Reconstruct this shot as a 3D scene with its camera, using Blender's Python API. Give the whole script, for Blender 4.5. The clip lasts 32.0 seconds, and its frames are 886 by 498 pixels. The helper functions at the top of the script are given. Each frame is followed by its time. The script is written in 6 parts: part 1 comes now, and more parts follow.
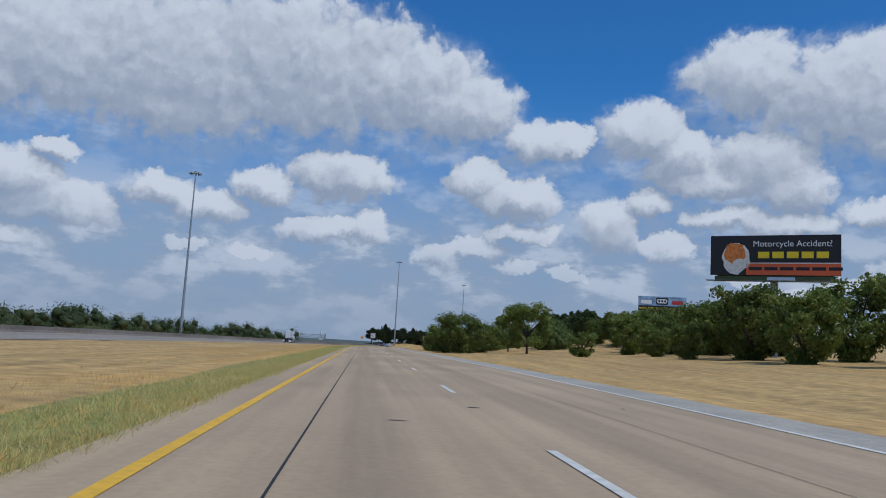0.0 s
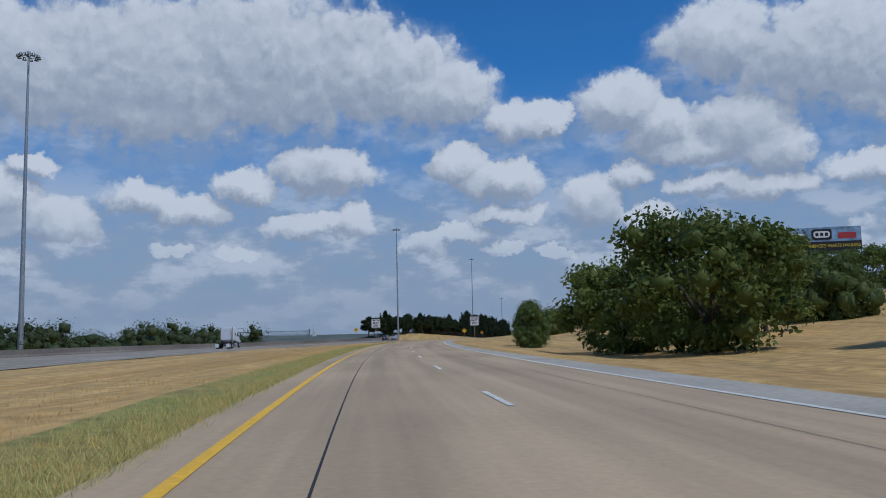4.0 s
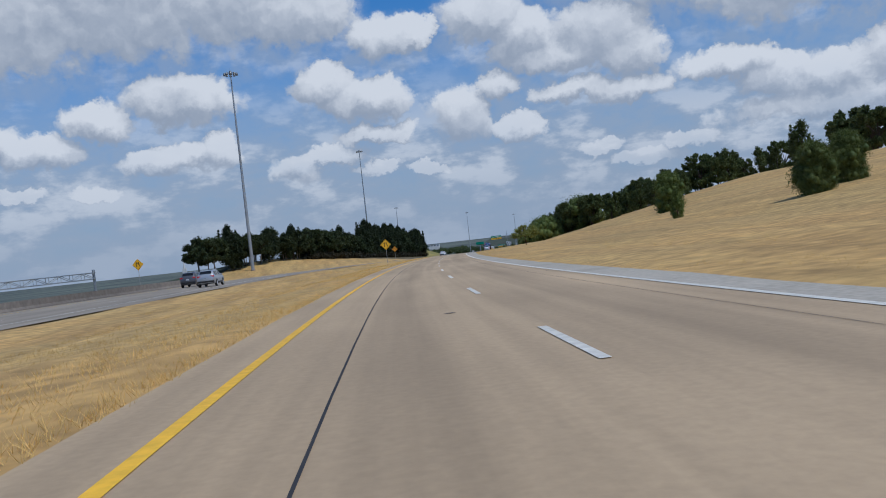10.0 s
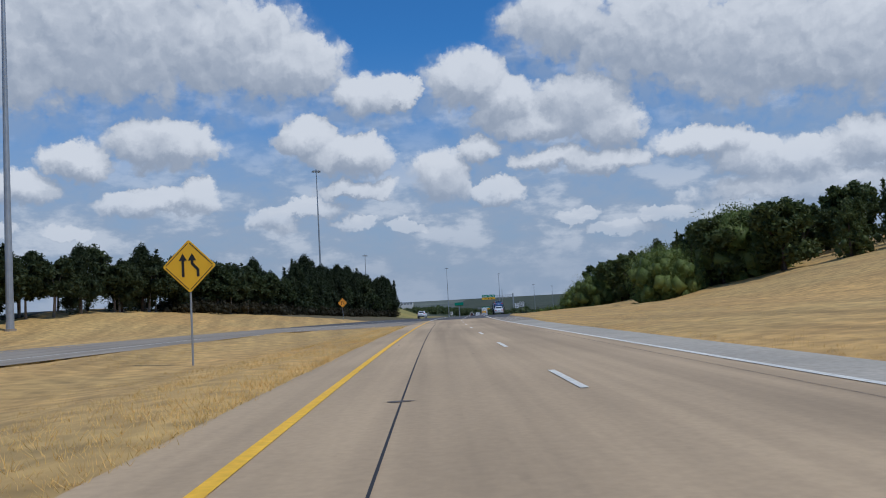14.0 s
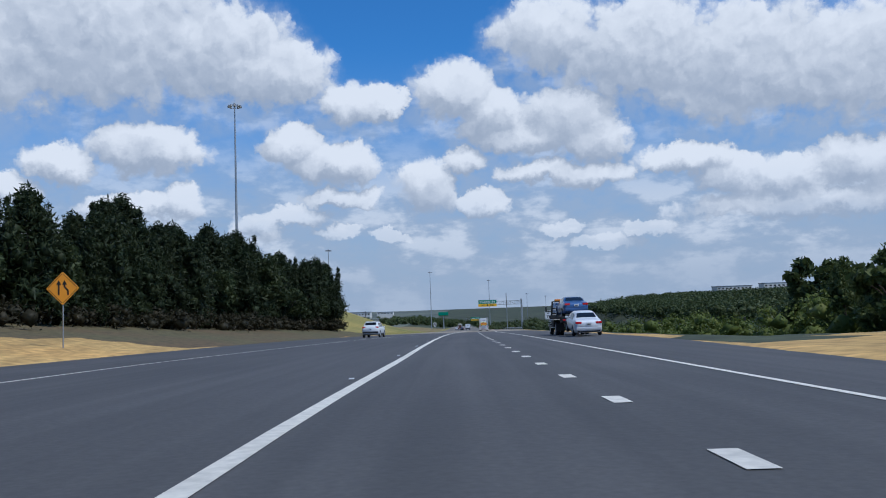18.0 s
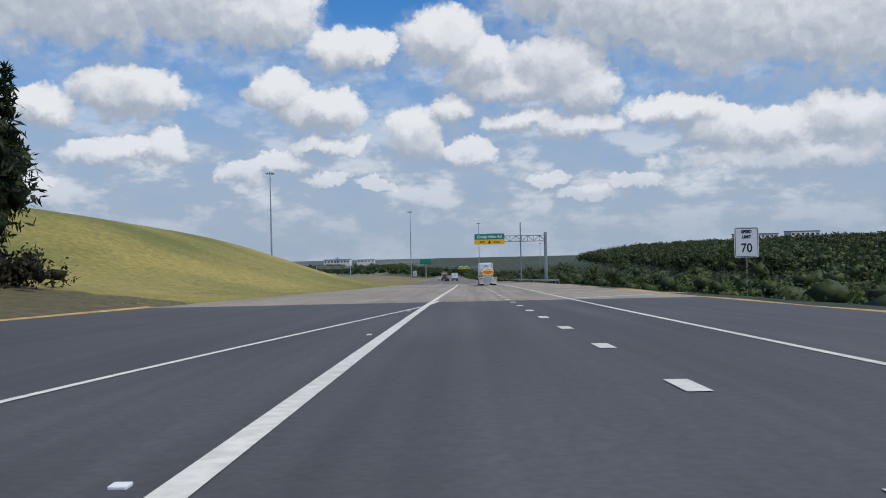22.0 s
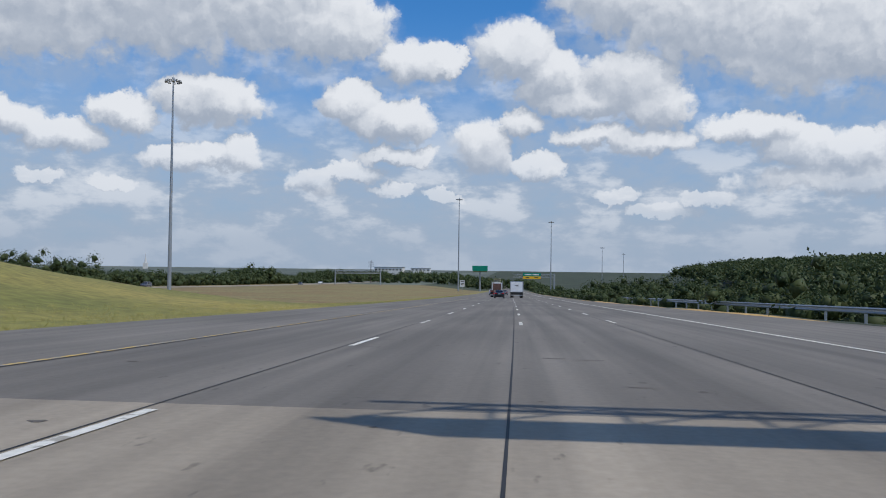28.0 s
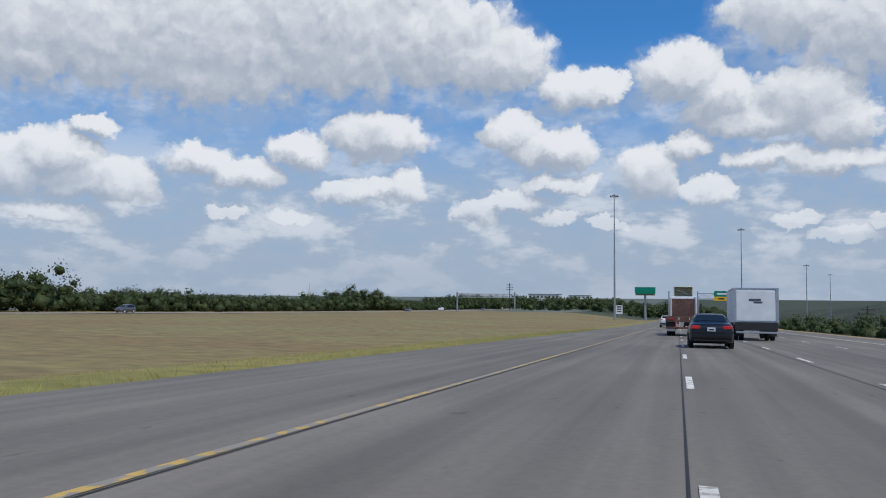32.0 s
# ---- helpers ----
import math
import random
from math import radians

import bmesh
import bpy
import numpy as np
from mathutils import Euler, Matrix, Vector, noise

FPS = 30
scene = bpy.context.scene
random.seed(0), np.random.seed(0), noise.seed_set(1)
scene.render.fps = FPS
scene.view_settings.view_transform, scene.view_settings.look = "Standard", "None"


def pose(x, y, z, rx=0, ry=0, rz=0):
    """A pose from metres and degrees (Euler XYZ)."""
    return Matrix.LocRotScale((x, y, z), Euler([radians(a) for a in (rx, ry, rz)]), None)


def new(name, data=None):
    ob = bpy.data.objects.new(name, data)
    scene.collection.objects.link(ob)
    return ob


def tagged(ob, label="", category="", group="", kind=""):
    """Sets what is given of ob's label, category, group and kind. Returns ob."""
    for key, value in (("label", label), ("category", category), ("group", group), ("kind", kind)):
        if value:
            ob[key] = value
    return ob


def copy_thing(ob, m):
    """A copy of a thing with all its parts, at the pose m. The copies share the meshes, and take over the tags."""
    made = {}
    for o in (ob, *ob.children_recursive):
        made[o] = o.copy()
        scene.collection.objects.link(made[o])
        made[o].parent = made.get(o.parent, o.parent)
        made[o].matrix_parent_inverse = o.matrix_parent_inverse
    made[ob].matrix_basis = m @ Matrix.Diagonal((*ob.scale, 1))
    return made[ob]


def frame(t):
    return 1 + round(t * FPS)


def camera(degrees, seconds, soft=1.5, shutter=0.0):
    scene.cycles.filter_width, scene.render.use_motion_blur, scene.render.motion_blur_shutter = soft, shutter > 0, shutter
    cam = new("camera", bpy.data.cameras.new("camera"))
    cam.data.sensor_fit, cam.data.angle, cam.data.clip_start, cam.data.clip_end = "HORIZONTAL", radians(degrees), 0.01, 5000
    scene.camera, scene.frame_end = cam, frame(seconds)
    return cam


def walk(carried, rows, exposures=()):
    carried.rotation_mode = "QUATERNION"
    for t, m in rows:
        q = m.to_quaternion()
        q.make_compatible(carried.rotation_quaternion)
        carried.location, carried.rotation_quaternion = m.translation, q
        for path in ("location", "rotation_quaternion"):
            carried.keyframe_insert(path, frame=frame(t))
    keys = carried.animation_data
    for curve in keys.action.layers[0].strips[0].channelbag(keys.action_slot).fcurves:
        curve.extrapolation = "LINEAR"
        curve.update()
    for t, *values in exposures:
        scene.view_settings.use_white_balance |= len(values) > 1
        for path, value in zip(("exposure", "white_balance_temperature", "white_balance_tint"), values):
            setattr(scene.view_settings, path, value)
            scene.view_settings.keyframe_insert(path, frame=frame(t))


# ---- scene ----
# ---- the road's line, the camera and its way ----
# The plan counts s by the time at which the camera passes, 21.5 to the second; the true pace in metres a second follows PACE.
SPEED = 21.5
ACROSS = 1.10  # metres for each unit of the plan across the road and up
PACE = ((-3, 26.8), (8, 27.2), (17, 27.2), (24, 27.0), (32, 26.6), (60, 26.6))
HEADS = ((-3, -5.57), (0, -5.57), (2, -5.6), (4, -5.7), (5.5, -3.3), (7, -1.0), (9, 2.95), (11, 7.0), (13, 9.9), (16, 11.35), (17.5, 12.6), (19, 13.4),
         (22, 14.7), (24, 15.5), (26, 15.3), (27.5, 14.6), (29, 14.0), (32, 13.65), (60, 13.65))
FALLS = ((-3, -0.26), (0, -0.3), (4, -0.52), (7, -0.65), (9, -0.83), (13, -0.96), (16, -1.22), (19, -1.39), (22, -1.91), (26, -1.91), (32, -1.83), (60, -0.87))


def eased(keys):
    t = np.arange(-3, 60.001, 0.05)
    v = np.interp(t, [k[0] for k in keys], [k[1] for k in keys])
    w = np.hanning(61)
    return np.radians(np.convolve(np.pad(v, 30, mode="edge"), w / w.sum(), "valid"))


LINE_T = np.arange(-3, 60.001, 0.05)
LINE_H, LINE_F = eased(HEADS), eased(FALLS)
LINE_S = LINE_T * SPEED
LINE_V = np.interp(LINE_T, [k[0] for k in PACE], [k[1] for k in PACE])
LINE_X, LINE_Y, LINE_Z = (np.cumsum(0.05 * LINE_V * g) for g in (np.sin(LINE_H), np.cos(LINE_H), np.tan(LINE_F)))
LINE_X, LINE_Y, LINE_Z = LINE_X - LINE_X[60], LINE_Y - LINE_Y[60], LINE_Z - LINE_Z[60]


def axis(s):
    """Point and heading of the road's line at s metres, going on straight past its ends."""
    s = np.asarray(s, float)
    c = np.clip(s, LINE_S[0], LINE_S[-1])
    h = np.interp(c, LINE_S, LINE_H)
    past = (s - c) * 1.25
    return (np.interp(c, LINE_S, LINE_X) + past * np.sin(h), np.interp(c, LINE_S, LINE_Y) + past * np.cos(h),
            np.interp(c, LINE_S, LINE_Z), h)


TURNS = [  # seconds, yaw, pitch, roll of the carried camera
    (0.0, -0.08, 6.54, -3.34), (0.5, 1.28, 7.24, -2.54), (1.0, 1.10, 6.38, -1.89), (1.5, 2.98, 4.68, -0.72), (2.0, 3.33, 2.35, 0.76),
    (2.5, 1.62, 0.17, 2.46), (3.0, 1.84, 3.44, -0.46), (3.5, 2.13, 5.62, 3.17), (4.0, -0.49, 5.56, 1.32), (4.5, -2.11, 2.71, 3.39),
    (6.5, -3.85, 0.79, 2.39), (7.0, -3.26, 0.16, 5.61), (7.5, -4.69, -0.41, 8.72), (8.0, -6.58, -0.77, 8.30), (8.5, -5.69, 0.27, 6.04),
    (9.0, -6.37, 0.73, 5.77), (9.5, -7.50, -0.83, 8.03), (10.0, -9.28, -0.92, 6.37), (10.5, -10.02, -0.28, 6.52), (11.0, -11.05, -0.06, 6.32),
    (11.5, -12.26, -0.77, 6.08), (12.0, -13.09, -0.28, 3.59), (12.5, -12.77, 0.62, 4.79), (13.0, -11.96, 3.73, 3.11), (13.5, -11.18, 3.20, 3.81),
    (15.5, -11.57, 3.90, -0.88), (16.0, -13.18, 3.17, 1.70), (16.5, -13.51, 2.27, -0.35), (17.0, -13.67, 2.04, 1.66), (17.5, -12.95, 3.05, 2.12),
    (18.0, -12.47, 4.02, 2.02), (18.5, -13.72, 3.65, 0.36), (19.0, -13.61, 3.12, 0.67), (19.5, -13.58, 2.54, 0.83), (20.0, -14.24, 2.51, 0.99),
    (20.5, -14.75, 2.22, -1.68), (21.0, -14.40, 2.34, 3.49), (21.5, -14.22, 0.83, 3.28), (22.0, -13.53, 0.29, 1.29), (22.5, -13.31, 0.70, 2.21),
    (23.0, -13.59, 0.58, 1.98), (23.5, -12.60, 1.25, -1.27), (24.0, -14.06, -0.11, 4.73), (24.5, -14.85, -1.10, 4.39), (25.0, -15.06, -0.58, 1.60),
    (25.5, -14.01, -0.99, -0.98), (26.0, -12.80, -0.30, 0.50), (26.5, -11.06, 0.81, -0.12), (28.5, -6.46, 1.54, -0.98), (29.0, -2.69, 3.89, -2.10),
    (29.5, -1.40, 4.20, -2.81), (30.0, -0.94, 3.46, -0.93), (30.5, -0.40, 2.64, -4.83), (31.0, 0.68, 2.67, -5.59), (31.5, 2.39, 2.10, -4.48),
    (32.0, 3.04, 3.23, -0.51),
]

EYE = 1.145
DRIFT_T = (0, 3, 7, 9, 11, 12, 13, 16, 17, 18, 22, 24, 25, 26, 27, 28.5, 29, 30, 31, 32)  # wandering within the lane, then a slow change of lane
DRIFT_U = (0.0, -0.27, 0.0, -0.06, 0.06, -0.05, -0.24, 0.03, 0.13, 0, 0, -0.6, -0.85, -0.85, -1.1, -1.95, -2.42, -3.1, -3.92, -4.82)
cam = camera(59.0, 32.0, soft=1.0)
steps = []
for t, yaw, pitch, roll in TURNS:
    x, y, z, h = (float(v) for v in axis(t * SPEED))
    drift = float(np.interp(t, DRIFT_T, DRIFT_U))
    steps.append((t, pose(x + ACROSS * drift * math.cos(h), y - ACROSS * drift * math.sin(h), z + EYE, 90 + pitch, roll, yaw)))
walk(cam, steps, ((0, -0.62, 5400, 10), (2, -0.74, 5300, 10), (7, -0.66, 5400, 10), (9, -0.54, 5500, 10), (13, -0.5, 5600, 10), (15, -0.62, 5500, 10), (16, -0.74, 5350, 10), (17, -0.42, 5300, 10),
                  (19, -0.26, 5700, 10), (22, -0.22, 6000, 10), (24, -0.22, 6000, 10), (26, -0.1, 6350, 10), (29, -0.28, 5800, 10), (32, -0.22, 5950, 10)))

# ---- sky and sun ----
# heaped clouds: azimuth, height and half sizes in degrees
HEAP_LEFT = ((-33.8, 16.2, 6.2, 3.7), (-27.6, 16.9, 6.2, 3.5), (-20.4, 17.2, 9.1, 4.3), (-11.3, 18.3, 9.1, 4.3), (-4.3, 17.8, 5.8, 3.3), (0.3, 16.6, 3.9, 2.4))
SCRAPS = ((6.4, 14.5, 3, 1.4), (9, 14.5, 1.2, 0.9), (-14.3, 5.3, 1.4, 0.5), (5, 5.6, 1.7, 0.5), (-18.4, 5.7, 1.3, 0.5), (21.3, 5.2, 1.4, 0.5),
    (27.3, 5, 1.8, 0.5), (24.7, 4, 2.7, 0.4), (9.1, 5.1, 1.4, 0.4), (-27.1, 11, 1.3, 0.8), (-31.2, 15.1, 1.2, 0.9))
HEAP_MIDDLE = ((1.9, 11.6, 2.2, 1.5), (4.1, 10.6, 3.3, 1.5), (6, 10.4, 2, 1.5), (5.4, 8, 2.6, 0.8), (-0.6, 5.9, 1.7, 1.1), (2.5, 6.8, 2.2, 0.7))
HEAP_RIGHT = ((14, 15.2, 3, 1.9), (16.3, 13.5, 2.7, 1.7), (22, 13.2, 3.4, 2.2), (23.7, 11.4, 2.6, 1.6), (19.1, 12, 4.5, 1.3), (11.6, 8.4, 2.1, 2),
    (14.7, 10.3, 1.5, 1.1), (15.6, 7.2, 1.8, 1), (19.6, 9.4, 2.6, 1), (23.4, 8.9, 3, 1.1))
BANK_LEFT = ((-20.6, 9.1, 2.2, 1.2), (-17.3, 8.3, 2.7, 1.1), (-13.3, 10, 2.1, 1.2), (-8.3, 11.3, 3.6, 1.7), (-8.9, 7.4, 3.5, 1), (-5.8, 7.8, 1.4, 1.1),
    (-29.4, 8.8, 2.9, 1.6), (-27.1, 7.4, 3.8, 1.6), (-29.6, 5.1, 3.1, 0.8), (-33.4, 7.7, 3.7, 1.9))
BANK_RIGHT = ((30.7, 9.5, 3.1, 1.2), (33.3, 8.1, 2.6, 1.4), (36.9, 7.6, 2.6, 1.4), (41.3, 8.2, 3.4, 1.7), (45.7, 7.1, 3.8, 1.9), (37.9, 6, 7.4, 1.1),
    (49.1, 5.5, 5, 1.7))
TOP_RIGHT = ((21.1, 18.8, 3.8, 2.4), (27.2, 17.2, 5.8, 3.2), (34, 15.4, 6.6, 3.6), (41, 14.3, 7, 3.4), (46.6, 13.6, 6.2, 3.3), (51.6, 12.9, 6.2, 3.7))
CLOUDS = HEAP_LEFT + BANK_LEFT + HEAP_MIDDLE + HEAP_RIGHT + BANK_RIGHT + TOP_RIGHT + SCRAPS

SUN_AZ, SUN_EL = 133, 58
world = bpy.data.worlds.new("summer_sky")
scene.world = world
world.use_nodes = True
wt = world.node_tree
wt.nodes.clear()


def wnode(kind, operation="", data_type="", blend_type=""):
    n = wt.nodes.new(kind)
    if operation:
        n.operation = operation
    if data_type:
        n.data_type = data_type
    if blend_type:
        n.blend_type = blend_type
    return n


def put(n, *values):
    for sock, v in zip(n.inputs, values):
        if v is None:
            continue
        if hasattr(v, "is_output"):
            wt.links.new(v, sock)
        else:
            sock.default_value = v
    return n.outputs[0]


def wmath(op, *v, clamp=False):
    n = wnode("ShaderNodeMath", op)
    n.use_clamp = clamp
    return put(n, *v)


def wvec(op, *v):
    n = wnode("ShaderNodeVectorMath", operation=op)
    put(n, *v)
    return n.outputs["Value"] if op == "DOT_PRODUCT" else n.outputs[0]


def wramp(value, a, b, c, d):
    n = wnode("ShaderNodeMapRange")
    n.interpolation_type = "SMOOTHSTEP"
    put(n, value, a, b, c, d)
    return n.outputs[0]


way = wnode("ShaderNodeTexCoord").outputs["Generated"]
sep = wnode("ShaderNodeSeparateXYZ")
put(sep, way)
azimuth = wmath("DEGREES", wmath("ARCTAN2", sep.outputs[0], sep.outputs[1]))
height = wmath("DEGREES", wmath("ARCSINE", sep.outputs[2]))
flat = wnode("ShaderNodeCombineXYZ")
put(flat, azimuth, height, 0.0)
billow = wnode("ShaderNodeTexNoise")
put(billow, flat.outputs[0])
billow.inputs["Scale"].default_value = 0.42
billow.inputs["Detail"].default_value = 6
billow.inputs["Roughness"].default_value = 0.6
warp = wvec("MULTIPLY", wvec("SUBTRACT", billow.outputs["Color"], (0.5, 0.5, 0.5)), (2.6, 2.2, 0))
fray = wnode("ShaderNodeTexNoise")
put(fray, flat.outputs[0])
fray.inputs["Scale"].default_value = 1.6
fray.inputs["Detail"].default_value = 7
fray.inputs["Roughness"].default_value = 0.65
small = wvec("MULTIPLY", wvec("SUBTRACT", fray.outputs["Color"], (0.5, 0.5, 0.5)), (1.1, 0.9, 0))
place = wvec("ADD", wvec("ADD", flat.outputs[0], warp), small)


def cover(at):
    """How deep a direction lies inside the heaped clouds."""
    least = None
    for a, e, ra, re in CLOUDS:
        d = put(wnode("ShaderNodeVectorMath", operation="MULTIPLY_ADD"), at, (1 / ra, 1 / re, 0), (-a / ra, -e / re, 0))
        r = wvec("DOT_PRODUCT", d, d)
        least = r if least is None else wmath("SMOOTH_MIN", least, r, 0.25)
    return wmath("MINIMUM", least, 3.0)


def heads(at):
    """Round cauliflower heads of three sizes."""
    total = 0.0
    for scale, weight in ((0.5, 0.8), (1.15, 0.5), (2.6, 0.15)):
        n = wnode("ShaderNodeTexVoronoi")
        n.voronoi_dimensions, n.feature = "2D", "SMOOTH_F1"
        wt.links.new(at, n.inputs["Vector"])
        n.inputs["Scale"].default_value, n.inputs["Smoothness"].default_value = scale, 0.35
        total = wmath("ADD", total, wmath("MULTIPLY", wmath("SUBTRACT", 0.42, n.outputs["Distance"]), weight))
    return total


def body(at):
    return wmath("ADD", wmath("SUBTRACT", 1.2, cover(at)), heads(at))


near_body, up_body = body(place), body(wvec("ADD", place, (0.3, 0.7, 0)))
here, over = cover(place), cover(wvec("ADD", place, (0.35, 1.25, 0)))
rise = wmath("SUBTRACT", over, here)
puff = wnode("ShaderNodeTexNoise")
put(puff, flat.outputs[0])
puff.inputs["Scale"].default_value = 0.7
puff.inputs["Detail"].default_value = 6
puff.inputs["Roughness"].default_value = 0.52
grain = wmath("SUBTRACT", puff.outputs["Fac"], 0.5)
deep = wmath("ADD", near_body, wmath("MULTIPLY", grain, 0.9))
# loose fair-weather clouds all round the rest of the sky
wide = wnode("ShaderNodeTexNoise")
put(wide, wvec("MULTIPLY", flat.outputs[0], (0.17, 0.36, 0)))
wide.inputs["Scale"].default_value = 1.0
wide.inputs["Detail"].default_value = 8
wide.inputs["Roughness"].default_value = 0.58
away = wramp(wmath("ABSOLUTE", wmath("SUBTRACT", azimuth, 10.0)), 45.0, 60.0, 0.0, 1.0)
loose = wmath("MULTIPLY", wramp(wide.outputs["Fac"], 0.5, 0.62, 0.0, 1.0), away)
lit = wmath("ADD", wmath("MULTIPLY", wmath("SUBTRACT", near_body, up_body), 0.34), wmath("MULTIPLY", grain, 0.42))
lit = wmath("ADD", lit, wmath("MULTIPLY", rise, 0.5))
lit = wramp(lit, -0.5, 0.8, 0.0, 1.0)
# crisp heads, frayed bases
crisp = wmath("SUBTRACT", deep, wmath("MULTIPLY", wramp(rise, -0.9, 0.5, 1.0, 0.0), 0.55))
solid = wramp(crisp, -0.62, 0.22, 0.0, 1.0)
alpha = wmath("MAXIMUM", solid, loose, clamp=True)
# a thin grey veil under and between the heaps, thickening to a deck of far clouds over the horizon
skirt = wmath("MAXIMUM", wramp(over, 2.6, 0.4, 0.0, 0.62), wramp(here, 2.4, 0.9, 0.0, 0.5))
deck = wmath("MULTIPLY", wramp(wide.outputs["Fac"], 0.30, 0.58, 0.3, 1.0), wramp(height, 15.0, 5.0, 0.0, 0.9))
veil = wmath("MAXIMUM", wmath("MULTIPLY", skirt, wramp(puff.outputs["Fac"], 0.28, 0.6, 0.35, 1.0)), deck, clamp=True)
crest = wmath("MULTIPLY", wramp(wide.outputs["Fac"], 0.47, 0.60, 0.0, 0.95), wramp(height, 1.0, 5.0, 0.25, 1.0))
tone = wnode("ShaderNodeMix", data_type="RGBA")
put(tone, lit)
tone.inputs[6].default_value = (0.44, 0.48, 0.54, 1)
tone.inputs[7].default_value = (0.95, 0.93, 0.90, 1)
grey = wnode("ShaderNodeMix", data_type="RGBA")
put(grey, crest)
grey.inputs[6].default_value = (0.45, 0.51, 0.59, 1)
grey.inputs[7].default_value = (0.78, 0.79, 0.80, 1)
blue = wnode("ShaderNodeTexSky")
blue.sky_type, blue.sun_disc = "NISHITA", False
blue.sun_elevation, blue.sun_rotation = radians(SUN_EL), radians(SUN_AZ)
blue.air_density, blue.dust_density, blue.ozone_density, blue.altitude = 1.0, 0.6, 1.6, 200
sky_gain = wnode("ShaderNodeMix", data_type="RGBA", blend_type="MULTIPLY")
put(sky_gain, 1.0)
wt.links.new(blue.outputs[0], sky_gain.inputs[6])
sky_gain.inputs[7].default_value = (0.047, 0.100, 0.142, 1)
mist = wnode("ShaderNodeMix", data_type="RGBA")
put(mist, wramp(height, 19.0, 0.0, 0.0, 0.92))
wt.links.new(sky_gain.outputs[2], mist.inputs[6])
mist.inputs[7].default_value = (0.40, 0.47, 0.57, 1)
veiled = wnode("ShaderNodeMix", data_type="RGBA")
put(veiled, veil)
wt.links.new(mist.outputs[2], veiled.inputs[6])
wt.links.new(grey.outputs[2], veiled.inputs[7])
whole = wnode("ShaderNodeMix", data_type="RGBA")
thin = wmath("MULTIPLY", alpha, wramp(height, 0.0, 10.0, 0.2, 1.0))
put(whole, thin)
wt.links.new(veiled.outputs[2], whole.inputs[6])
wt.links.new(tone.outputs[2], whole.inputs[7])
back = wnode("ShaderNodeBackground")
wt.links.new(whole.outputs[2], back.inputs[0])
back.inputs[1].default_value = 1.0
wt.links.new(back.outputs[0], wnode("ShaderNodeOutputWorld").inputs[0])

sun = new("sun", bpy.data.lights.new("sun", "SUN"))
sun.data.energy, sun.data.angle, sun.data.color = 3.55, radians(0.6), (1.0, 0.915, 0.77)
sun_way = Vector((math.sin(radians(SUN_AZ)) * math.cos(radians(SUN_EL)), math.cos(radians(SUN_AZ)) * math.cos(radians(SUN_EL)),
                  math.sin(radians(SUN_EL))))
sun.rotation_mode = "QUATERNION"
sun.rotation_quaternion = sun_way.to_track_quat("Z", "Y")
sun.location = (0, 0, 300)

# ---- materials ----
def surface(name, colour, rough=0.8, metal=0.0, spread=0.12, grain=3.0, stain=0.15, bump=0.0, coat=0.0, second=None, patches=0.05):
    """A painted, mineral or vegetable surface: colour with fine grain, broad stains and relief, in metres."""
    m = bpy.data.materials.new(name)
    m.use_nodes = True
    t = m.node_tree
    b = t.nodes["Principled BSDF"]
    b.inputs["Roughness"].default_value = rough
    b.inputs["Metallic"].default_value = metal
    b.inputs["Coat Weight"].default_value = coat
    b.inputs["Coat Roughness"].default_value = 0.05
    place = t.nodes.new("ShaderNodeTexCoord").outputs["Object"]
    fine, broad = t.nodes.new("ShaderNodeTexNoise"), t.nodes.new("ShaderNodeTexNoise")
    for n, sc, de in ((fine, grain, 5), (broad, patches, 4)):
        t.links.new(place, n.inputs["Vector"])
        n.inputs["Scale"].default_value, n.inputs["Detail"].default_value = sc, de
    mixed = t.nodes.new("ShaderNodeMix")
    mixed.data_type = "RGBA"
    c = colour if len(colour) == 3 else colour[:3]
    mixed.inputs[6].default_value = (*[v * (1 - stain) for v in c], 1)
    mixed.inputs[7].default_value = (*(second or [min(1, v * (1 + stain)) for v in c]), 1)
    ramp = t.nodes.new("ShaderNodeMapRange")
    ramp.inputs[1].default_value, ramp.inputs[2].default_value = 0.38, 0.62
    t.links.new(broad.outputs["Fac"], ramp.inputs[0])
    t.links.new(ramp.outputs[0], mixed.inputs[0])
    hsv = t.nodes.new("ShaderNodeHueSaturation")
    t.links.new(mixed.outputs[2], hsv.inputs["Color"])
    val = t.nodes.new("ShaderNodeMapRange")
    val.inputs[1].default_value, val.inputs[2].default_value = 0.3, 0.7
    val.inputs[3].default_value, val.inputs[4].default_value = 1 - spread, 1 + spread
    t.links.new(fine.outputs["Fac"], val.inputs[0])
    t.links.new(val.outputs[0], hsv.inputs["Value"])
    t.links.new(hsv.outputs[0], b.inputs["Base Color"])
    if bump:
        bp = t.nodes.new("ShaderNodeBump")
        bp.inputs["Strength"].default_value, bp.inputs["Distance"].default_value = bump, 0.02
        t.links.new(fine.outputs["Fac"], bp.inputs["Height"])
        t.links.new(bp.outputs[0], b.inputs["Normal"])
    return m


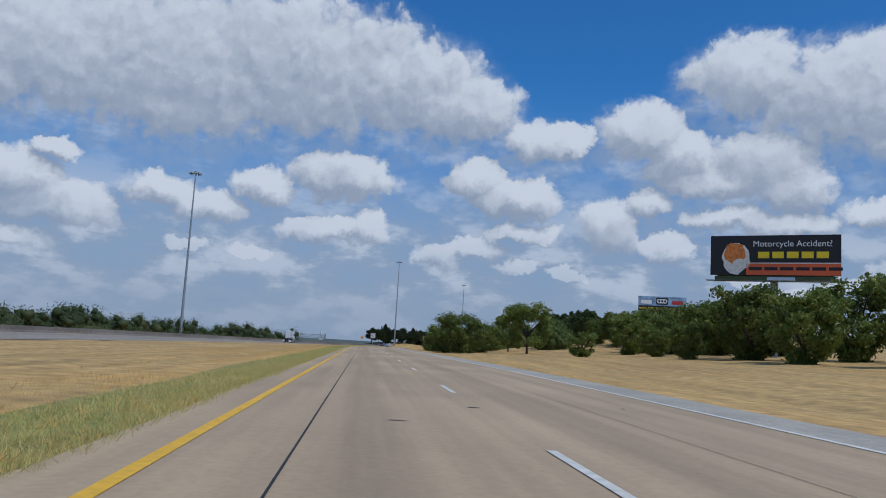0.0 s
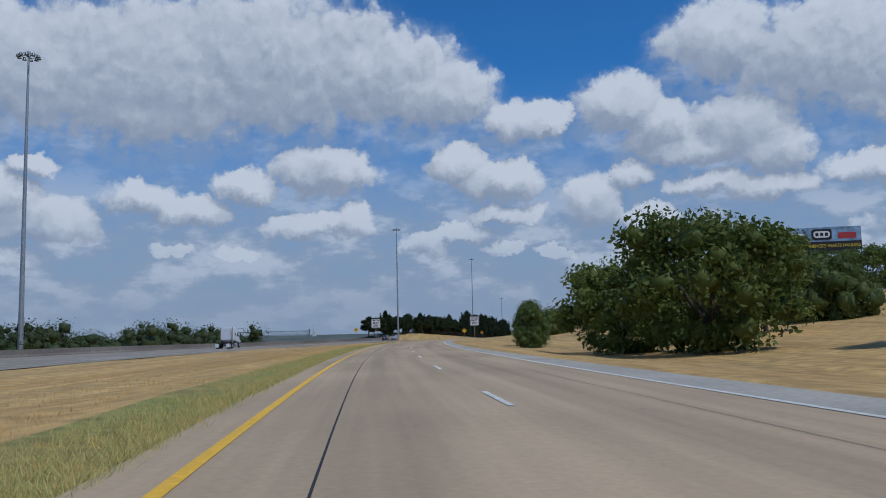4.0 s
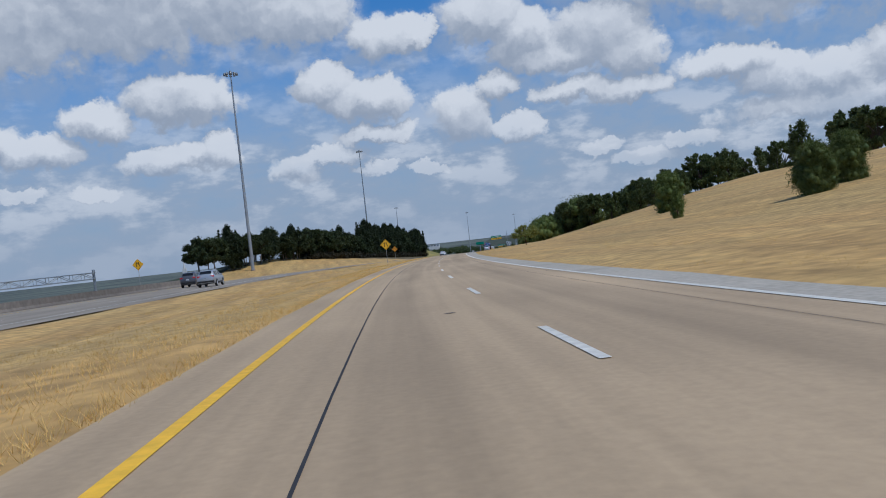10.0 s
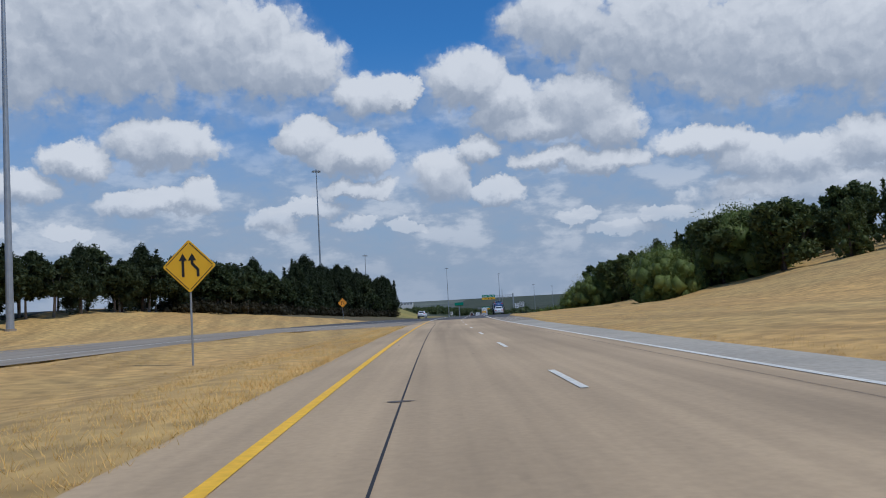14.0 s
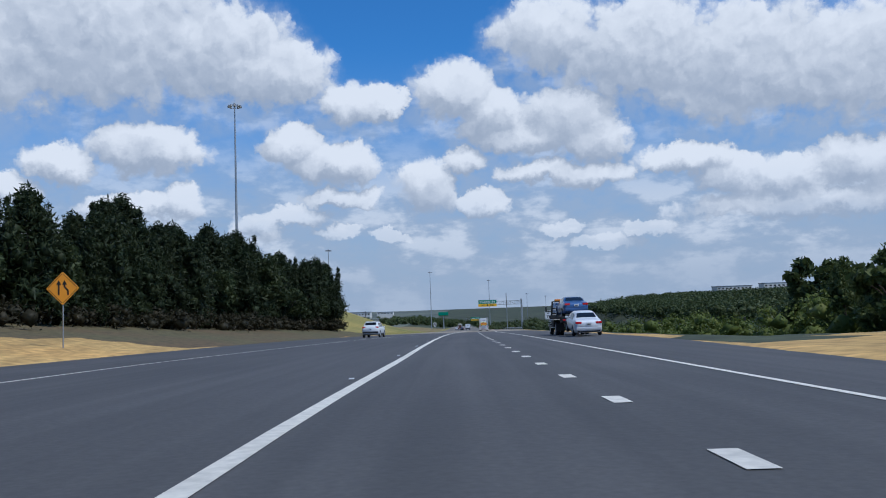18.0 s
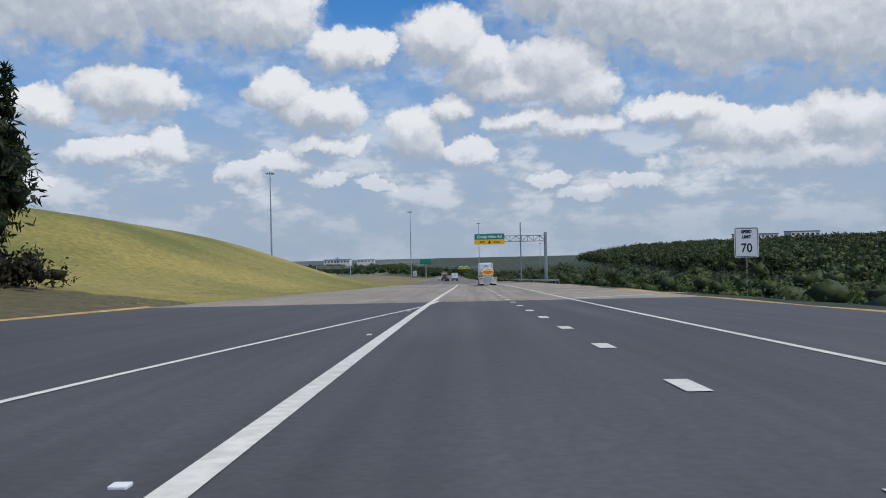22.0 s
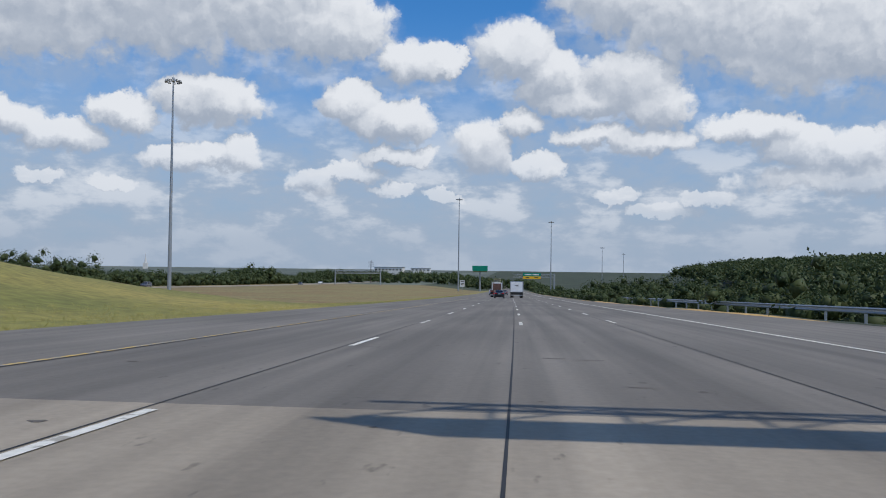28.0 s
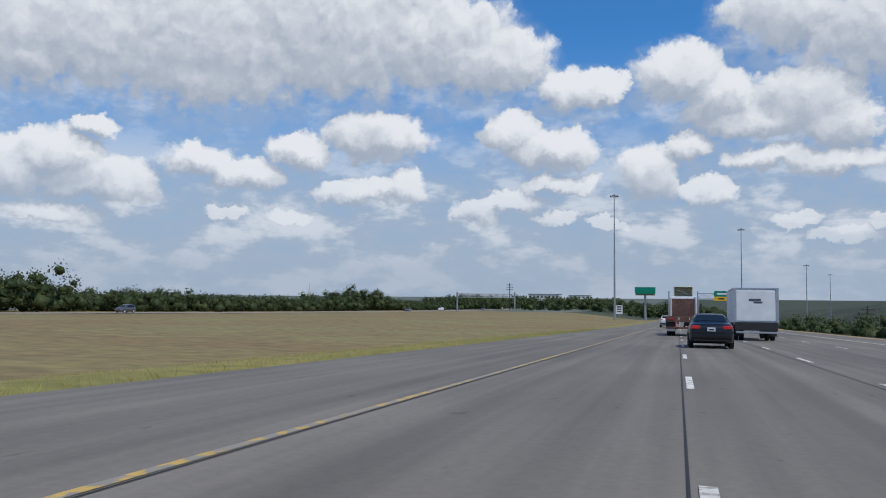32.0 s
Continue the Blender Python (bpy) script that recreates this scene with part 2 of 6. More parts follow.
def paving(name, colour, lanes, streak=0.16, rough=0.85, spread=0.07, spots=0.12, oil=0.14):
    """Road surface by metres across and along: lane-long streaks, worn wheel paths, oil-darkened middles, pitting and stains."""
    m = surface(name, colour, rough, spread=spread, grain=11, stain=0.07, bump=0.12, patches=0.12)
    t = m.node_tree
    b = t.nodes["Principled BSDF"]
    uv = t.nodes.new("ShaderNodeTexCoord").outputs["UV"]
    base = b.inputs["Base Color"].links[0].from_socket

    def noise_of(scale, detail):
        sc, n = t.nodes.new("ShaderNodeVectorMath"), t.nodes.new("ShaderNodeTexNoise")
        sc.operation = "MULTIPLY"
        sc.inputs[1].default_value = scale
        t.links.new(uv, sc.inputs[0])
        t.links.new(sc.outputs[0], n.inputs["Vector"])
        n.inputs["Scale"].default_value, n.inputs["Detail"].default_value = 1.0, detail
        return n.outputs["Fac"]

    def span(v, a0, a1, b0, b1):
        r = t.nodes.new("ShaderNodeMapRange")
        r.interpolation_type = "SMOOTHSTEP"
        t.links.new(v, r.inputs[0])
        for i, x in enumerate((a0, a1, b0, b1)):
            r.inputs[i + 1].default_value = x
        return r.outputs[0]

    def times(x, y):
        n = t.nodes.new("ShaderNodeMath")
        n.operation = "MULTIPLY"
        t.links.new(x, n.inputs[0])
        t.links.new(y, n.inputs[1])
        return n.outputs[0]

    sp = t.nodes.new("ShaderNodeSeparateXYZ")
    t.links.new(uv, sp.inputs[0])
    value = times(span(noise_of((2.2, 0.05, 0), 5), 0.3, 0.7, 1 - streak, 1 + streak * 0.6), span(noise_of((0.5, 0.09, 0), 4), 0.35, 0.65, 1 - streak * 0.6, 1.06))
    value = times(value, span(noise_of((4.0, 1.6, 0), 3), 0.66, 0.74, 1.0, 1 - spots))
    for mid in lanes:
        off, sq = t.nodes.new("ShaderNodeMath"), t.nodes.new("ShaderNodeMath")
        off.operation, sq.operation = "SUBTRACT", "ABSOLUTE"
        t.links.new(sp.outputs[0], off.inputs[0])
        off.inputs[1].default_value = mid
        t.links.new(off.outputs[0], sq.inputs[0])
        value = times(value, span(sq.outputs[0], 0.0, 0.75, 1 - oil, 1.0))
    mix = t.nodes.new("ShaderNodeHueSaturation")
    t.links.new(base, mix.inputs["Color"])
    t.links.new(value, mix.inputs["Value"])
    t.links.new(mix.outputs[0], b.inputs["Base Color"])
    return m


def leafy(name, colour, other):
    """Foliage: two greens by clump, a little light passing through."""
    m = bpy.data.materials.new(name)
    m.use_nodes = True
    t = m.node_tree
    b = t.nodes["Principled BSDF"]
    b.inputs["Roughness"].default_value = 0.6
    b.inputs["Specular IOR Level"].default_value = 0.25
    geo, info = t.nodes.new("ShaderNodeNewGeometry"), t.nodes.new("ShaderNodeObjectInfo")
    mixed = t.nodes.new("ShaderNodeMix")
    mixed.data_type = "RGBA"
    mixed.inputs[6].default_value, mixed.inputs[7].default_value = (*colour, 1), (*other, 1)
    t.links.new(geo.outputs["Random Per Island"], mixed.inputs[0])
    hsv = t.nodes.new("ShaderNodeHueSaturation")
    val = t.nodes.new("ShaderNodeMapRange")
    val.inputs[3].default_value, val.inputs[4].default_value = 0.8, 1.2
    t.links.new(info.outputs["Random"], val.inputs[0])
    t.links.new(val.outputs[0], hsv.inputs["Value"])
    t.links.new(mixed.outputs[2], hsv.inputs["Color"])
    t.links.new(hsv.outputs[0], b.inputs["Base Color"])
    veil = t.nodes.new("ShaderNodeBsdfTranslucent")
    t.links.new(hsv.outputs[0], veil.inputs[0])
    both = t.nodes.new("ShaderNodeMixShader")
    both.inputs[0].default_value = 0.3
    t.links.new(b.outputs[0], both.inputs[1])
    t.links.new(veil.outputs[0], both.inputs[2])
    t.links.new(both.outputs[0], t.nodes["Material Output"].inputs[0])
    return m


def glowing(name, colour, strength):
    m = bpy.data.materials.new(name)
    m.use_nodes = True
    b = m.node_tree.nodes["Principled BSDF"]
    b.inputs["Base Color"].default_value = b.inputs["Emission Color"].default_value = (*colour, 1)
    b.inputs["Emission Strength"].default_value = strength
    return m


def flaked(name, colour, under, worn=0.42):
    """Old line paint, broken through to the paving in patches."""
    m = surface(name, colour, 0.7, spread=0.12, grain=9, stain=0.1)
    t = m.node_tree
    b = t.nodes["Principled BSDF"]
    n, r, mix = t.nodes.new("ShaderNodeTexNoise"), t.nodes.new("ShaderNodeMapRange"), t.nodes.new("ShaderNodeMix")
    t.links.new(t.nodes.new("ShaderNodeTexCoord").outputs["Object"], n.inputs["Vector"])
    n.inputs["Scale"].default_value, n.inputs["Detail"].default_value = 5.0, 6
    r.inputs[1].default_value, r.inputs[2].default_value = worn - 0.02, worn + 0.04
    t.links.new(n.outputs["Fac"], r.inputs[0])
    mix.data_type = "RGBA"
    t.links.new(r.outputs[0], mix.inputs[0])
    mix.inputs[6].default_value = (*under, 1)
    t.links.new(b.inputs["Base Color"].links[0].from_socket, mix.inputs[7])
    t.links.new(mix.outputs[2], b.inputs["Base Color"])
    return m


def mown(m, streak=0.2):
    """Long mowing streaks along the road on a grass material."""
    t = m.node_tree
    b = t.nodes["Principled BSDF"]
    sc, n, r, hsv = (t.nodes.new("ShaderNode" + k) for k in ("VectorMath", "TexNoise", "MapRange", "HueSaturation"))
    sc.operation = "MULTIPLY"
    sc.inputs[1].default_value = (0.55, 0.035, 0.55)
    t.links.new(t.nodes.new("ShaderNodeTexCoord").outputs["Object"], sc.inputs[0])
    t.links.new(sc.outputs[0], n.inputs["Vector"])
    n.inputs["Scale"].default_value, n.inputs["Detail"].default_value, n.inputs["Roughness"].default_value = 1.0, 6, 0.65
    r.inputs[1].default_value, r.inputs[2].default_value, r.inputs[3].default_value, r.inputs[4].default_value = 0.32, 0.68, 1 - streak, 1 + streak
    t.links.new(n.outputs["Fac"], r.inputs[0])
    t.links.new(b.inputs["Base Color"].links[0].from_socket, hsv.inputs["Color"])
    t.links.new(r.outputs[0], hsv.inputs["Value"])
    t.links.new(hsv.outputs[0], b.inputs["Base Color"])
    return m


DRY = mown(surface("dry_grass", (0.60, 0.365, 0.118), 0.95, spread=0.30, grain=1.6, stain=0.2, bump=0.5, second=(0.46, 0.300, 0.103), patches=0.09), 0.24)
CONCRETE = paving("worn_concrete", (0.455, 0.328, 0.194), (0.1, 3.2), 0.12, spread=0.06, spots=0.07)
GREY_CONCRETE = paving("grey_concrete", (0.30, 0.252, 0.192), (0.7, 4.3, -3.2), 0.17, spots=0.45, oil=0.16)
# darker grey than grey_concrete, for the last stretch
DARK_CONCRETE = paving("dark_concrete", (0.168, 0.148, 0.124), (0.7, 4.3, -3.2), 0.2, spots=0.3, oil=0.12)
ASPHALT = paving("dark_asphalt", (0.074, 0.071, 0.068), (0.2, 3.5), 0.14, 0.75, 0.15, 0.1, -0.1)
OLD_ASPHALT = surface("brown_asphalt", (0.11, 0.095, 0.08), 0.9, spread=0.2, grain=5, stain=0.2, bump=0.2, patches=0.2)
PALE = surface("pale_shoulder", (0.40, 0.355, 0.285), 0.9, spread=0.14, grain=7, stain=0.1, bump=0.2, patches=0.3)
YELLOW = surface("yellow_line_paint", (0.86, 0.48, 0.015), 0.6, spread=0.12, grain=8, stain=0.1)
WHITE_LINE = surface("white_line_paint", (0.70, 0.66, 0.57), 0.6, spread=0.15, grain=6, stain=0.12)
OLD_LINE = flaked("flaking_line_paint", (0.68, 0.65, 0.58), (0.33, 0.30, 0.25))
WORN_YELLOW = flaked("faded_yellow_paint", (0.55, 0.36, 0.09), (0.27, 0.24, 0.20), 0.52)
SEAL = surface("crack_sealer", (0.025, 0.024, 0.024), 0.7)
STEEL = surface("galvanised_steel", (0.36, 0.38, 0.40), 0.5, 0.6, spread=0.08, grain=2, stain=0.12)
WHITE_SIGN = surface("white_sign_sheet", (0.78, 0.78, 0.78), 0.4, spread=0.03, stain=0.03)
YELLOW_SIGN = surface("yellow_sign_sheet", (0.85, 0.47, 0.01), 0.4, spread=0.03, stain=0.03)
ORANGE_SIGN = surface("orange_sign_sheet", (0.80, 0.33, 0.02), 0.4, spread=0.03, stain=0.03)
GREEN_SIGN = surface("green_sign_sheet", (0.0, 0.22, 0.14), 0.4, spread=0.03, stain=0.05)
INK = surface("black_sign_ink", (0.012, 0.012, 0.013), 0.5, spread=0.02)
PALE_BARK = surface("grey_bark", (0.21, 0.18, 0.15), 0.95, spread=0.25, grain=8, stain=0.2, bump=0.5)
BARK = surface("bark", (0.075, 0.055, 0.042), 0.95, spread=0.3, grain=8, stain=0.2, bump=0.6)
# cedar green darkened in the colour, for a cloud's shadow over the row
SHADED_CEDAR = leafy("shaded_cedar_leaf", (0.016, 0.028, 0.011), (0.040, 0.053, 0.020))
OAK = leafy("oak_leaf", (0.105, 0.150, 0.028), (0.195, 0.225, 0.050))
JUNIPER = leafy("juniper_leaf", (0.085, 0.125, 0.030), (0.175, 0.215, 0.060))
MESQUITE = leafy("mesquite_leaf", (0.16, 0.19, 0.045), (0.24, 0.25, 0.065))
# brown brush taken near black, to paint the gloom between the trunks
SHADY_BRUSH = leafy("shady_brush", (0.026, 0.026, 0.013), (0.050, 0.042, 0.022))
# darker copy of the juniper green, with the row's cloud shade in it
SHADED_ROW_LEAF = leafy("shaded_juniper_leaf", (0.026, 0.042, 0.014), (0.062, 0.078, 0.028))
CREST_LEAF = leafy("crest_leaf", (0.050, 0.074, 0.022), (0.100, 0.122, 0.038))
FAR_WOOD = leafy("far_wood_leaf", (0.048, 0.072, 0.026), (0.095, 0.115, 0.042))
BLADE = leafy("grass_blade", (0.74, 0.48, 0.17), (0.62, 0.43, 0.15))
GREEN_BLADE = leafy("green_grass_blade", (0.40, 0.41, 0.13), (0.58, 0.47, 0.17))


# ---- ways to build ----
def mesh_object(name, verts, faces, material, parent=None, label="", smooth=False):
    me = bpy.data.meshes.new(name)
    me.from_pydata([tuple(float(c) for c in v) for v in verts], [], [tuple(int(i) for i in f) for f in faces])
    for m in material if isinstance(material, (list, tuple)) else [material]:
        me.materials.append(m)
    if smooth:
        me.polygons.foreach_set("use_smooth", [True] * len(me.polygons))
    ob = new(name, me)
    if parent is not None:
        ob.parent = parent
    return tagged(ob, label)


def part(name, bm, material, parent, label="", smooth=False):
    """Links a bmesh as one mesh object under a thing or part."""
    me = bpy.data.meshes.new(name)
    if smooth:
        for f in bm.faces:
            f.smooth = True
    bm.to_mesh(me)
    bm.free()
    for m in material if isinstance(material, (list, tuple)) else [material]:
        me.materials.append(m)
    ob = new(name, me)
    ob.parent = parent
    return tagged(ob, label)


def share(name, ob, parent, m):
    """Another object on the mesh of ob."""
    o = new(name, ob.data)
    o.parent = parent
    o.matrix_basis = m
    return o


def box(bm, size, centre, bevel=0.0, turn=None):
    m = Matrix.Translation(centre) @ (turn or Matrix()) @ Matrix.Diagonal((*size, 1))
    made = bmesh.ops.create_cube(bm, size=1.0, matrix=m)["verts"]
    if bevel:
        edges = list({e for v in made for e in v.link_edges})
        bmesh.ops.bevel(bm, geom=edges, offset=bevel, segments=2, affect="EDGES", profile=0.6)
    return bm


def tube(bm, a, b, r1, r2=None, sides=10):
    a, b = Vector(a), Vector(b)
    d = b - a
    m = Matrix.Translation((a + b) / 2) @ d.to_track_quat("Z", "Y").to_matrix().to_4x4()
    bmesh.ops.create_cone(bm, cap_ends=True, segments=sides, radius1=r1, radius2=r1 if r2 is None else r2, depth=d.length, matrix=m)
    return bm


def boxed(size, centre, bevel=0.0, turn=None):
    return box(bmesh.new(), size, centre, bevel, turn)


VEHICLE = 1.04  # size of the vehicles


def thing(name, m, label, category, group="", kind=""):
    ob = new(name)
    k = 1.0 if kind else VEHICLE if category in ("car", "truck") else ACROSS
    ob.matrix_basis = m @ Matrix.Diagonal((k, k, k, 1))
    ob.empty_display_size = 0.2
    return tagged(ob, label, category, group, kind)


# ---- the lie of the land, by metres along (s) and across (u, right of the camera's line) ----
def ease(v, a, b):
    k = np.clip((np.asarray(v, float) - a) / (b - a), 0, 1)
    return k * k * (3 - 2 * k)


def along(s, *pairs):
    return np.interp(s, [p[0] for p in pairs], [p[1] for p in pairs])


def left_near(s):
    """The near edge of the roadway that joins from the left."""
    return along(s, (-60, -38), (0, -32), (50, -27), (120, -22.5), (190, -21), (240, -19.5), (300, -16), (335, -13), (370, -11),
                 (410, -10.5), (451, -7.4), (482, -3.9), (500, -1.4), (510, -1.0))


def left_edge(s):
    """Where the paving ends on the left."""
    return along(s, (-60, -60), (0, -53), (60, -47.5), (120, -44), (190, -42), (260, -36.5), (300, -32.5), (340, -27), (370, -22), (400, -18), (412, -16.7), (470, -16.2),
                 (492, -14.8), (550, -13.6), (600, -13.4), (650, -12.6), (1400, -12.6))


def lane_left(s):
    """Where the main paving ends at the grass between the roadways."""
    return along(s, (-60, -2.3), (130, -2.3), (240, -2.45), (352, -2.6), (400, -2.6)) + 0.05 * np.sin(np.asarray(s) / 2.3) * np.sin(np.asarray(s) / 0.9)


def right_line(s):
    return along(s, (-60, 6.5), (0, 6.5), (30, 6.5), (95, 5.4), (130, 5.0), (200, 4.85), (290, 4.6), (350, 4.5), (395, 4.9), (440, 4.9), (480, 4.6),
                 (527, 5.1), (560, 5.4), (1400, 5.4))


def right_edge(s):
    return along(s, (-60, 8.0), (0, 8.0), (30, 8.0), (95, 6.8), (130, 6.0), (290, 5.8), (345, 6.3), (360, 7.4), (395, 8.0), (420, 10), (480, 10),
                 (520, 11), (560, 12.6), (620, 12.3), (700, 8.6), (1400, 8.6))


def low_road(s):
    """How far the joining roadway lies under the main one."""
    return -0.5 * (1 - ease(s, 230, 310))


def lie(s, u):
    """Height of the ground over the road's own fall."""
    s, u = np.broadcast_arrays(np.asarray(s, float), np.asarray(u, float))
    r = np.maximum(u - right_edge(s), 0)
    d = np.maximum(left_edge(s) - u, 0)
    z = np.zeros(s.shape)
    # right: dry slope that climbs beside the bend
    hill = ease(s, 110, 190) * (1 - ease(s, 385, 440))
    foot = along(s, (190, 0.0), (211, 0.005), (224, 0.055), (250, 0.068), (265, 0.09), (285, 0.105), (295, 0.06), (304, 0.03), (330, 0.06))
    z = z + hill * (foot * np.minimum(r, 14) + (along(s, (190, 0.11), (260, 0.14), (330, 0.19)) + (0.105 - foot) * 14 / 34) * np.clip(r - 14, 0, 34) + 0.05 * np.clip(r - 48, 0, 60))
    early = 1 - ease(s, 110, 190)
    z = z + early * (-0.35 * ease(r, 0, 6) + 0.055 * np.clip(r - 6, 0, 90))
    # right: wooded valley past the hill
    vale = ease(s, 405, 462)
    z = z - vale * (0.5 * ease(r, 1, 6) + 0.22 * np.clip(r - 3, 0, 60)) + vale * 0.07 * np.clip(r - 110, 0, 420)
    # left: bank under the cedars, then the mown mound
    bank = ease(s, 356, 394) * (1 - ease(s, 500, 540))
    z = z + bank * (0.13 * np.minimum(d, 30) - 0.2 * np.clip(d - 38, 0, 90))
    mound = ease(s, 505, 548) * (1 - ease(s, 590, 690))
    z = z + mound * 10.5 * ease(d, 0, 40) * (1 - 0.75 * ease(d, 55, 130))
    # left, early: the land falls away behind the joining roadway
    fall = 1 - ease(s, 315, 366)
    z = z - fall * 0.11 * np.clip(d - 4, 0, 150) + low_road(s) * ease(-u, 6, -left_near(s))
    open_field = ease(s, 620, 680)
    z = z + open_field * (-0.4 * ease(d, 0, 6)) + ease(d, 4, 45) * np.clip(0.010 * (s - 718), 0, 6)
    # the strip of grass between the roadways
    mid = (u < -2.7) & (u > left_near(s)) & (s < 352)
    w = np.clip((-2.7 - u) / np.maximum(-2.7 - left_near(s), 0.1), 0, 1)
    z = z - np.where(mid, 0.35 * np.sin(np.pi * w) ** 2 * (1 - ease(s, 330, 352)), 0)
    return z


def ground_at(s, u):
    x, y, z, h = axis(s)
    w = ACROSS * np.asarray(u, float)
    return np.stack(np.broadcast_arrays(x + w * np.cos(h), y - w * np.sin(h), z + ACROSS * lie(s, u)), -1)


def spot(s, u, z=0.0, turn=0.0, lift=True):
    """Pose on the ground, facing along the road (its y axis), turned anticlockwise by degrees."""
    x, y, zz, h = (float(v) for v in axis(s))
    zz += ACROSS * float(lie(s, u)) if lift else 0
    return pose(x + ACROSS * u * math.cos(h), y - ACROSS * u * math.sin(h), zz + z, 0, 0, turn - math.degrees(h))


def on_road(s, u, z=0.0, turn=0.0):
    """Pose on the paving, tilted with the road's fall."""
    f = float(np.interp(s, LINE_S, LINE_F))
    return spot(s, u, z, turn, False) @ pose(0, 0, 0, math.degrees(f), 0, 0)


def strip(name, s0, s1, left, right, rise, material, step=4.0, cols=1, label="", parent=None, kind="structure"):
    """A band of paving or paint between two edges, each a number or a rule of s."""
    s = np.linspace(s0, s1, max(2, int((s1 - s0) / step) + 1))
    l, r, rise = (np.broadcast_to(e(s) if callable(e) else e, s.shape) for e in (left, right, rise))
    verts, n = [], cols + 1
    for k in range(n):
        u = l + (r - l) * k / cols
        x, y, z, h = axis(s)
        verts.append(np.stack([x + ACROSS * u * np.cos(h), y - ACROSS * u * np.sin(h), z + rise], -1))
    verts = np.stack(verts, 1).reshape(-1, 3)
    faces = [(i * n + k, i * n + k + 1, (i + 1) * n + k + 1, (i + 1) * n + k) for i in range(len(s) - 1) for k in range(cols)]
    ob = mesh_object(name, verts, faces, material, parent, smooth=True)
    across = np.stack([l + (r - l) * k / cols for k in range(n)], 1).ravel()
    run = np.repeat(s, n)
    idx = np.empty(len(ob.data.loops), np.int32)
    ob.data.loops.foreach_get("vertex_index", idx)
    ob.data.uv_layers.new(name="metres").data.foreach_set("uv", np.stack([across[idx], run[idx]], 1).astype(np.float32).ravel())
    return tagged(ob, label, kind=kind)


# ---- the ground, one sheet out to the horizon ----
def ground_sheet():
    s = np.concatenate([[-900, -500, -250, -150, -100], np.arange(-60, 700, 5.0), np.arange(700, 1000, 12.0), [1020, 1080, 1160, 1250, 1350, 1500, 1800, 2300, 3000, 4000, 5400]])
    lim = np.concatenate([-np.geomspace(160, 4400, 13)[::-1], np.arange(-150, -60, 6.0), np.arange(-60, -40, 3.0), np.arange(-40, 20, 1.0), np.arange(20, 60, 2.0), np.arange(60, 160, 6.0), np.geomspace(165, 4400, 13)])
    S, U = np.meshgrid(s, lim, indexing="ij")
    core = np.clip(U, -150, 160)
    P = ground_at(S, core)
    paved = (U > left_edge(S) - 0.05) & (U < right_edge(S) + 0.05) & ((U > -2.6) | (U < left_near(S)) | (S > 352))
    P[..., 2] -= np.where(paved, 0.09, 0.0)
    rest = ACROSS * (U - core)
    mean = radians(9)
    P[..., 0] += rest * math.cos(mean)
    P[..., 1] -= rest * math.sin(mean)
    far = ease(np.abs(rest), 0, 900)
    low = np.where(U > 0, -37.0, -39.0)
    P[..., 2] = P[..., 2] * (1 - far) + low * far
    crest = ease(S, 520, 800) * (1 - ease(S, 1500, 2300)) * ease(U, 90, 230) * (1 - ease(U, 330, 900))
    P[..., 2] = P[..., 2] * (1 - crest) - 9.9 * crest
    ahead = ease(S, 1250, 2000)
    P[..., 2] = P[..., 2] * (1 - ahead) - 42 * ahead
    rough = np.random.RandomState(4).uniform(-0.06, 0.06, S.shape)
    P[..., 2] += np.where(paved | (S > 900), 0, rough)
    n = len(lim)
    i, k = np.meshgrid(np.arange(len(s) - 1), np.arange(n - 1), indexing="ij")
    a = (i * n + k).ravel()
    faces = np.stack([a, a + 1, a + n + 1, a + n], -1)
    ob = mesh_object("ground", P.reshape(-1, 3), faces, [DRY, MOWN, VALE, SHADED_GRASS, FIELD, HAZED_LAND, VERGE], smooth=True)
    sm, um = S[:-1, :-1].ravel() + 2, U[:-1, :-1].ravel()
    idx = np.zeros(len(sm), int)
    wob = 9 * np.sin(um / 17) + 7 * np.sin(um / 6.3 + sm / 31)
    side = 5 * np.sin(sm / 21) + 4 * np.sin(sm / 8.7)
    idx[(um < left_edge(sm)) & (sm > 505) & (sm + wob < 640)] = 1
    idx[(um < left_edge(sm)) & (um > left_edge(sm) - 5) & (sm > 505)] = 1
    idx[(um < -1.9) & (um > -4.5) & (sm + wob < 150)] = 6
    idx[(um + side < left_edge(sm) - 45) & (sm + wob < 330)] = 2
    idx[(um > right_edge(sm) + 0.2) & (sm + wob > 420)] = 2
    idx[(um < left_edge(sm) - 0.5) & (um + side > left_edge(sm) - 34) & (sm + wob > 415) & (sm < 512)] = 3
    idx[(um + side < left_edge(sm) - 34) & (sm + wob > 375) & (sm + wob < 520)] = 2
    idx[(um < left_edge(sm) - 5) & (sm + wob > 640)] = 4
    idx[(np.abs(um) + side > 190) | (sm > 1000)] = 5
    idx[(um > -60) & (sm > 1000)] = 2
    ob.data.polygons.foreach_set("material_index", idx.tolist())
    return tagged(ob, "dry golden grass verge and slopes beside a highway", kind="structure")


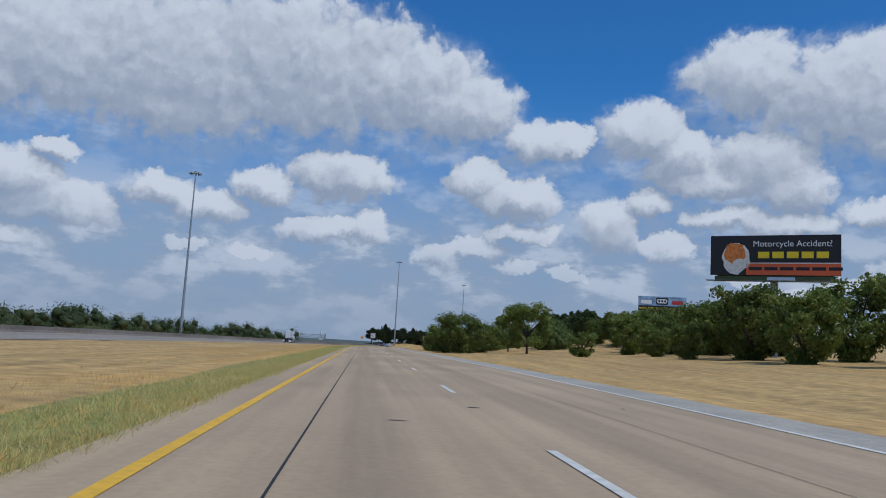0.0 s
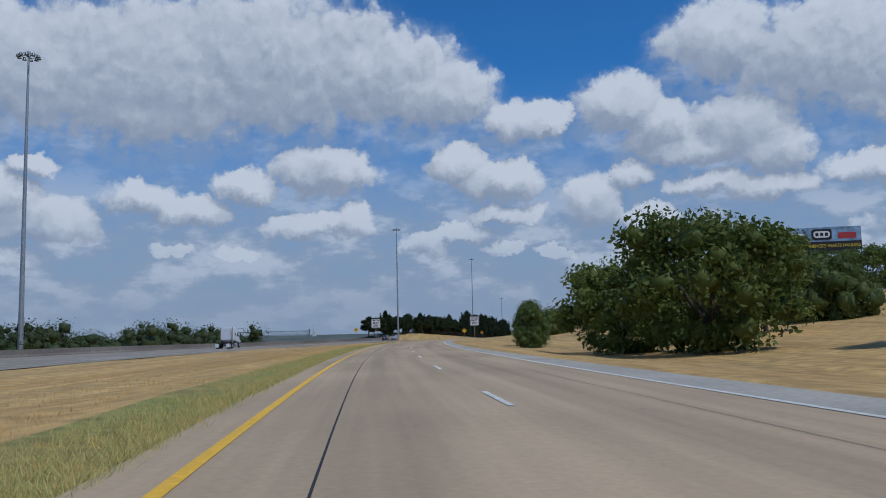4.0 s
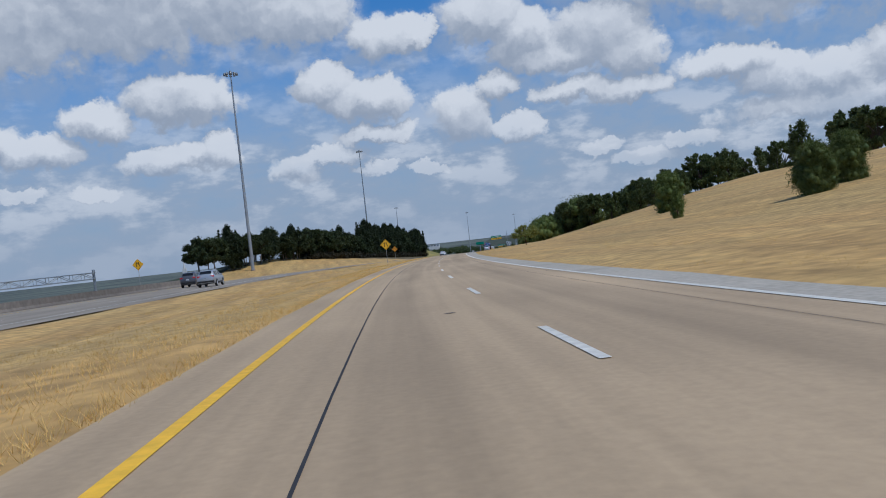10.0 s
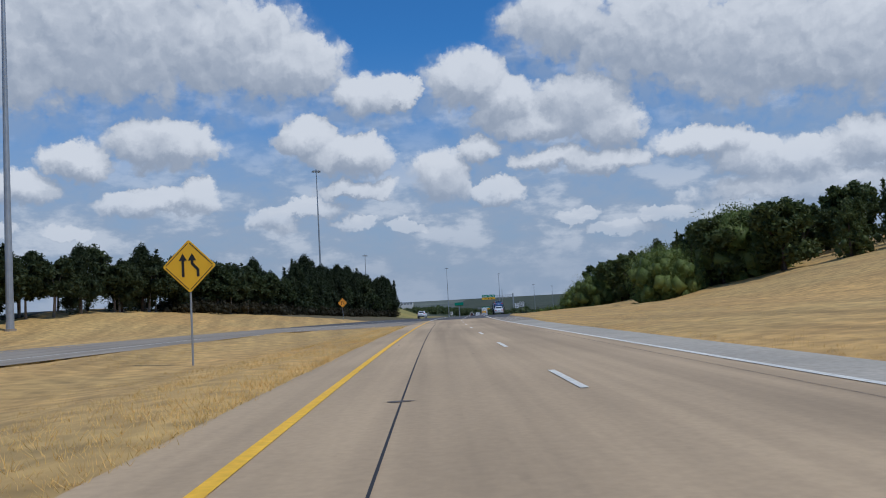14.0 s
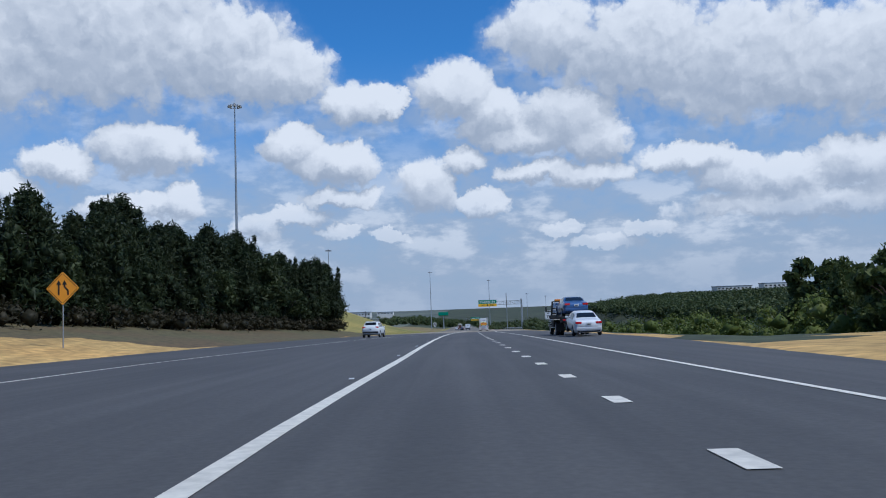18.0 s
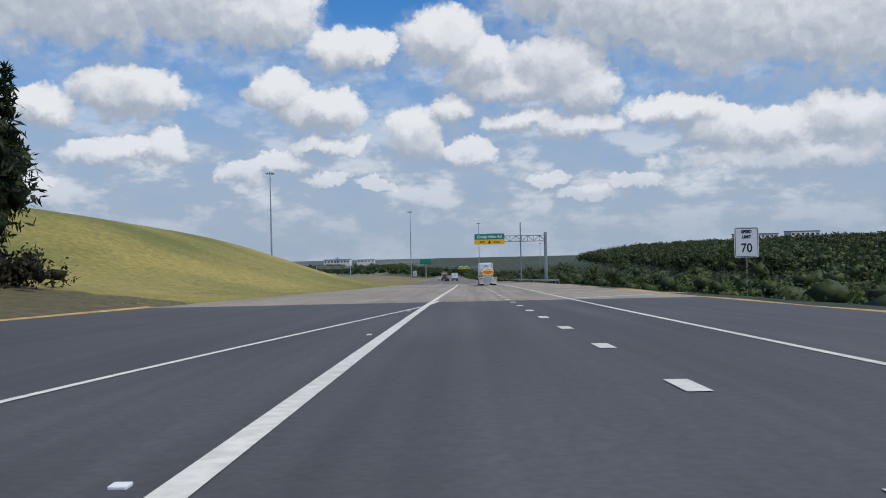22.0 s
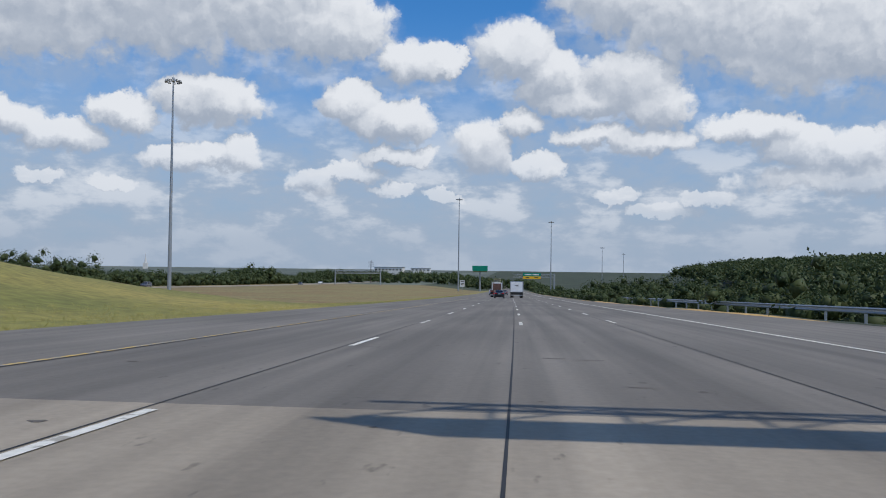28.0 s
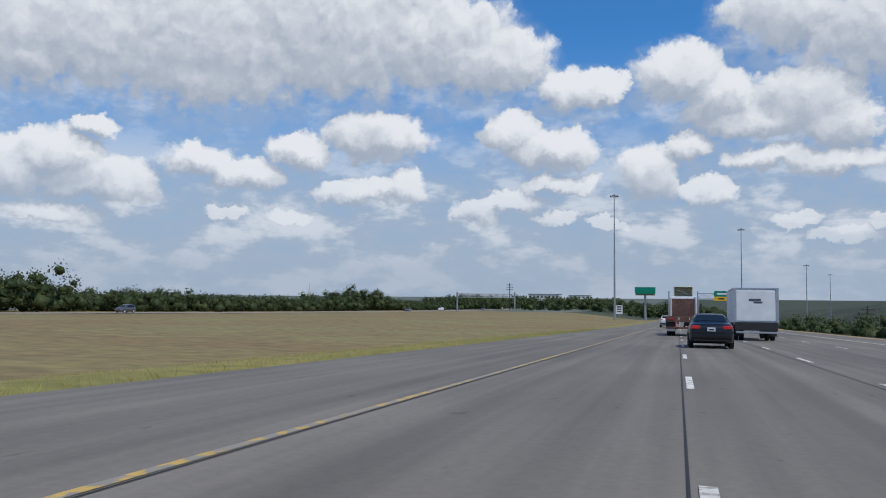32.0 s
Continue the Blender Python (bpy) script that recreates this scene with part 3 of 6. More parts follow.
MOWN = surface("mown_grass", (0.18, 0.185, 0.035), 0.95, spread=0.3, grain=1.5, stain=0.25, bump=0.5, second=(0.30, 0.238, 0.06), patches=0.035)
VERGE = surface("straw_green_verge", (0.40, 0.31, 0.085), 0.95, spread=0.35, grain=2.5, stain=0.25, bump=0.6, second=(0.25, 0.24, 0.055), patches=0.25)
VALE = surface("valley_scrub", (0.030, 0.042, 0.018), 0.95, spread=0.4, grain=0.35, stain=0.3, patches=0.02, second=(0.05, 0.06, 0.028))
# bank grass by the cedar row, cloud shade mixed into its brown
SHADED_GRASS = surface("shaded_brown_grass", (0.15, 0.105, 0.05), 0.95, spread=0.35, grain=1.5, stain=0.25, bump=0.4, second=(0.10, 0.088, 0.038), patches=0.08)
# the far plain's colour is paled to carry the distance haze
HAZED_LAND = surface("hazed_wooded_plain", (0.085, 0.106, 0.088), 0.95, spread=0.3, grain=0.02, stain=0.35, patches=0.004, second=(0.125, 0.14, 0.105))
FIELD = surface("field_stubble", (0.25, 0.168, 0.064), 0.95, spread=0.3, grain=0.9, stain=0.2, bump=0.4, second=(0.21, 0.175, 0.065), patches=0.05)
ground_sheet()

# ---- paving ----
strip("road_main", -60, 377, lane_left, right_line, 0.0, CONCRETE, label="worn beige concrete highway lanes", cols=3)
strip("shoulder_right", -60, 350, lambda s: right_line(s) + 0.08, right_edge, 0.004, PALE, label="pale grey shoulder of the highway")
strip("road_joining", -60, 352, left_edge, left_near, lambda s: ACROSS * low_road(s), GREY_CONCRETE, label="grey concrete roadway that joins from the side", cols=3)
strip("road_gore", 352, 377, left_edge, -2.6, 0.002, GREY_CONCRETE, label="patched concrete between two joining roadways", cols=4)
strip("shoulder_gore", 350, 377, right_line, right_edge, 0.004, GREY_CONCRETE, label="patched shoulder")
strip("road_asphalt", 377, 504, left_edge, right_edge, 0.0, ASPHALT, label="dark grey asphalt highway", cols=6)
strip("road_far", 504, 608, left_edge, right_edge, 0.0, GREY_CONCRETE, label="worn concrete highway with dark patches", cols=6)
strip("road_last", 608, 1350, left_edge, right_edge, 0.0, DARK_CONCRETE, label="dark grey concrete highway", cols=6)

# ---- painted lines ----
WIDE_LINE = -1.47
LEFT_LANE = -4.77
strip("edge_line_yellow", -60, 372.2, lambda s: -1.68 - 0.12 * ease(s, 340, 372), lambda s: -1.545 - 0.12 * ease(s, 340, 372), 0.008, YELLOW, label="yellow edge line", step=3)
strip("edge_line_right", -60, 506, lambda s: right_line(s) - 0.07, lambda s: right_line(s) + 0.07, 0.009, WHITE_LINE, label="white edge line", step=3)


def wide_line(s):
    return along(s, (372, -1.82), (395, -1.78), (408, -1.55), (440, -1.45), (600, WIDE_LINE))


strip("edge_line_wide", 372.6, 516, lambda s: wide_line(s) - 0.11, lambda s: wide_line(s) + 0.11, 0.008, WHITE_LINE, label="wide white line", step=3)
strip("lane_line_joining", 345, 505, lambda s: left_near(s) - 0.06, lambda s: left_near(s) + 0.06, 0.009, WHITE_LINE, label="white edge line of the joining roadway", step=3)
strip("lane_line_old", 516, 594, WIDE_LINE - 0.15, WIDE_LINE + 0.14, 0.007, OLD_LINE, label="worn and flaking white lane line", step=3)
strip("edge_line_left", 508, 1350, lambda s: along(s, (508, -12.3), (540, -10.2), (600, -8.2), (1400, -8.2)), lambda s: along(s, (508, -12.2), (540, -10.1), (600, -8.09), (1400, -8.09)), 0.008, WORN_YELLOW, label="faded yellow edge line", step=4)
strip("edge_line_far", 506, 1350, lambda s: right_line(s) - 0.07, lambda s: right_line(s) + 0.07, 0.009, WHITE_LINE, label="white edge line", step=4)


def joint_line(s):
    return along(s, (-60, -0.58), (345, -0.56), (353, -0.62), (360, -0.82), (370, -1.1), (378, -1.47))


strip("joint_sealed", -60, 377, lambda s: joint_line(s) - 0.012, lambda s: joint_line(s) + 0.012, 0.006, SEAL, label="tar-filled joint", step=3)
strip("joint_sealed", -60, 372, 3.995, 4.005, 0.0066, SEAL, label="tar-filled joint", step=3)
for k, (s0, u) in enumerate(((596, LEFT_LANE), (508, 1.83), (540, WIDE_LINE - 0.17), (596, -8.05))):
    strip("joint_sealed", s0, 1000, u - 0.012, u + 0.012, 0.0052 + 0.0003 * k, SEAL, label="tar-filled joint", step=3)
# the seam where the asphalt begins
strip("joint_sealed", 376.8, 377.2, -12.0, 4.4, 0.0072, SEAL, label="dark seam where the asphalt begins", step=1)


def band_piece(name, s, u, length, width, material, rise=0.01, parent=None):
    """One painted dash or patch, bent with the road."""
    ss = np.array([s, s + length])
    verts = []
    for a in ss:
        x, y, z, h = axis(a)
        for b in (u - width / 2, u + width / 2):
            verts.append((x + ACROSS * b * np.cos(h), y - ACROSS * b * np.sin(h), z + rise))
    return mesh_object(name, verts, [(0, 1, 3, 2)], material, parent)


lane_line = thing("lane_line", Matrix(), "white broken lane line on the highway", "lane line", kind="structure")
for k in range(-4, 36):
    s = float(along(k, (-4, -4), (-3, 5.95), (-2, 16.05), (0, 37.2), (2, 56.6), (4, 77.2), (6, 96.8), (12, 156.3), (15, 183.3), (17, 203.1), (19, 221.7), (22, 248.2), (24, 266.0), (27, 292.4), (34, 355.7), (37, 381)))
    band_piece("dash", s - 1.25, float(along(s, (0, 2.0), (100, 1.8), (160, 1.65), (300, 1.65), (360, 1.55))), 2.42, 0.11, WHITE_LINE, parent=lane_line)
for k in range(63):
    s = float(along(k, (0, 377.0), (7, 403.15), (17, 437.4), (29, 479.4), (41, 524.2), (47, 545.4), (53, 567.6), (62, 600))) - 0.36
    band_piece("dash", s, float(along(s, (377, 1.72), (392, 2.05), (480, 2.08), (524, 2.02), (600, 2.0))), 0.72, 0.24, WHITE_LINE, parent=lane_line)
for k in range(58):
    s = 530 + 9.55 * k - 1.2 if k < 15 else 673.25 + 9.1 * (k - 15) - 1.2
    band_piece("dash", s, LEFT_LANE + 0.12, 2.45, 0.115, OLD_LINE, parent=lane_line)
    if k > 9:
        band_piece("dash", s, WIDE_LINE + 0.06, 2.45, 0.115, OLD_LINE, parent=lane_line)
        band_piece("dash", s + 3.0, 2.0, 2.45, 0.115, OLD_LINE, parent=lane_line)
for k in range(24):
    s = 4 + 13.3 * k
    band_piece("dash", s, float(left_near(s)) - 7.4, 3.3, 0.14, WHITE_LINE, 0.012 + ACROSS * float(low_road(s)), lane_line)
    band_piece("dash", s + 5, float(left_near(s + 5)) - 11.2, 3.3, 0.14, WHITE_LINE, 0.012 + ACROSS * float(low_road(s + 5)), lane_line)
strip("edge_line_joining", -60, 345, lambda s: left_near(s) - 3.2, lambda s: left_near(s) - 3.05, lambda s: ACROSS * low_road(s) + 0.011, WHITE_LINE, label="white edge line of the joining roadway", step=4)
strip("edge_line_joining", -60, 345, lambda s: left_edge(s) + 3.0, lambda s: left_edge(s) + 3.15, lambda s: ACROSS * low_road(s) + 0.011, YELLOW, label="yellow edge line of the joining roadway", step=4)

# slanting bars on the shoulder and raised road studs
for k in range(7):
    s = 356 + 3.4 * k
    bar = mesh_object("bar", [tuple(spot(q, u, 0.012, lift=False).translation) for q, u in ((s, 4.45), (s + 0.3, 4.45), (s - 2.1, 6.9), (s - 2.4, 6.9))], [(0, 1, 2, 3)], WHITE_LINE, lane_line)
for s0, u0, s1, u1 in ((372.5, -1.75, 384.6, -11.8), (378.4, -1.85, 380.3, -3.6)):
    bar = mesh_object("gore_line", [tuple(spot(q, u, 0.0125, lift=False).translation) for q, u in ((s0, u0), (s0 + 0.32, u0), (s1 + 0.32, u1), (s1, u1))], [(0, 1, 2, 3)], OLD_LINE, lane_line)
for k in range(9):
    s = 505 + 9.5 * k
    w = float(right_edge(s)) - 0.8
    bar = mesh_object("bar", [tuple(spot(q, u, 0.012, lift=False).translation) for q, u in ((s, float(right_line(s)) + 0.1), (s + 0.3, float(right_line(s)) + 0.1), (s + 4.3, w), (s + 4.0, w))], [(0, 3, 2, 1)], WHITE_LINE, lane_line)
stud = None
for k in range(13):
    s = 381.5 + 9.5 * k
    m = spot(s, float(wide_line(s)) - 0.32, 0.0, lift=False)
    if stud is None:
        stud = part("stud", boxed((0.11, 0.1, 0.025), (0, 0, 0.01), 0.008), WHITE_SIGN, lane_line)
        stud.matrix_basis = m
    else:
        share("stud", stud, lane_line, m)

# patches, tar spots and scrape marks
spots = random.Random(7)
marks = thing("road_mark", Matrix(), "dark tar spots and patches on the paving", "road marks", kind="structure")
for k in range(46):
    s = spots.uniform(-20, 372)
    verts = []
    u0, n = spots.uniform(-1.5, 6), 9
    ra, rb = spots.uniform(0.04, 0.20), spots.uniform(0.03, 0.10)
    for j in range(n):
        a = j * math.tau / n
        u, q = u0 + ra * math.cos(a) * spots.uniform(0.6, 1.2), s + rb * math.sin(a) * spots.uniform(0.6, 1.2)
        x, y, z, h = axis(q)
        verts.append((x + ACROSS * u * np.cos(h), y - ACROSS * u * np.sin(h), z + 0.007))
    mesh_object("tar_spot", verts, [tuple(range(n))], OLD_ASPHALT, marks)
for k in range(46):
    s, u0, n = spots.uniform(503, 524), spots.uniform(-9, 7), 14
    ra, rb = spots.uniform(0.06, 0.36), spots.uniform(0.03, 0.11)
    verts = []
    for j in range(n):
        a = j * math.tau / n
        u, q = u0 + ra * math.cos(a) * spots.uniform(0.5, 1.3), s + rb * math.sin(a) * spots.uniform(0.5, 1.3)
        x, y, z, h = axis(q)
        verts.append((x + ACROSS * u * np.cos(h), y - ACROSS * u * np.sin(h), z + 0.0035 + 0.00004 * k))
    mesh_object("tar_patch", verts, [tuple(range(n))], OLD_ASPHALT, marks)
for k in range(240):
    s = spots.triangular(520, 720, 566)
    u0, n = spots.uniform(-10, 6), 14
    ra, rb = spots.uniform(0.03, 0.22), spots.uniform(0.02, 0.07)
    verts = []
    for j in range(n):
        a = j * math.tau / n
        u, q = u0 + ra * math.cos(a) * spots.uniform(0.5, 1.3), s + rb * math.sin(a) * spots.uniform(0.5, 1.3)
        x, y, z, h = axis(q)
        verts.append((x + ACROSS * u * np.cos(h), y - ACROSS * u * np.sin(h), z + 0.004))
    mesh_object("tar_patch", verts, [tuple(range(n))], OLD_ASPHALT, marks)

# ---- concrete barrier behind the joining roadway ----
def barrier(s0, s1):
    s = np.arange(s0, s1, 6.0)
    prof = ((-0.30, 0), (-0.30, 0.08), (-0.14, 0.32), (-0.09, 0.95), (0.09, 0.95), (0.14, 0.32), (0.30, 0.08), (0.30, 0))
    verts, n = [], len(prof)
    for a in s:
        x, y, z, h = axis(a)
        for du, dz in prof:
            u = float(left_edge(a)) - 0.5 + du
            verts.append((x + ACROSS * u * np.cos(h), y - ACROSS * u * np.sin(h), z + dz + ACROSS * float(lie(a, u)) - 0.02))
    faces = [(i * n + k, i * n + (k + 1) % n, (i + 1) * n + (k + 1) % n, (i + 1) * n + k) for i in range(len(s) - 1) for k in range(n)]
    faces += [tuple(range(n)), tuple(range(len(verts) - 1, len(verts) - n - 1, -1))]
    return tagged(mesh_object("barrier_concrete", verts, faces, OLD_BARRIER), "stained concrete traffic barrier", kind="structure")


OLD_BARRIER = surface("stained_barrier", (0.20, 0.17, 0.14), 0.9, spread=0.2, grain=2, stain=0.2)
barrier(-60, 318)

# ---- lamp masts ----
def lamp_mast(m, tall=47.0):
    mast = thing("lamp_mast", m, "tall tapered galvanised high-mast street lamp beside the highway", "street lamp", "high masts")
    bm = tube(bmesh.new(), (0, 0, 0), (0, 0, tall), 0.42, 0.14, 14)
    part("pole", bm, STEEL, mast, smooth=False)
    base = tube(bmesh.new(), (0, 0, -0.3), (0, 0, 0.35), 0.62, 0.62, 14)
    part("base", base, GREY_CONCRETE, mast)
    ring = bmesh.new()
    tube(ring, (0, 0, tall - 0.55), (0, 0, tall + 0.25), 0.32, 0.26, 12)
    for k in range(16):
        a, b = k * math.tau / 16, (k + 1) * math.tau / 16
        tube(ring, (1.25 * math.cos(a), 1.25 * math.sin(a), tall - 0.35), (1.25 * math.cos(b), 1.25 * math.sin(b), tall - 0.35), 0.05, sides=6)
    for k in range(6):
        a = k * math.tau / 6
        tube(ring, (0, 0, tall - 0.3), (1.25 * math.cos(a), 1.25 * math.sin(a), tall - 0.35), 0.045, sides=6)
    tube(ring, (0, 0, tall), (0, 0, tall + 1.0), 0.02, 0.01, 6)
    part("ring", ring, STEEL, mast)
    lamp = bmesh.new()
    tube(lamp, (1.45, 0, tall - 0.30), (1.45, 0, tall - 0.75), 0.16, 0.34, 12)
    tube(lamp, (1.25, 0, tall - 0.32), (1.45, 0, tall - 0.32), 0.05, sides=6)
    first = part("luminaire", lamp, DARK_STEEL, mast)
    for k in range(1, 10):
        share("luminaire", first, mast, pose(0, 0, 0, 0, 0, 36 * k))
    return mast


DARK_STEEL = surface("weathered_steel", (0.16, 0.165, 0.17), 0.5, 0.5, stain=0.1)
first_mast = lamp_mast(spot(186, -58))
for s, u in ((373, -46.5), (550, -56), (953, -27.5), (1040, 24), (1150, 70), (1260, 104)):
    copy_thing(first_mast, spot(s, u, -0.2))
lamp_mast(spot(738, -70.5), 43.5)


# ---- lettering ----
def words(name, text, size, m, material, parent, squeeze=1.0, bold=0.0, slant=0.0):
    """Raised flat lettering in the built-in font, turned to a mesh."""
    c = bpy.data.curves.new(name, "FONT")
    c.body, c.size, c.align_x, c.align_y = text, size, "CENTER", "CENTER"
    c.offset, c.shear = bold, slant
    tmp = bpy.data.objects.new(name, c)
    scene.collection.objects.link(tmp)
    dg = bpy.context.evaluated_depsgraph_get()
    me = bpy.data.meshes.new_from_object(tmp.evaluated_get(dg))
    scene.collection.objects.unlink(tmp)
    bpy.data.objects.remove(tmp)
    me.materials.clear()
    me.materials.append(material)
    ob = new(name, me)
    ob.parent = parent
    ob.matrix_basis = m @ Matrix.Diagonal((squeeze, 1, 1, 1))
    return ob


def face(x, z, y=-0.03):
    """Pose of flat lettering on a board that faces back along the road."""
    return pose(x, y, z, 90, 0, 0)


def rounded(w, h, r, thick, m, n=5):
    bm = bmesh.new()
    pts = []
    for cx, cz, a0 in ((w / 2 - r, h / 2 - r, 0), (-w / 2 + r, h / 2 - r, 90), (-w / 2 + r, -h / 2 + r, 180), (w / 2 - r, -h / 2 + r, 270)):
        for k in range(n + 1):
            a = radians(a0 + 90 * k / n)
            pts.append(m @ Vector((cx + r * math.cos(a), -thick / 2, cz + r * math.sin(a))))
    f = bm.faces.new([bm.verts.new(p) for p in pts])
    ext = bmesh.ops.extrude_face_region(bm, geom=[f])["geom"]
    back = (m.to_3x3() @ Vector((0, thick, 0)))
    bmesh.ops.translate(bm, vec=back, verts=[v for v in ext if isinstance(v, bmesh.types.BMVert)])
    bmesh.ops.recalc_face_normals(bm, faces=bm.faces)
    return bm


def road_sign(m, lines, w, h, low, material=None, tall_post=None, label="", two_posts=False):
    """A rectangular sign on a post; lines are (text, size, height on the board, squeeze)."""
    sign = thing("road_sign", m, label, "road sign", "signs")
    zc = low + h / 2
    part("board", rounded(w, h, 0.06, 0.02, Matrix.Translation((0, 0, zc))), material or WHITE_SIGN, sign)
    rim = bmesh.new()
    for sx, sz, px, pz in ((w - 0.16, 0.022, 0, h / 2 - 0.05), (w - 0.16, 0.022, 0, -h / 2 + 0.05), (0.022, h - 0.16, w / 2 - 0.05, 0), (0.022, h - 0.16, -w / 2 + 0.05, 0)):
        box(rim, (sx, 0.006, sz), (px, -0.014, zc + pz))
    part("border", rim, INK, sign)
    for text, size, z, squeeze in lines:
        words("lettering", text, size, face(0, zc + z, -0.016), INK, sign, squeeze * 0.93, 0.012)
    part("post", tube(bmesh.new(), (0, 0.045, -0.4), (0, 0.045, low + h - 0.1), 0.035, sides=8), STEEL, sign)
    return sign


MUST = (("RIGHT LANE", 0.19, 0.40, 0.95), ("MUST", 0.38, 0.06, 0.95), ("EXIT", 0.38, -0.32, 0.95))
road_sign(spot(182.3, -4.85), MUST, 1.22, 1.22, 2.15, label="white rectangular lane must exit sign on a steel post")
road_sign(spot(182.3, 9.0), MUST, 1.22, 1.22, 2.15, label="white rectangular lane must exit sign on a steel post")
road_sign(spot(469, 14.3), MUST, 1.22, 1.22, 2.3, label="white rectangular lane must exit sign above the trees")
road_sign(spot(508, 14.3), (("SPEED", 0.21, 0.53, 0.98), ("LIMIT", 0.21, 0.27, 0.98), ("70", 0.62, -0.30, 1)), 1.22, 1.52, 2.2, label="white speed limit 70 sign on a steel post")


def diamond_sign(m, material, low=2.2, w=1.22):
    sign = thing("warning_sign", m, "yellow diamond merging traffic sign with black arrows" if material is YELLOW_SIGN else "orange diamond merging traffic sign with black arrows", "road sign", "signs")
    zc = low + w * 0.707
    turn = Matrix.Translation((0, 0, zc)) @ pose(0, 0, 0, 0, 45, 0)
    part("board", rounded(w, w, 0.07, 0.02, turn), material, sign)
    rim = bmesh.new()
    for sx, sz, px, pz in ((w - 0.2, 0.022, 0, w / 2 - 0.06), (w - 0.2, 0.022, 0, -w / 2 + 0.06), (0.022, w - 0.2, w / 2 - 0.06, 0), (0.022, w - 0.2, -w / 2 + 0.06, 0)):
        box(rim, (sx, 0.006, sz), turn @ Vector((px, -0.014, pz)), turn=pose(0, 0, 0, 0, 45, 0))
    part("border", rim, INK, sign)
    for x0, x1, low_bend in ((-0.2, -0.2, 0), (0.28, 0.1, 1)):
        bm = bmesh.new()
        mid = zc - 0.02
        pts = ((x0, zc - 0.32), (x0, mid - 0.1), (x1, mid + 0.1), (x1, zc + 0.22)) if low_bend else ((x0, zc - 0.32), (x0, zc + 0.22))
        for a, b in zip(pts, pts[1:]):
            d = Vector((b[0] - a[0], 0, b[1] - a[1]))
            ang = math.degrees(math.atan2(d.x, d.z))
            box(bm, (0.085, 0.006, d.length + 0.05), ((a[0] + b[0]) / 2, -0.016, (a[1] + b[1]) / 2), turn=pose(0, 0, 0, 0, ang, 0))
        tip = [bm.verts.new(v) for v in ((x1 - 0.13, -0.0185, zc + 0.18), (x1 + 0.13, -0.0185, zc + 0.18), (x1, -0.0185, zc + 0.42))]
        bm.faces.new(tip)
        part("arrow", bm, INK, sign)
    part("post", tube(bmesh.new(), (0, 0.045, -0.4), (0, 0.045, zc + 0.6), 0.035, sides=8), STEEL, sign)
    return sign


diamond_sign(spot(323, -8.0), YELLOW_SIGN, 2.35)
diamond_sign(spot(315, -44), YELLOW_SIGN, 4.0)
diamond_sign(spot(421.6, -20.0), ORANGE_SIGN, 2.2)


# ---- overhead signs on trusses ----
def truss(bm, a, b, deep=1.3, wide=1.0, bays=10, r=0.07):
    a, b = Vector(a), Vector(b)
    side = (b - a).cross(Vector((0, 0, 1))).normalized() * wide / 2
    up = Vector((0, 0, deep / 2))
    for c in (side + up, side - up, -side + up, -side - up):
        tube(bm, a + c, b + c, r, sides=6)
    for k in range(bays):
        p, q = a.lerp(b, k / bays), a.lerp(b, (k + 1) / bays)
        for sd in (side, -side):
            tube(bm, p + sd + (up if k % 2 else -up), q + sd + (-up if k % 2 else up), r * 0.6, sides=5)
            tube(bm, q + sd + up, q + sd - up, r * 0.5, sides=5)
        tube(bm, p + up + side, q + up - side, r * 0.5, sides=5)
        tube(bm, q + up + side, q + up - side, r * 0.5, sides=5)
    return bm


def exit_sign():
    g = thing("overhead_sign", spot(605, -1.3, lift=False), "green and yellow overhead exit sign on a steel truss arm", "road sign", "signs")
    part("arm", truss(bmesh.new(), (3.4, 0.7, 8.5), (17.0, 0.7, 8.5), 1.1, 0.9, 12, 0.065), STEEL, g)
    part("post", tube(bmesh.new(), (17.0, 0.7, -4), (17.0, 0.7, 9.6), 0.32, 0.3, 14), STEEL, g)
    part("mast", tube(bmesh.new(), (12.3, 1.6, -3), (12.3, 1.6, 11.6), 0.14, 0.12, 10), STEEL, g, "slim camera pole")
    board = part("board", rounded(5.8, 1.22, 0.1, 0.08, Matrix.Translation((6.2, 0, 8.95))), GREEN_SIGN, g)
    rim = bmesh.new()
    for sx, sz, px, pz in ((5.6, 0.04, 0, 0.55), (5.6, 0.04, 0, -0.55), (0.04, 1.1, 2.82, 0), (0.04, 1.1, -2.82, 0)):
        box(rim, (sx, 0.008, sz), (6.2 + px, -0.046, 8.95 + pz))
    part("border", rim, WHITE_SIGN, g)
    part("plate", rounded(5.8, 0.86, 0.06, 0.08, Matrix.Translation((6.2, 0, 7.9))), YELLOW_SIGN, g)
    words("lettering", "Grady Niblo Rd", 0.78, face(6.2, 8.93, -0.05), WHITE_SIGN, g, 0.95, 0.015)
    words("lettering", "EXIT", 0.50, face(4.85, 7.88, -0.05), INK, g, 0.97, 0.014)
    words("lettering", "ONLY", 0.50, face(7.6, 7.88, -0.05), INK, g, 0.97, 0.014)
    bm = bmesh.new()
    for tri in (((-0.35, 0.02), (0.35, 0.02), (0, -0.33)),):
        bm.faces.new([bm.verts.new((6.2 + x, -0.05, 7.9 + z)) for x, z in tri])
    box(bm, (0.26, 0.006, 0.3), (6.2, -0.05, 8.05))
    part("arrow", bm, INK, g)
    return g


exit_sign()


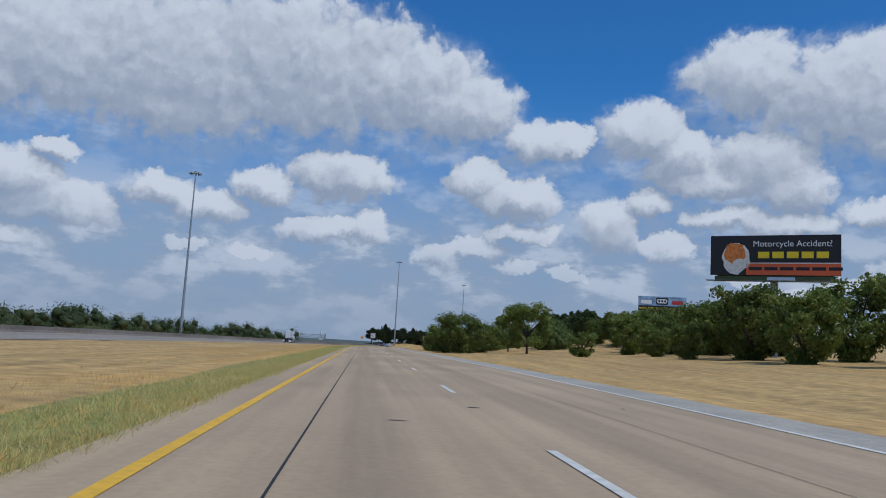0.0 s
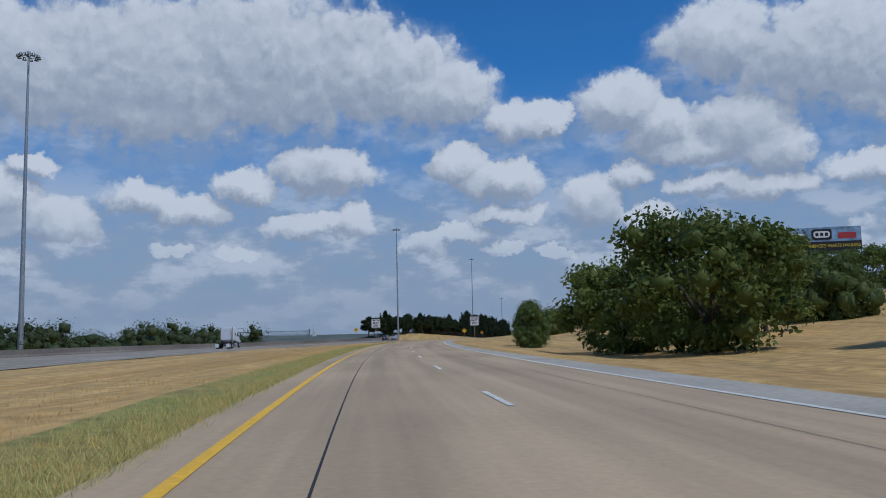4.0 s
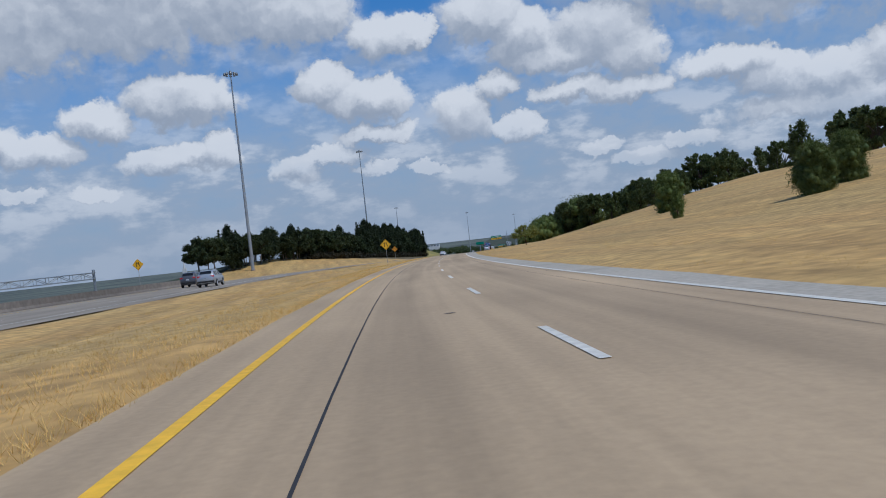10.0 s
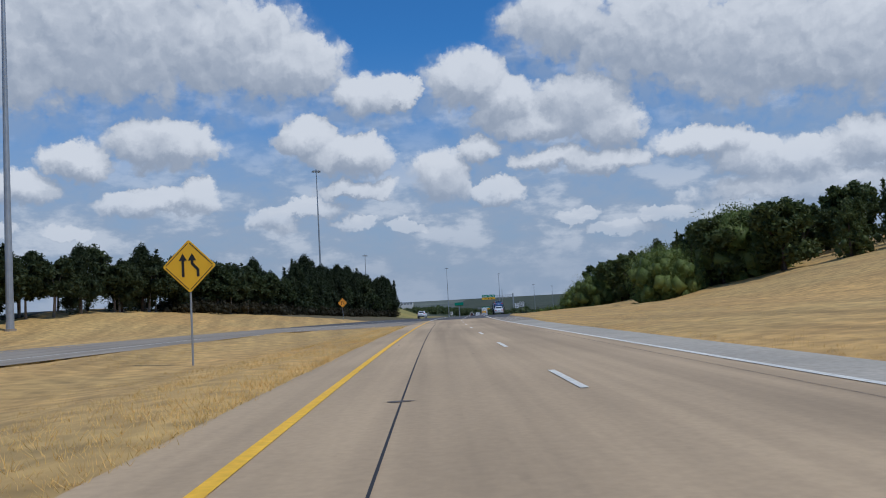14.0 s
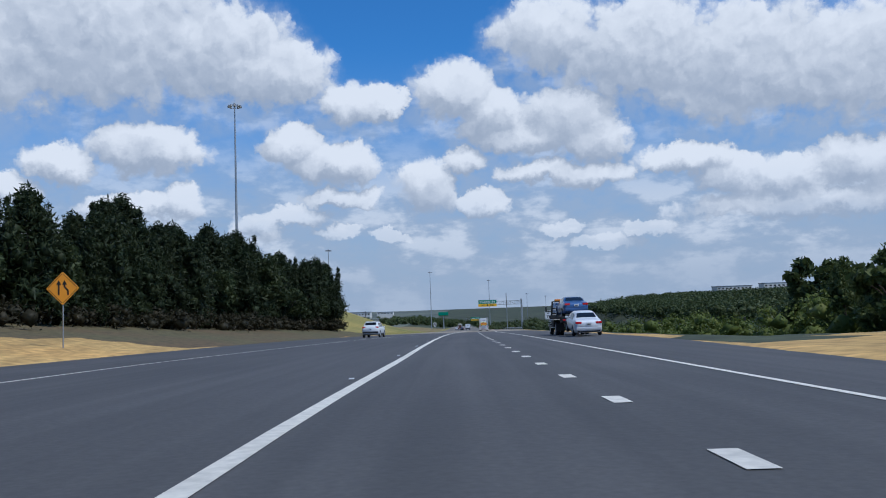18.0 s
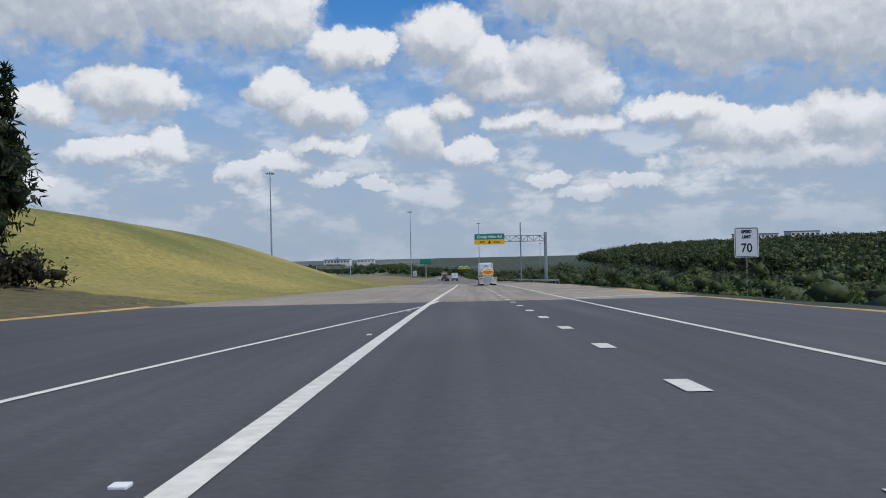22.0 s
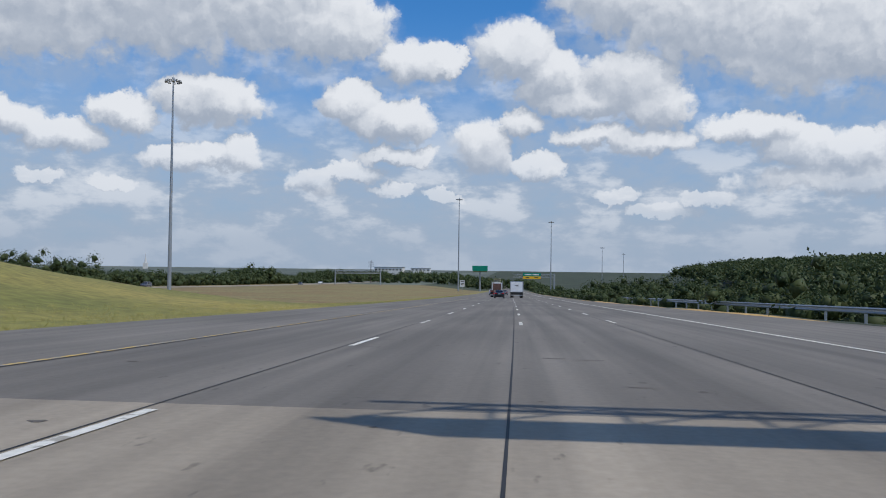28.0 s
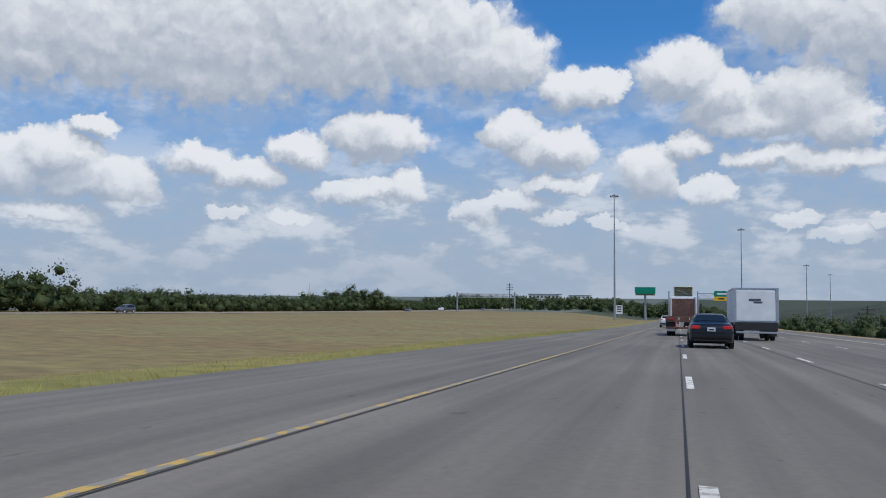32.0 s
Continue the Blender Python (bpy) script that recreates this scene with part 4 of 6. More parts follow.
def guard_rail(s0, s1, u):
    g = thing("guard_rail", Matrix(), "galvanised steel guard rail along the shoulder", "guard rail", kind="structure")
    s = np.arange(s0, s1, 3.8)
    prof = ((-0.02, 0.42), (-0.07, 0.47), (-0.02, 0.53), (-0.02, 0.60), (-0.07, 0.66), (-0.02, 0.72))
    verts = [tuple(spot(a, u + du, dz, lift=False).translation) for a in s for du, dz in prof]
    n = len(prof)
    mesh_object("beam", verts, [(i * n + k, i * n + k + 1, (i + 1) * n + k + 1, (i + 1) * n + k) for i in range(len(s) - 1) for k in range(n - 1)], STEEL, g)
    post = None
    for a in s:
        m = spot(a, u + 0.07, lift=False)
        if post is None:
            post = part("post", boxed((0.12, 0.12, 1.1), (0, 0, 0.18), 0.01), STEEL, g)
            post.matrix_basis = m
        else:
            share("post", post, g, m)


guard_rail(572, 700, 13.2)


def gantry(s0, u0, s1, u1, z):
    a, b = spot(s0, u0, lift=False).translation, spot(s1, u1, lift=False).translation
    g = thing("sign_gantry", Matrix.Translation(a), "grey steel sign truss over a distant roadway", "sign gantry")
    d = (b - a) / ACROSS
    d.z = 0
    part("truss", truss(bmesh.new(), (0, 0, z), (d.x, d.y, z), 1.6, 1.4, 16, 0.13), STEEL, g)
    for p in (Vector(), d):
        part("post", tube(bmesh.new(), (p.x, p.y, -12), (p.x, p.y, z + 1.6), 0.36, sides=12), STEEL, g)
    return g


gantry(386, -93, 350, -118, 4.6)

# ---- plants ----
CUBE = np.array([(x, y, z) for x in (-1, 1) for y in (-1, 1) for z in (-1, 1)], float)
CUBE_SIDES = np.array([(0, 1, 3, 2), (4, 6, 7, 5), (0, 4, 5, 1), (2, 3, 7, 6), (0, 2, 6, 4), (1, 5, 7, 3)])


def leaf_cloud(bm_verts, bm_faces, rng, centre, radius, count, size, squash=1.0, needles=False):
    """Small leaf blades in a ball-shaped tuft, denser towards its rim."""
    cx, cy, cz = centre
    v = rng.normal(size=(count, 3))
    v /= np.linalg.norm(v, axis=1)[:, None]
    r = radius * rng.uniform(0.45, 1.06, (count, 1))
    p = v * r * np.array([1, 1, squash]) + np.array(centre)
    t1 = rng.normal(size=(count, 3))
    t1 += v * (0.8 if needles else 0.1)
    t1 /= np.linalg.norm(t1, axis=1)[:, None]
    t2 = np.cross(t1, rng.normal(size=(count, 3)))
    t2 /= np.linalg.norm(t2, axis=1)[:, None] + 1e-9
    k = size * rng.uniform(0.6, 1.35, (count, 1))
    a, b = t1 * k, t2 * k * (0.24 if needles else 0.5)
    base = sum(len(x) for x in bm_verts)
    q = np.stack([p - a, p - b * 1.0, p + a, p + b * 1.0], 1).reshape(-1, 3)
    bm_verts.append(q)
    i = base + 4 * np.arange(count)[:, None]
    bm_faces.append(i + np.arange(4)[None, :])
    # a rough lump of close twigs in the middle
    spin = np.linalg.qr(rng.normal(size=(3, 3)))[0]
    lump = CUBE @ spin * rng.uniform(0.22, 0.36, (8, 1)) * radius * np.array([1, 1, squash]) + np.array(centre)
    bm_verts.append(lump)
    bm_faces.append(base + 4 * count + CUBE_SIDES)


def fast_mesh(name, verts, faces, material):
    me = bpy.data.meshes.new(name)
    v, f = np.concatenate(verts), np.concatenate(faces)
    me.vertices.add(len(v))
    me.vertices.foreach_set("co", v.astype(np.float32).ravel())
    me.loops.add(f.size)
    me.loops.foreach_set("vertex_index", f.astype(np.int32).ravel())
    me.polygons.add(len(f))
    me.polygons.foreach_set("loop_start", (np.arange(len(f)) * f.shape[1]).astype(np.int32))
    me.update(calc_edges=True)
    me.materials.append(material)
    return me


def limbs(rng, tall, spread, fork, girth, count):
    bm = bmesh.new()
    lean = rng.uniform(-0.06, 0.06, 2) * tall
    top = Vector((lean[0], lean[1], tall * fork))
    tube(bm, (0, 0, -0.4), top * 0.5, girth, girth * 0.75, 9)
    tube(bm, top * 0.5, top, girth * 0.76, girth * 0.55, 9)
    ends = []
    for k in range(count):
        a = math.tau * k / count + rng.uniform(-0.4, 0.4)
        reach, up = spread * rng.uniform(0.45, 0.8), tall * rng.uniform(0.62, 0.88)
        mid = top.lerp(Vector((reach * math.cos(a), reach * math.sin(a), up)), 0.5) + Vector((0, 0, tall * 0.05))
        end = Vector((reach * math.cos(a), reach * math.sin(a), up))
        tube(bm, top, mid, girth * 0.42, girth * 0.26, 6)
        tube(bm, mid, end, girth * 0.26, girth * 0.09, 6)
        ends.append((mid, end))
    return bm, ends


def broad_tree(m, seed, tall, spread, leaf=OAK, label="", category="tree", group="trees", fork=0.32, girth=0.22, dense=1.0, low=0.22, size=0.17, bark=None):
    rng = np.random.RandomState(seed)
    tree = thing("tree", m, label, category, group)
    bm, ends = limbs(rng, tall, spread, fork, girth, 7)
    part("trunk", bm, bark or BARK, tree)
    vs, fs = [], []
    n = int(34 * dense)
    for k in range(n):
        a, h = rng.uniform(0, math.tau), rng.uniform(low, 0.93)
        rim = math.sqrt(max(0.05, 1 - ((h - 0.55) / 0.47) ** 2))
        r = spread * rim * math.sqrt(rng.uniform(0.25, 1.0)) * 0.86
        leaf_cloud(vs, fs, rng, (r * math.cos(a), r * math.sin(a), tall * h), spread * rng.uniform(0.16, 0.33), int(130 * dense), size * 0.9, 0.8)
    for mid, end in ends:
        leaf_cloud(vs, fs, rng, tuple(end), spread * 0.24, 70, size * 1.15, 0.8)
    crown = new("crown", fast_mesh("crown", vs, fs, leaf))
    crown.parent = tree
    return tree


def cedar_tree(m, seed, tall, spread, label, bare=0.06, leaf=SHADED_CEDAR, tufts=46, size=0.15, group="cedars", leaves=130, leaders=0, ball=False):
    """Juniper: upright tufts in an egg or cone, down almost to the ground."""
    rng = np.random.RandomState(seed)
    tree = thing("cedar_tree", m, label, "tree", group)
    bm = bmesh.new()
    tube(bm, (0, 0, -0.5), (0, 0, tall * 0.45), spread * 0.09, spread * 0.06, 8)
    tube(bm, (0, 0, tall * 0.45), (0, 0, tall * 0.92), spread * 0.06, 0.02, 6)
    for k in range(6):
        a = rng.uniform(0, math.tau)
        z = tall * rng.uniform(bare, 0.5)
        tube(bm, (0, 0, z), (spread * 0.6 * math.cos(a), spread * 0.6 * math.sin(a), z + tall * 0.1), spread * 0.03, 0.015, 5)
    part("trunk", bm, BARK, tree)
    vs, fs = [], []
    for k in range(tufts):
        h = bare + (1 - bare) * (k + rng.uniform(0, 1)) / tufts
        x = (h - bare) / (1 - bare)
        rim = (0.72 + 0.9 * x) if x < 0.3 else max(0.07, 1.0 * (1 - (x - 0.3) / 0.72) ** 0.72)
        if ball:
            rim = math.sqrt(max(0.05, 1 - ((x - 0.44) / 0.57) ** 2))
        a = rng.uniform(0, math.tau)
        r = spread * min(rim, 1.0) * rng.uniform(0.35, 0.86)
        q = spread * (0.17 + 0.22 * min(rim, 1.0)) * rng.uniform(0.75, 1.2)
        leaf_cloud(vs, fs, rng, (r * math.cos(a), r * math.sin(a), tall * h), q, leaves, size, 1.25, True)
    # side leaders that break the outline
    for k in range(leaders):
        a, r, top = rng.uniform(0, math.tau), spread * rng.uniform(0.35, 0.8), tall * rng.uniform(0.62, 0.97)
        for j in range(4):
            leaf_cloud(vs, fs, rng, (r * math.cos(a), r * math.sin(a), top - 0.09 * tall * j), spread * (0.07 + 0.055 * j), leaves // 2, size, 1.5, True)
    crown = new("crown", fast_mesh("crown", vs, fs, leaf))
    crown.parent = tree
    return tree


def sized(m, k, turn):
    return m @ pose(0, 0, 0, 0, 0, turn) @ Matrix.Diagonal((ACROSS * k, ACROSS * k, ACROSS * k, 1))


def again(ob, m):
    """A copy of a plant at another pose and size."""
    o = copy_thing(ob, m)
    o.matrix_basis = m
    return o


pick = random.Random(11)
OAK_L = "broad green roadside tree on dry grass"
oaks = [broad_tree(spot(109.5, 25.5), 1, 8.2, 4.3, label="round-crowned green tree with a visible trunk on dry grass", dense=1.6, low=0.16),
        broad_tree(spot(118, 15.5, -0.2), 2, 6.9, 5.2, label="wide low-branching green tree drooping to the grass", fork=0.2, low=0.08, dense=1.5),
        broad_tree(spot(86, 27.5), 3, 3.3, 2.4, label="low bushy tree on dry grass", fork=0.2, low=0.05, dense=0.9, size=0.13),
        broad_tree(spot(99, 52, -0.2), 4, 7.6, 4.4, label="dense green tree in a roadside wood", fork=0.15, low=0.04, dense=1.5, size=0.2)]
for s, u, k in ((122, 13, 0.75), (128, 20, 0.8), (132, 26, 0.9), (99, 50, 1.1), (92, 58, 1.0), (80, 46, 1.0), (72, 42, 1.1), (66, 50, 1.2), (60, 40, 0.9), (57, 55, 1.2), (110, 60, 1.2),
                (120, 48, 1.0), (50, 44, 1.0), (48, 60, 1.2), (40, 50, 1.1), (128, 70, 1.2), (140, 60, 1.1), (104, 40, 0.8), (112, 50, 0.9), (119, 56, 1.0), (126, 55, 0.9), (116, 66, 1.2), (133, 52, 0.8), (105, 52, 0.9), (158, 50, 0.8), (151, 52, 0.95), (146, 55, 1.0), (142, 52, 0.85), (137, 57, 1.1), (88, 38, 0.55), (76, 37, 0.6)):
    again(oaks[3] if u > 36 else oaks[pick.randrange(2)], sized(spot(s, u, -0.2), k, pick.uniform(0, 360)))

cedars = [cedar_tree(spot(211, 22.5, -0.2), 21, 4.3, 3.6, "large rounded cedar thicket on a dry grass slope", bare=0.0, leaf=JUNIPER, tufts=110, size=0.13, leaves=150, ball=True),
          cedar_tree(spot(285.4, 25.6, -0.15), 22, 3.9, 1.75, "broad egg-shaped green cedar on a dry grass slope", bare=0.0, leaf=JUNIPER, tufts=110, size=0.09, leaves=170, leaders=3, ball=True),
          cedar_tree(spot(268.8, 20.8, -0.1), 23, 2.4, 0.6, "slim leaning green cedar on a dry grass slope", bare=0.03, leaf=JUNIPER, tufts=50, size=0.08, leaves=110, leaders=2)]
for i, s, u, k in ((1, 256.6, 25.2, 0.80), (1, 259.5, 29.0, 0.82), (1, 243, 30.5, 0.84), (1, 224, 25.5, 0.55), (0, 205, 30, 1.1), (0, 196, 34, 1.2), (0, 186, 30, 1.0), (0, 178, 27, 1.1), (0, 170, 33, 1.2),
                   (1, 145, 12, 0.95), (1, 139, 11, 0.8), (0, 150, 24, 0.8), (0, 160, 26, 1.0), (0, 152, 38, 1.3), (0, 141, 36, 1.1), (1, 308, 33, 0.8), (1, 318, 36, 0.9)):
    again(cedars[i], sized(spot(s, u, -0.1), k, pick.uniform(0, 360)))

mesquite = broad_tree(spot(302.5, 12.3, -0.1), 31, 2.95, 1.9, MESQUITE, "small airy mesquite with a crooked trunk on dry grass", fork=0.45, girth=0.07, dense=0.9, low=0.45, size=0.075)

# the crest of the dry hill and the wood behind the trees
tall = [cedar_tree(spot(330, 62, -0.3), 41, 7.5, 2.6, "dark cedar in the wood on the crest of the hill", bare=0.05, leaf=CREST_LEAF, tufts=44, size=0.30, group="crest wood", leaves=46, leaders=3),
        broad_tree(spot(322, 66, -0.3), 42, 8.0, 3.8, CREST_LEAF, "dark green tree in the wood on the crest of the hill", group="crest wood", size=0.34, dense=0.7)]
for k in range(120):
    s = 168 + 2.1 * k + pick.uniform(-2, 2)
    u = 46 + 20 * float(ease(s, 180, 260)) - 30 * float(ease(s, 320, 400)) + pick.uniform(-4, 10)
    again(tall[pick.randrange(2)], sized(spot(s, u, -0.3), pick.uniform(0.6, 1.15) * (1 - 0.3 * float(ease(s, 270, 330))), pick.uniform(0, 360)))
hill_edge = ((345, 50), (360, 36), (368, 27), (385, 25), (398, 24), (420, 22), (440, 24))
for k in range(70):
    s = 345 + 1.35 * k + pick.uniform(-2, 2)
    u = float(along(s, *hill_edge)) + pick.uniform(0, 4 + 18 * (k % 2))
    again(tall[pick.randrange(2)], sized(spot(s, u, -0.3), pick.uniform(0.55, 0.95), pick.uniform(0, 360)))
for s, u, k in ((371, 22.5, 1.1), (372, 31, 1.5), (404, 21.5, 1.0), (412, 20, 0.8)):
    again(cedars[0], sized(spot(s, u, -0.2), k, pick.uniform(0, 360)))

# the long row of cedars on the bank
ROW_EDGE = ((372, -52), (385, -46), (410, -36), (450, -30), (508, -22.5))
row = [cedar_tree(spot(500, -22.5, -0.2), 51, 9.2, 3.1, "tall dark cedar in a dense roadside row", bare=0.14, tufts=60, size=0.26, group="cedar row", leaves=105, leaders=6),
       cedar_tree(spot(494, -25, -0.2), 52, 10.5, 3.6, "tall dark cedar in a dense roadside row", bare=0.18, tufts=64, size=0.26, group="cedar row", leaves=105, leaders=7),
       broad_tree(spot(396, -42.5, -0.2), 53, 7.8, 3.6, SHADED_ROW_LEAF, "spreading juniper with a pale bare trunk in a roadside row", group="cedar row", fork=0.42, low=0.40, size=0.25, dense=1.0, bark=PALE_BARK, girth=0.2),
       broad_tree(spot(391, -44, -0.2), 54, 6.6, 3.2, SHADED_ROW_LEAF, "spreading juniper with a pale leaning trunk in a roadside row", group="cedar row", fork=0.5, low=0.46, size=0.25, dense=0.8, bark=PALE_BARK, girth=0.16)]
for k in range(140):
    s = 372 + 0.97 * k + pick.uniform(-1.5, 1.5)
    u = float(along(s, *ROW_EDGE)) - pick.uniform(0, 5 + 8 * (k % 2))
    again(row[(0, 1, 0, 2, 1)[k % 5] if s > 445 else (2, 3, 2, 3, 0)[k % 5]], sized(spot(s, u, -0.3), pick.uniform(0.7, 1.15) * (1 + 0.14 * float(ease(s, 430, 470))), pick.uniform(0, 360)))


# ---- grass along the edges ----
def tufts(name, spots_, label, material, seed, tall_=0.22, blades=7):
    rng = np.random.RandomState(seed)
    p = np.repeat(spots_, blades, axis=0) + np.concatenate([rng.normal(0, 0.07, (len(spots_) * blades, 2)), np.zeros((len(spots_) * blades, 1))], 1)
    n = len(p)
    h = tall_ * rng.uniform(0.5, 1.5, n)
    lean = rng.normal(0, 0.9, (n, 2)) * h[:, None]
    a = rng.uniform(0, math.tau, n)
    w = np.stack([np.cos(a), np.sin(a), np.zeros(n)], 1) * (0.004 + 0.013 * tall_)
    top = p + np.concatenate([lean, h[:, None]], 1)
    low = np.array([0, 0, 0.03])
    v = np.stack([p - w - low, p + w - low, top], 1).reshape(-1, 3)
    ob = new(name, fast_mesh(name, [v], [3 * np.arange(n)[:, None] + np.arange(3)], material))
    return tagged(ob, label, "grass", kind="stuff")


def edge_spots(seed, n, s0, s1, rule):
    rng = np.random.RandomState(seed)
    s = rng.uniform(s0, s1, n)
    return ground_at(s, rule(s, rng))


tufts("dry_grass_edge", edge_spots(91, 30000, 0, 352, lambda s, g: lane_left(s) - 0.06 - 3.0 * g.uniform(0, 1, len(s)) ** 1.8), "dry golden grass tufts along the paving", BLADE, 92, 0.07, 5)
tufts("dry_grass_edge", edge_spots(93, 34000, 0, 352, lambda s, g: np.maximum(-5.0 - 9.0 * g.uniform(0, 1, len(s)), left_near(s) + 0.3)), "dry golden grass between the roadways", BLADE, 94, 0.05, 5)
tufts("green_grass_edge", edge_spots(95, 17000, 0, 185, lambda s, g: lane_left(s) + 0.08 - (1.5 - 1.2 * ease(s, 90, 185)) * g.uniform(0, 1, len(s)) ** 1.3), "yellow-green grass strip along the paving", GREEN_BLADE, 96, 0.10, 5)
tufts("dry_grass_edge", edge_spots(97, 12000, 20, 400, lambda s, g: right_edge(s) + 0.1 + 9.0 * g.uniform(0, 1, len(s)) ** 1.5), "dry grass on the verge", BLADE, 98, 0.05, 5)
tufts("green_grass_edge", edge_spots(99, 12000, 505, 760, lambda s, g: left_edge(s) - 0.1 - 5.0 * g.uniform(0, 1, len(s)) ** 1.5), "green grass strip along the far lanes", GREEN_BLADE, 100, 0.11, 5)


# ---- woods and brush ----
def far_wood(name, places, label, seed, size=0.9, leaf=FAR_WOOD, tuft=2.4, leaves=30):
    rng = np.random.RandomState(seed)
    vs, fs = [], []
    for p, tall_ in places:
        for j in range(4):
            q = (p[0] + rng.uniform(-2.8, 2.8), p[1] + rng.uniform(-2.8, 2.8), p[2] + ACROSS * tall_ * (0.25 + 0.2 * j))
            leaf_cloud(vs, fs, rng, q, ACROSS * tuft * rng.uniform(0.8, 1.3) * (1.25 - 0.17 * j), int(leaves * 1.9), size * 0.85, 0.9)
    ob = new(name, fast_mesh(name, vs, fs, leaf))
    return tagged(ob, label, "woods", kind="stuff")


def scatter(seed, n, s0, s1, rule, tall_):
    rng = np.random.RandomState(seed)
    out = []
    for k in range(n):
        s = rng.uniform(s0, s1)
        u = rule(s, rng)
        out.append((ground_at(s, u), tall_ * rng.uniform(0.7, 1.25)))
    return out


far_wood("far_woods", scatter(61, 800, -80, 262, lambda s, g: left_edge(s) - 14 - g.uniform(0, 45), 6.0), "green wood behind the joining roadway", 62, 0.25, tuft=2.7, leaves=52)
far_wood("valley_woods", scatter(63, 420, 425, 600, lambda s, g: right_edge(s) + 9 + 18 * g.uniform(0, 1), 2.6), "leafy green scrub along the shoulder", 64, 0.16, OAK, 1.1, 44)
far_wood("valley_woods", scatter(65, 1500, 440, 900, lambda s, g: right_edge(s) + 26 + 120 * g.uniform(0, 1), 6.0), "dense dark green wood filling the valley", 66, 0.34, tuft=2.6)
far_wood("valley_woods", scatter(71, 300, 600, 760, lambda s, g: right_edge(s) + 7 + 8 * g.uniform(0, 1), 4.3), "dark green scrub along the shoulder", 72, 0.2, tuft=1.4, leaves=40)
far_wood("far_woods", [(p_, h_ * (0.7 + 0.75 * max(0.0, math.sin(p_[1] / 31) + 0.6 * math.sin(p_[1] / 11.3)))) for p_, h_ in scatter(67, 800, 700, 1320, lambda s, g: -128 - g.uniform(0, 22), 5.2)], "dark green line of trees beyond the field", 68, 0.36, tuft=2.6, leaves=40)
far_wood("far_woods", scatter(69, 260, 1100, 1340, lambda s, g: g.uniform(-150, 150), 7.0), "dark green line of trees far ahead", 70, 0.9, tuft=3.4)

far_wood("roadside_brush", scatter(73, 300, 400, 509, lambda s, g: float(along(s, *ROW_EDGE)) + 1.5 - 9 * g.uniform(0, 1), 1.5), "brown and dark green brush under the cedars", 74, 0.2, SHADY_BRUSH, 0.9, 30)
far_wood("roadside_brush", scatter(75, 200, 430, 509, lambda s, g: float(along(s, *ROW_EDGE)) - 4 - 14 * g.uniform(0, 1), 4.5), "dark green undergrowth behind the cedars", 76, 0.3, SHADED_CEDAR, 1.8, 36)

far_wood("valley_woods", scatter(77, 420, 470, 1000, lambda s, g: right_edge(s) + 3.5 + 24 * g.uniform(0, 1) ** 1.3, 2.2), "dark green thicket on the slope below the shoulder", 78, 0.18, FAR_WOOD, 1.4, 46)


def ridge_wood():
    rng = np.random.RandomState(81)
    out = []
    for k in range(1300):
        s, u = rng.uniform(520, 1260), rng.uniform(140, 330)
        x, y, z, h = axis(s)
        m = radians(9)
        px, py = x + 176 * np.cos(h) + 1.1 * (u - 160) * math.cos(m), y - 176 * np.sin(h) - 1.1 * (u - 160) * math.sin(m)
        rise = float(ease(s, 520, 800) * ease(u, 90, 230))
        out.append(((px, py, -26.5 * (1 - rise) - 11.5 * rise), 7.0))
    return out


far_wood("ridge_woods", ridge_wood(), "dark green wooded ridge across the valley", 82, 1.2, tuft=4.8, leaves=24)

# ---- vehicles: y forward from the tail, x right, z up ----
def paint(name, colour, metal=0.0, rough=0.35):
    return surface(name, colour, rough, metal, spread=0.03, stain=0.04, coat=0.6, patches=0.6)


BLACK_PAINT = surface("black_car_paint", (0.004, 0.004, 0.005), 0.32, spread=0.03, stain=0.04, coat=0.12, patches=0.6)
WHITE_PAINT = paint("white_car_paint", (0.70, 0.71, 0.72))
BLUE_PAINT = paint("blue_car_paint", (0.06, 0.13, 0.30), 0.3)
GREY_PAINT = paint("grey_car_paint", (0.09, 0.09, 0.10), 0.3)
SILVER_PAINT = paint("silver_car_paint", (0.42, 0.43, 0.45), 0.5)
RED_PAINT = paint("red_car_paint", (0.40, 0.02, 0.015))
CREAM = paint("cream_truck_paint", (0.55, 0.53, 0.36), rough=0.5)
RUST = surface("rusty_brown_boards", (0.13, 0.07, 0.055), 0.9, spread=0.3, grain=6, stain=0.25, bump=0.3, patches=0.8)
DARK_DECK = surface("dark_brown_steel", (0.06, 0.045, 0.045), 0.7, spread=0.2, grain=5, stain=0.2, patches=0.9)
GLASS = surface("dark_car_glass", (0.012, 0.014, 0.016), 0.05, spread=0.02, stain=0.02)
RUBBER = surface("tyre_rubber", (0.018, 0.018, 0.018), 0.85, spread=0.1)
BLACK_TRIM = surface("black_plastic_trim", (0.02, 0.02, 0.021), 0.6)
ALLOY = surface("alloy_wheel", (0.60, 0.61, 0.63), 0.4, 0.4, stain=0.06)
CHROME = surface("polished_steel", (0.72, 0.73, 0.75), 0.12, 1.0, spread=0.03, stain=0.04, patches=0.5)
BRUSHED = surface("brushed_aluminium", (0.55, 0.56, 0.58), 0.35, 0.9, spread=0.06, grain=4, stain=0.08)
RED_LAMP = surface("red_tail_lamp", (0.62, 0.012, 0.015), 0.2, coat=0.8)
AMBER = surface("amber_lamp", (0.75, 0.22, 0.01), 0.3)
PLATE = surface("pale_plate", (0.62, 0.64, 0.66), 0.5)
WHITE_BOX = surface("white_box_panel", (0.72, 0.73, 0.74), 0.5, spread=0.05, grain=1.5, stain=0.06, patches=0.4)
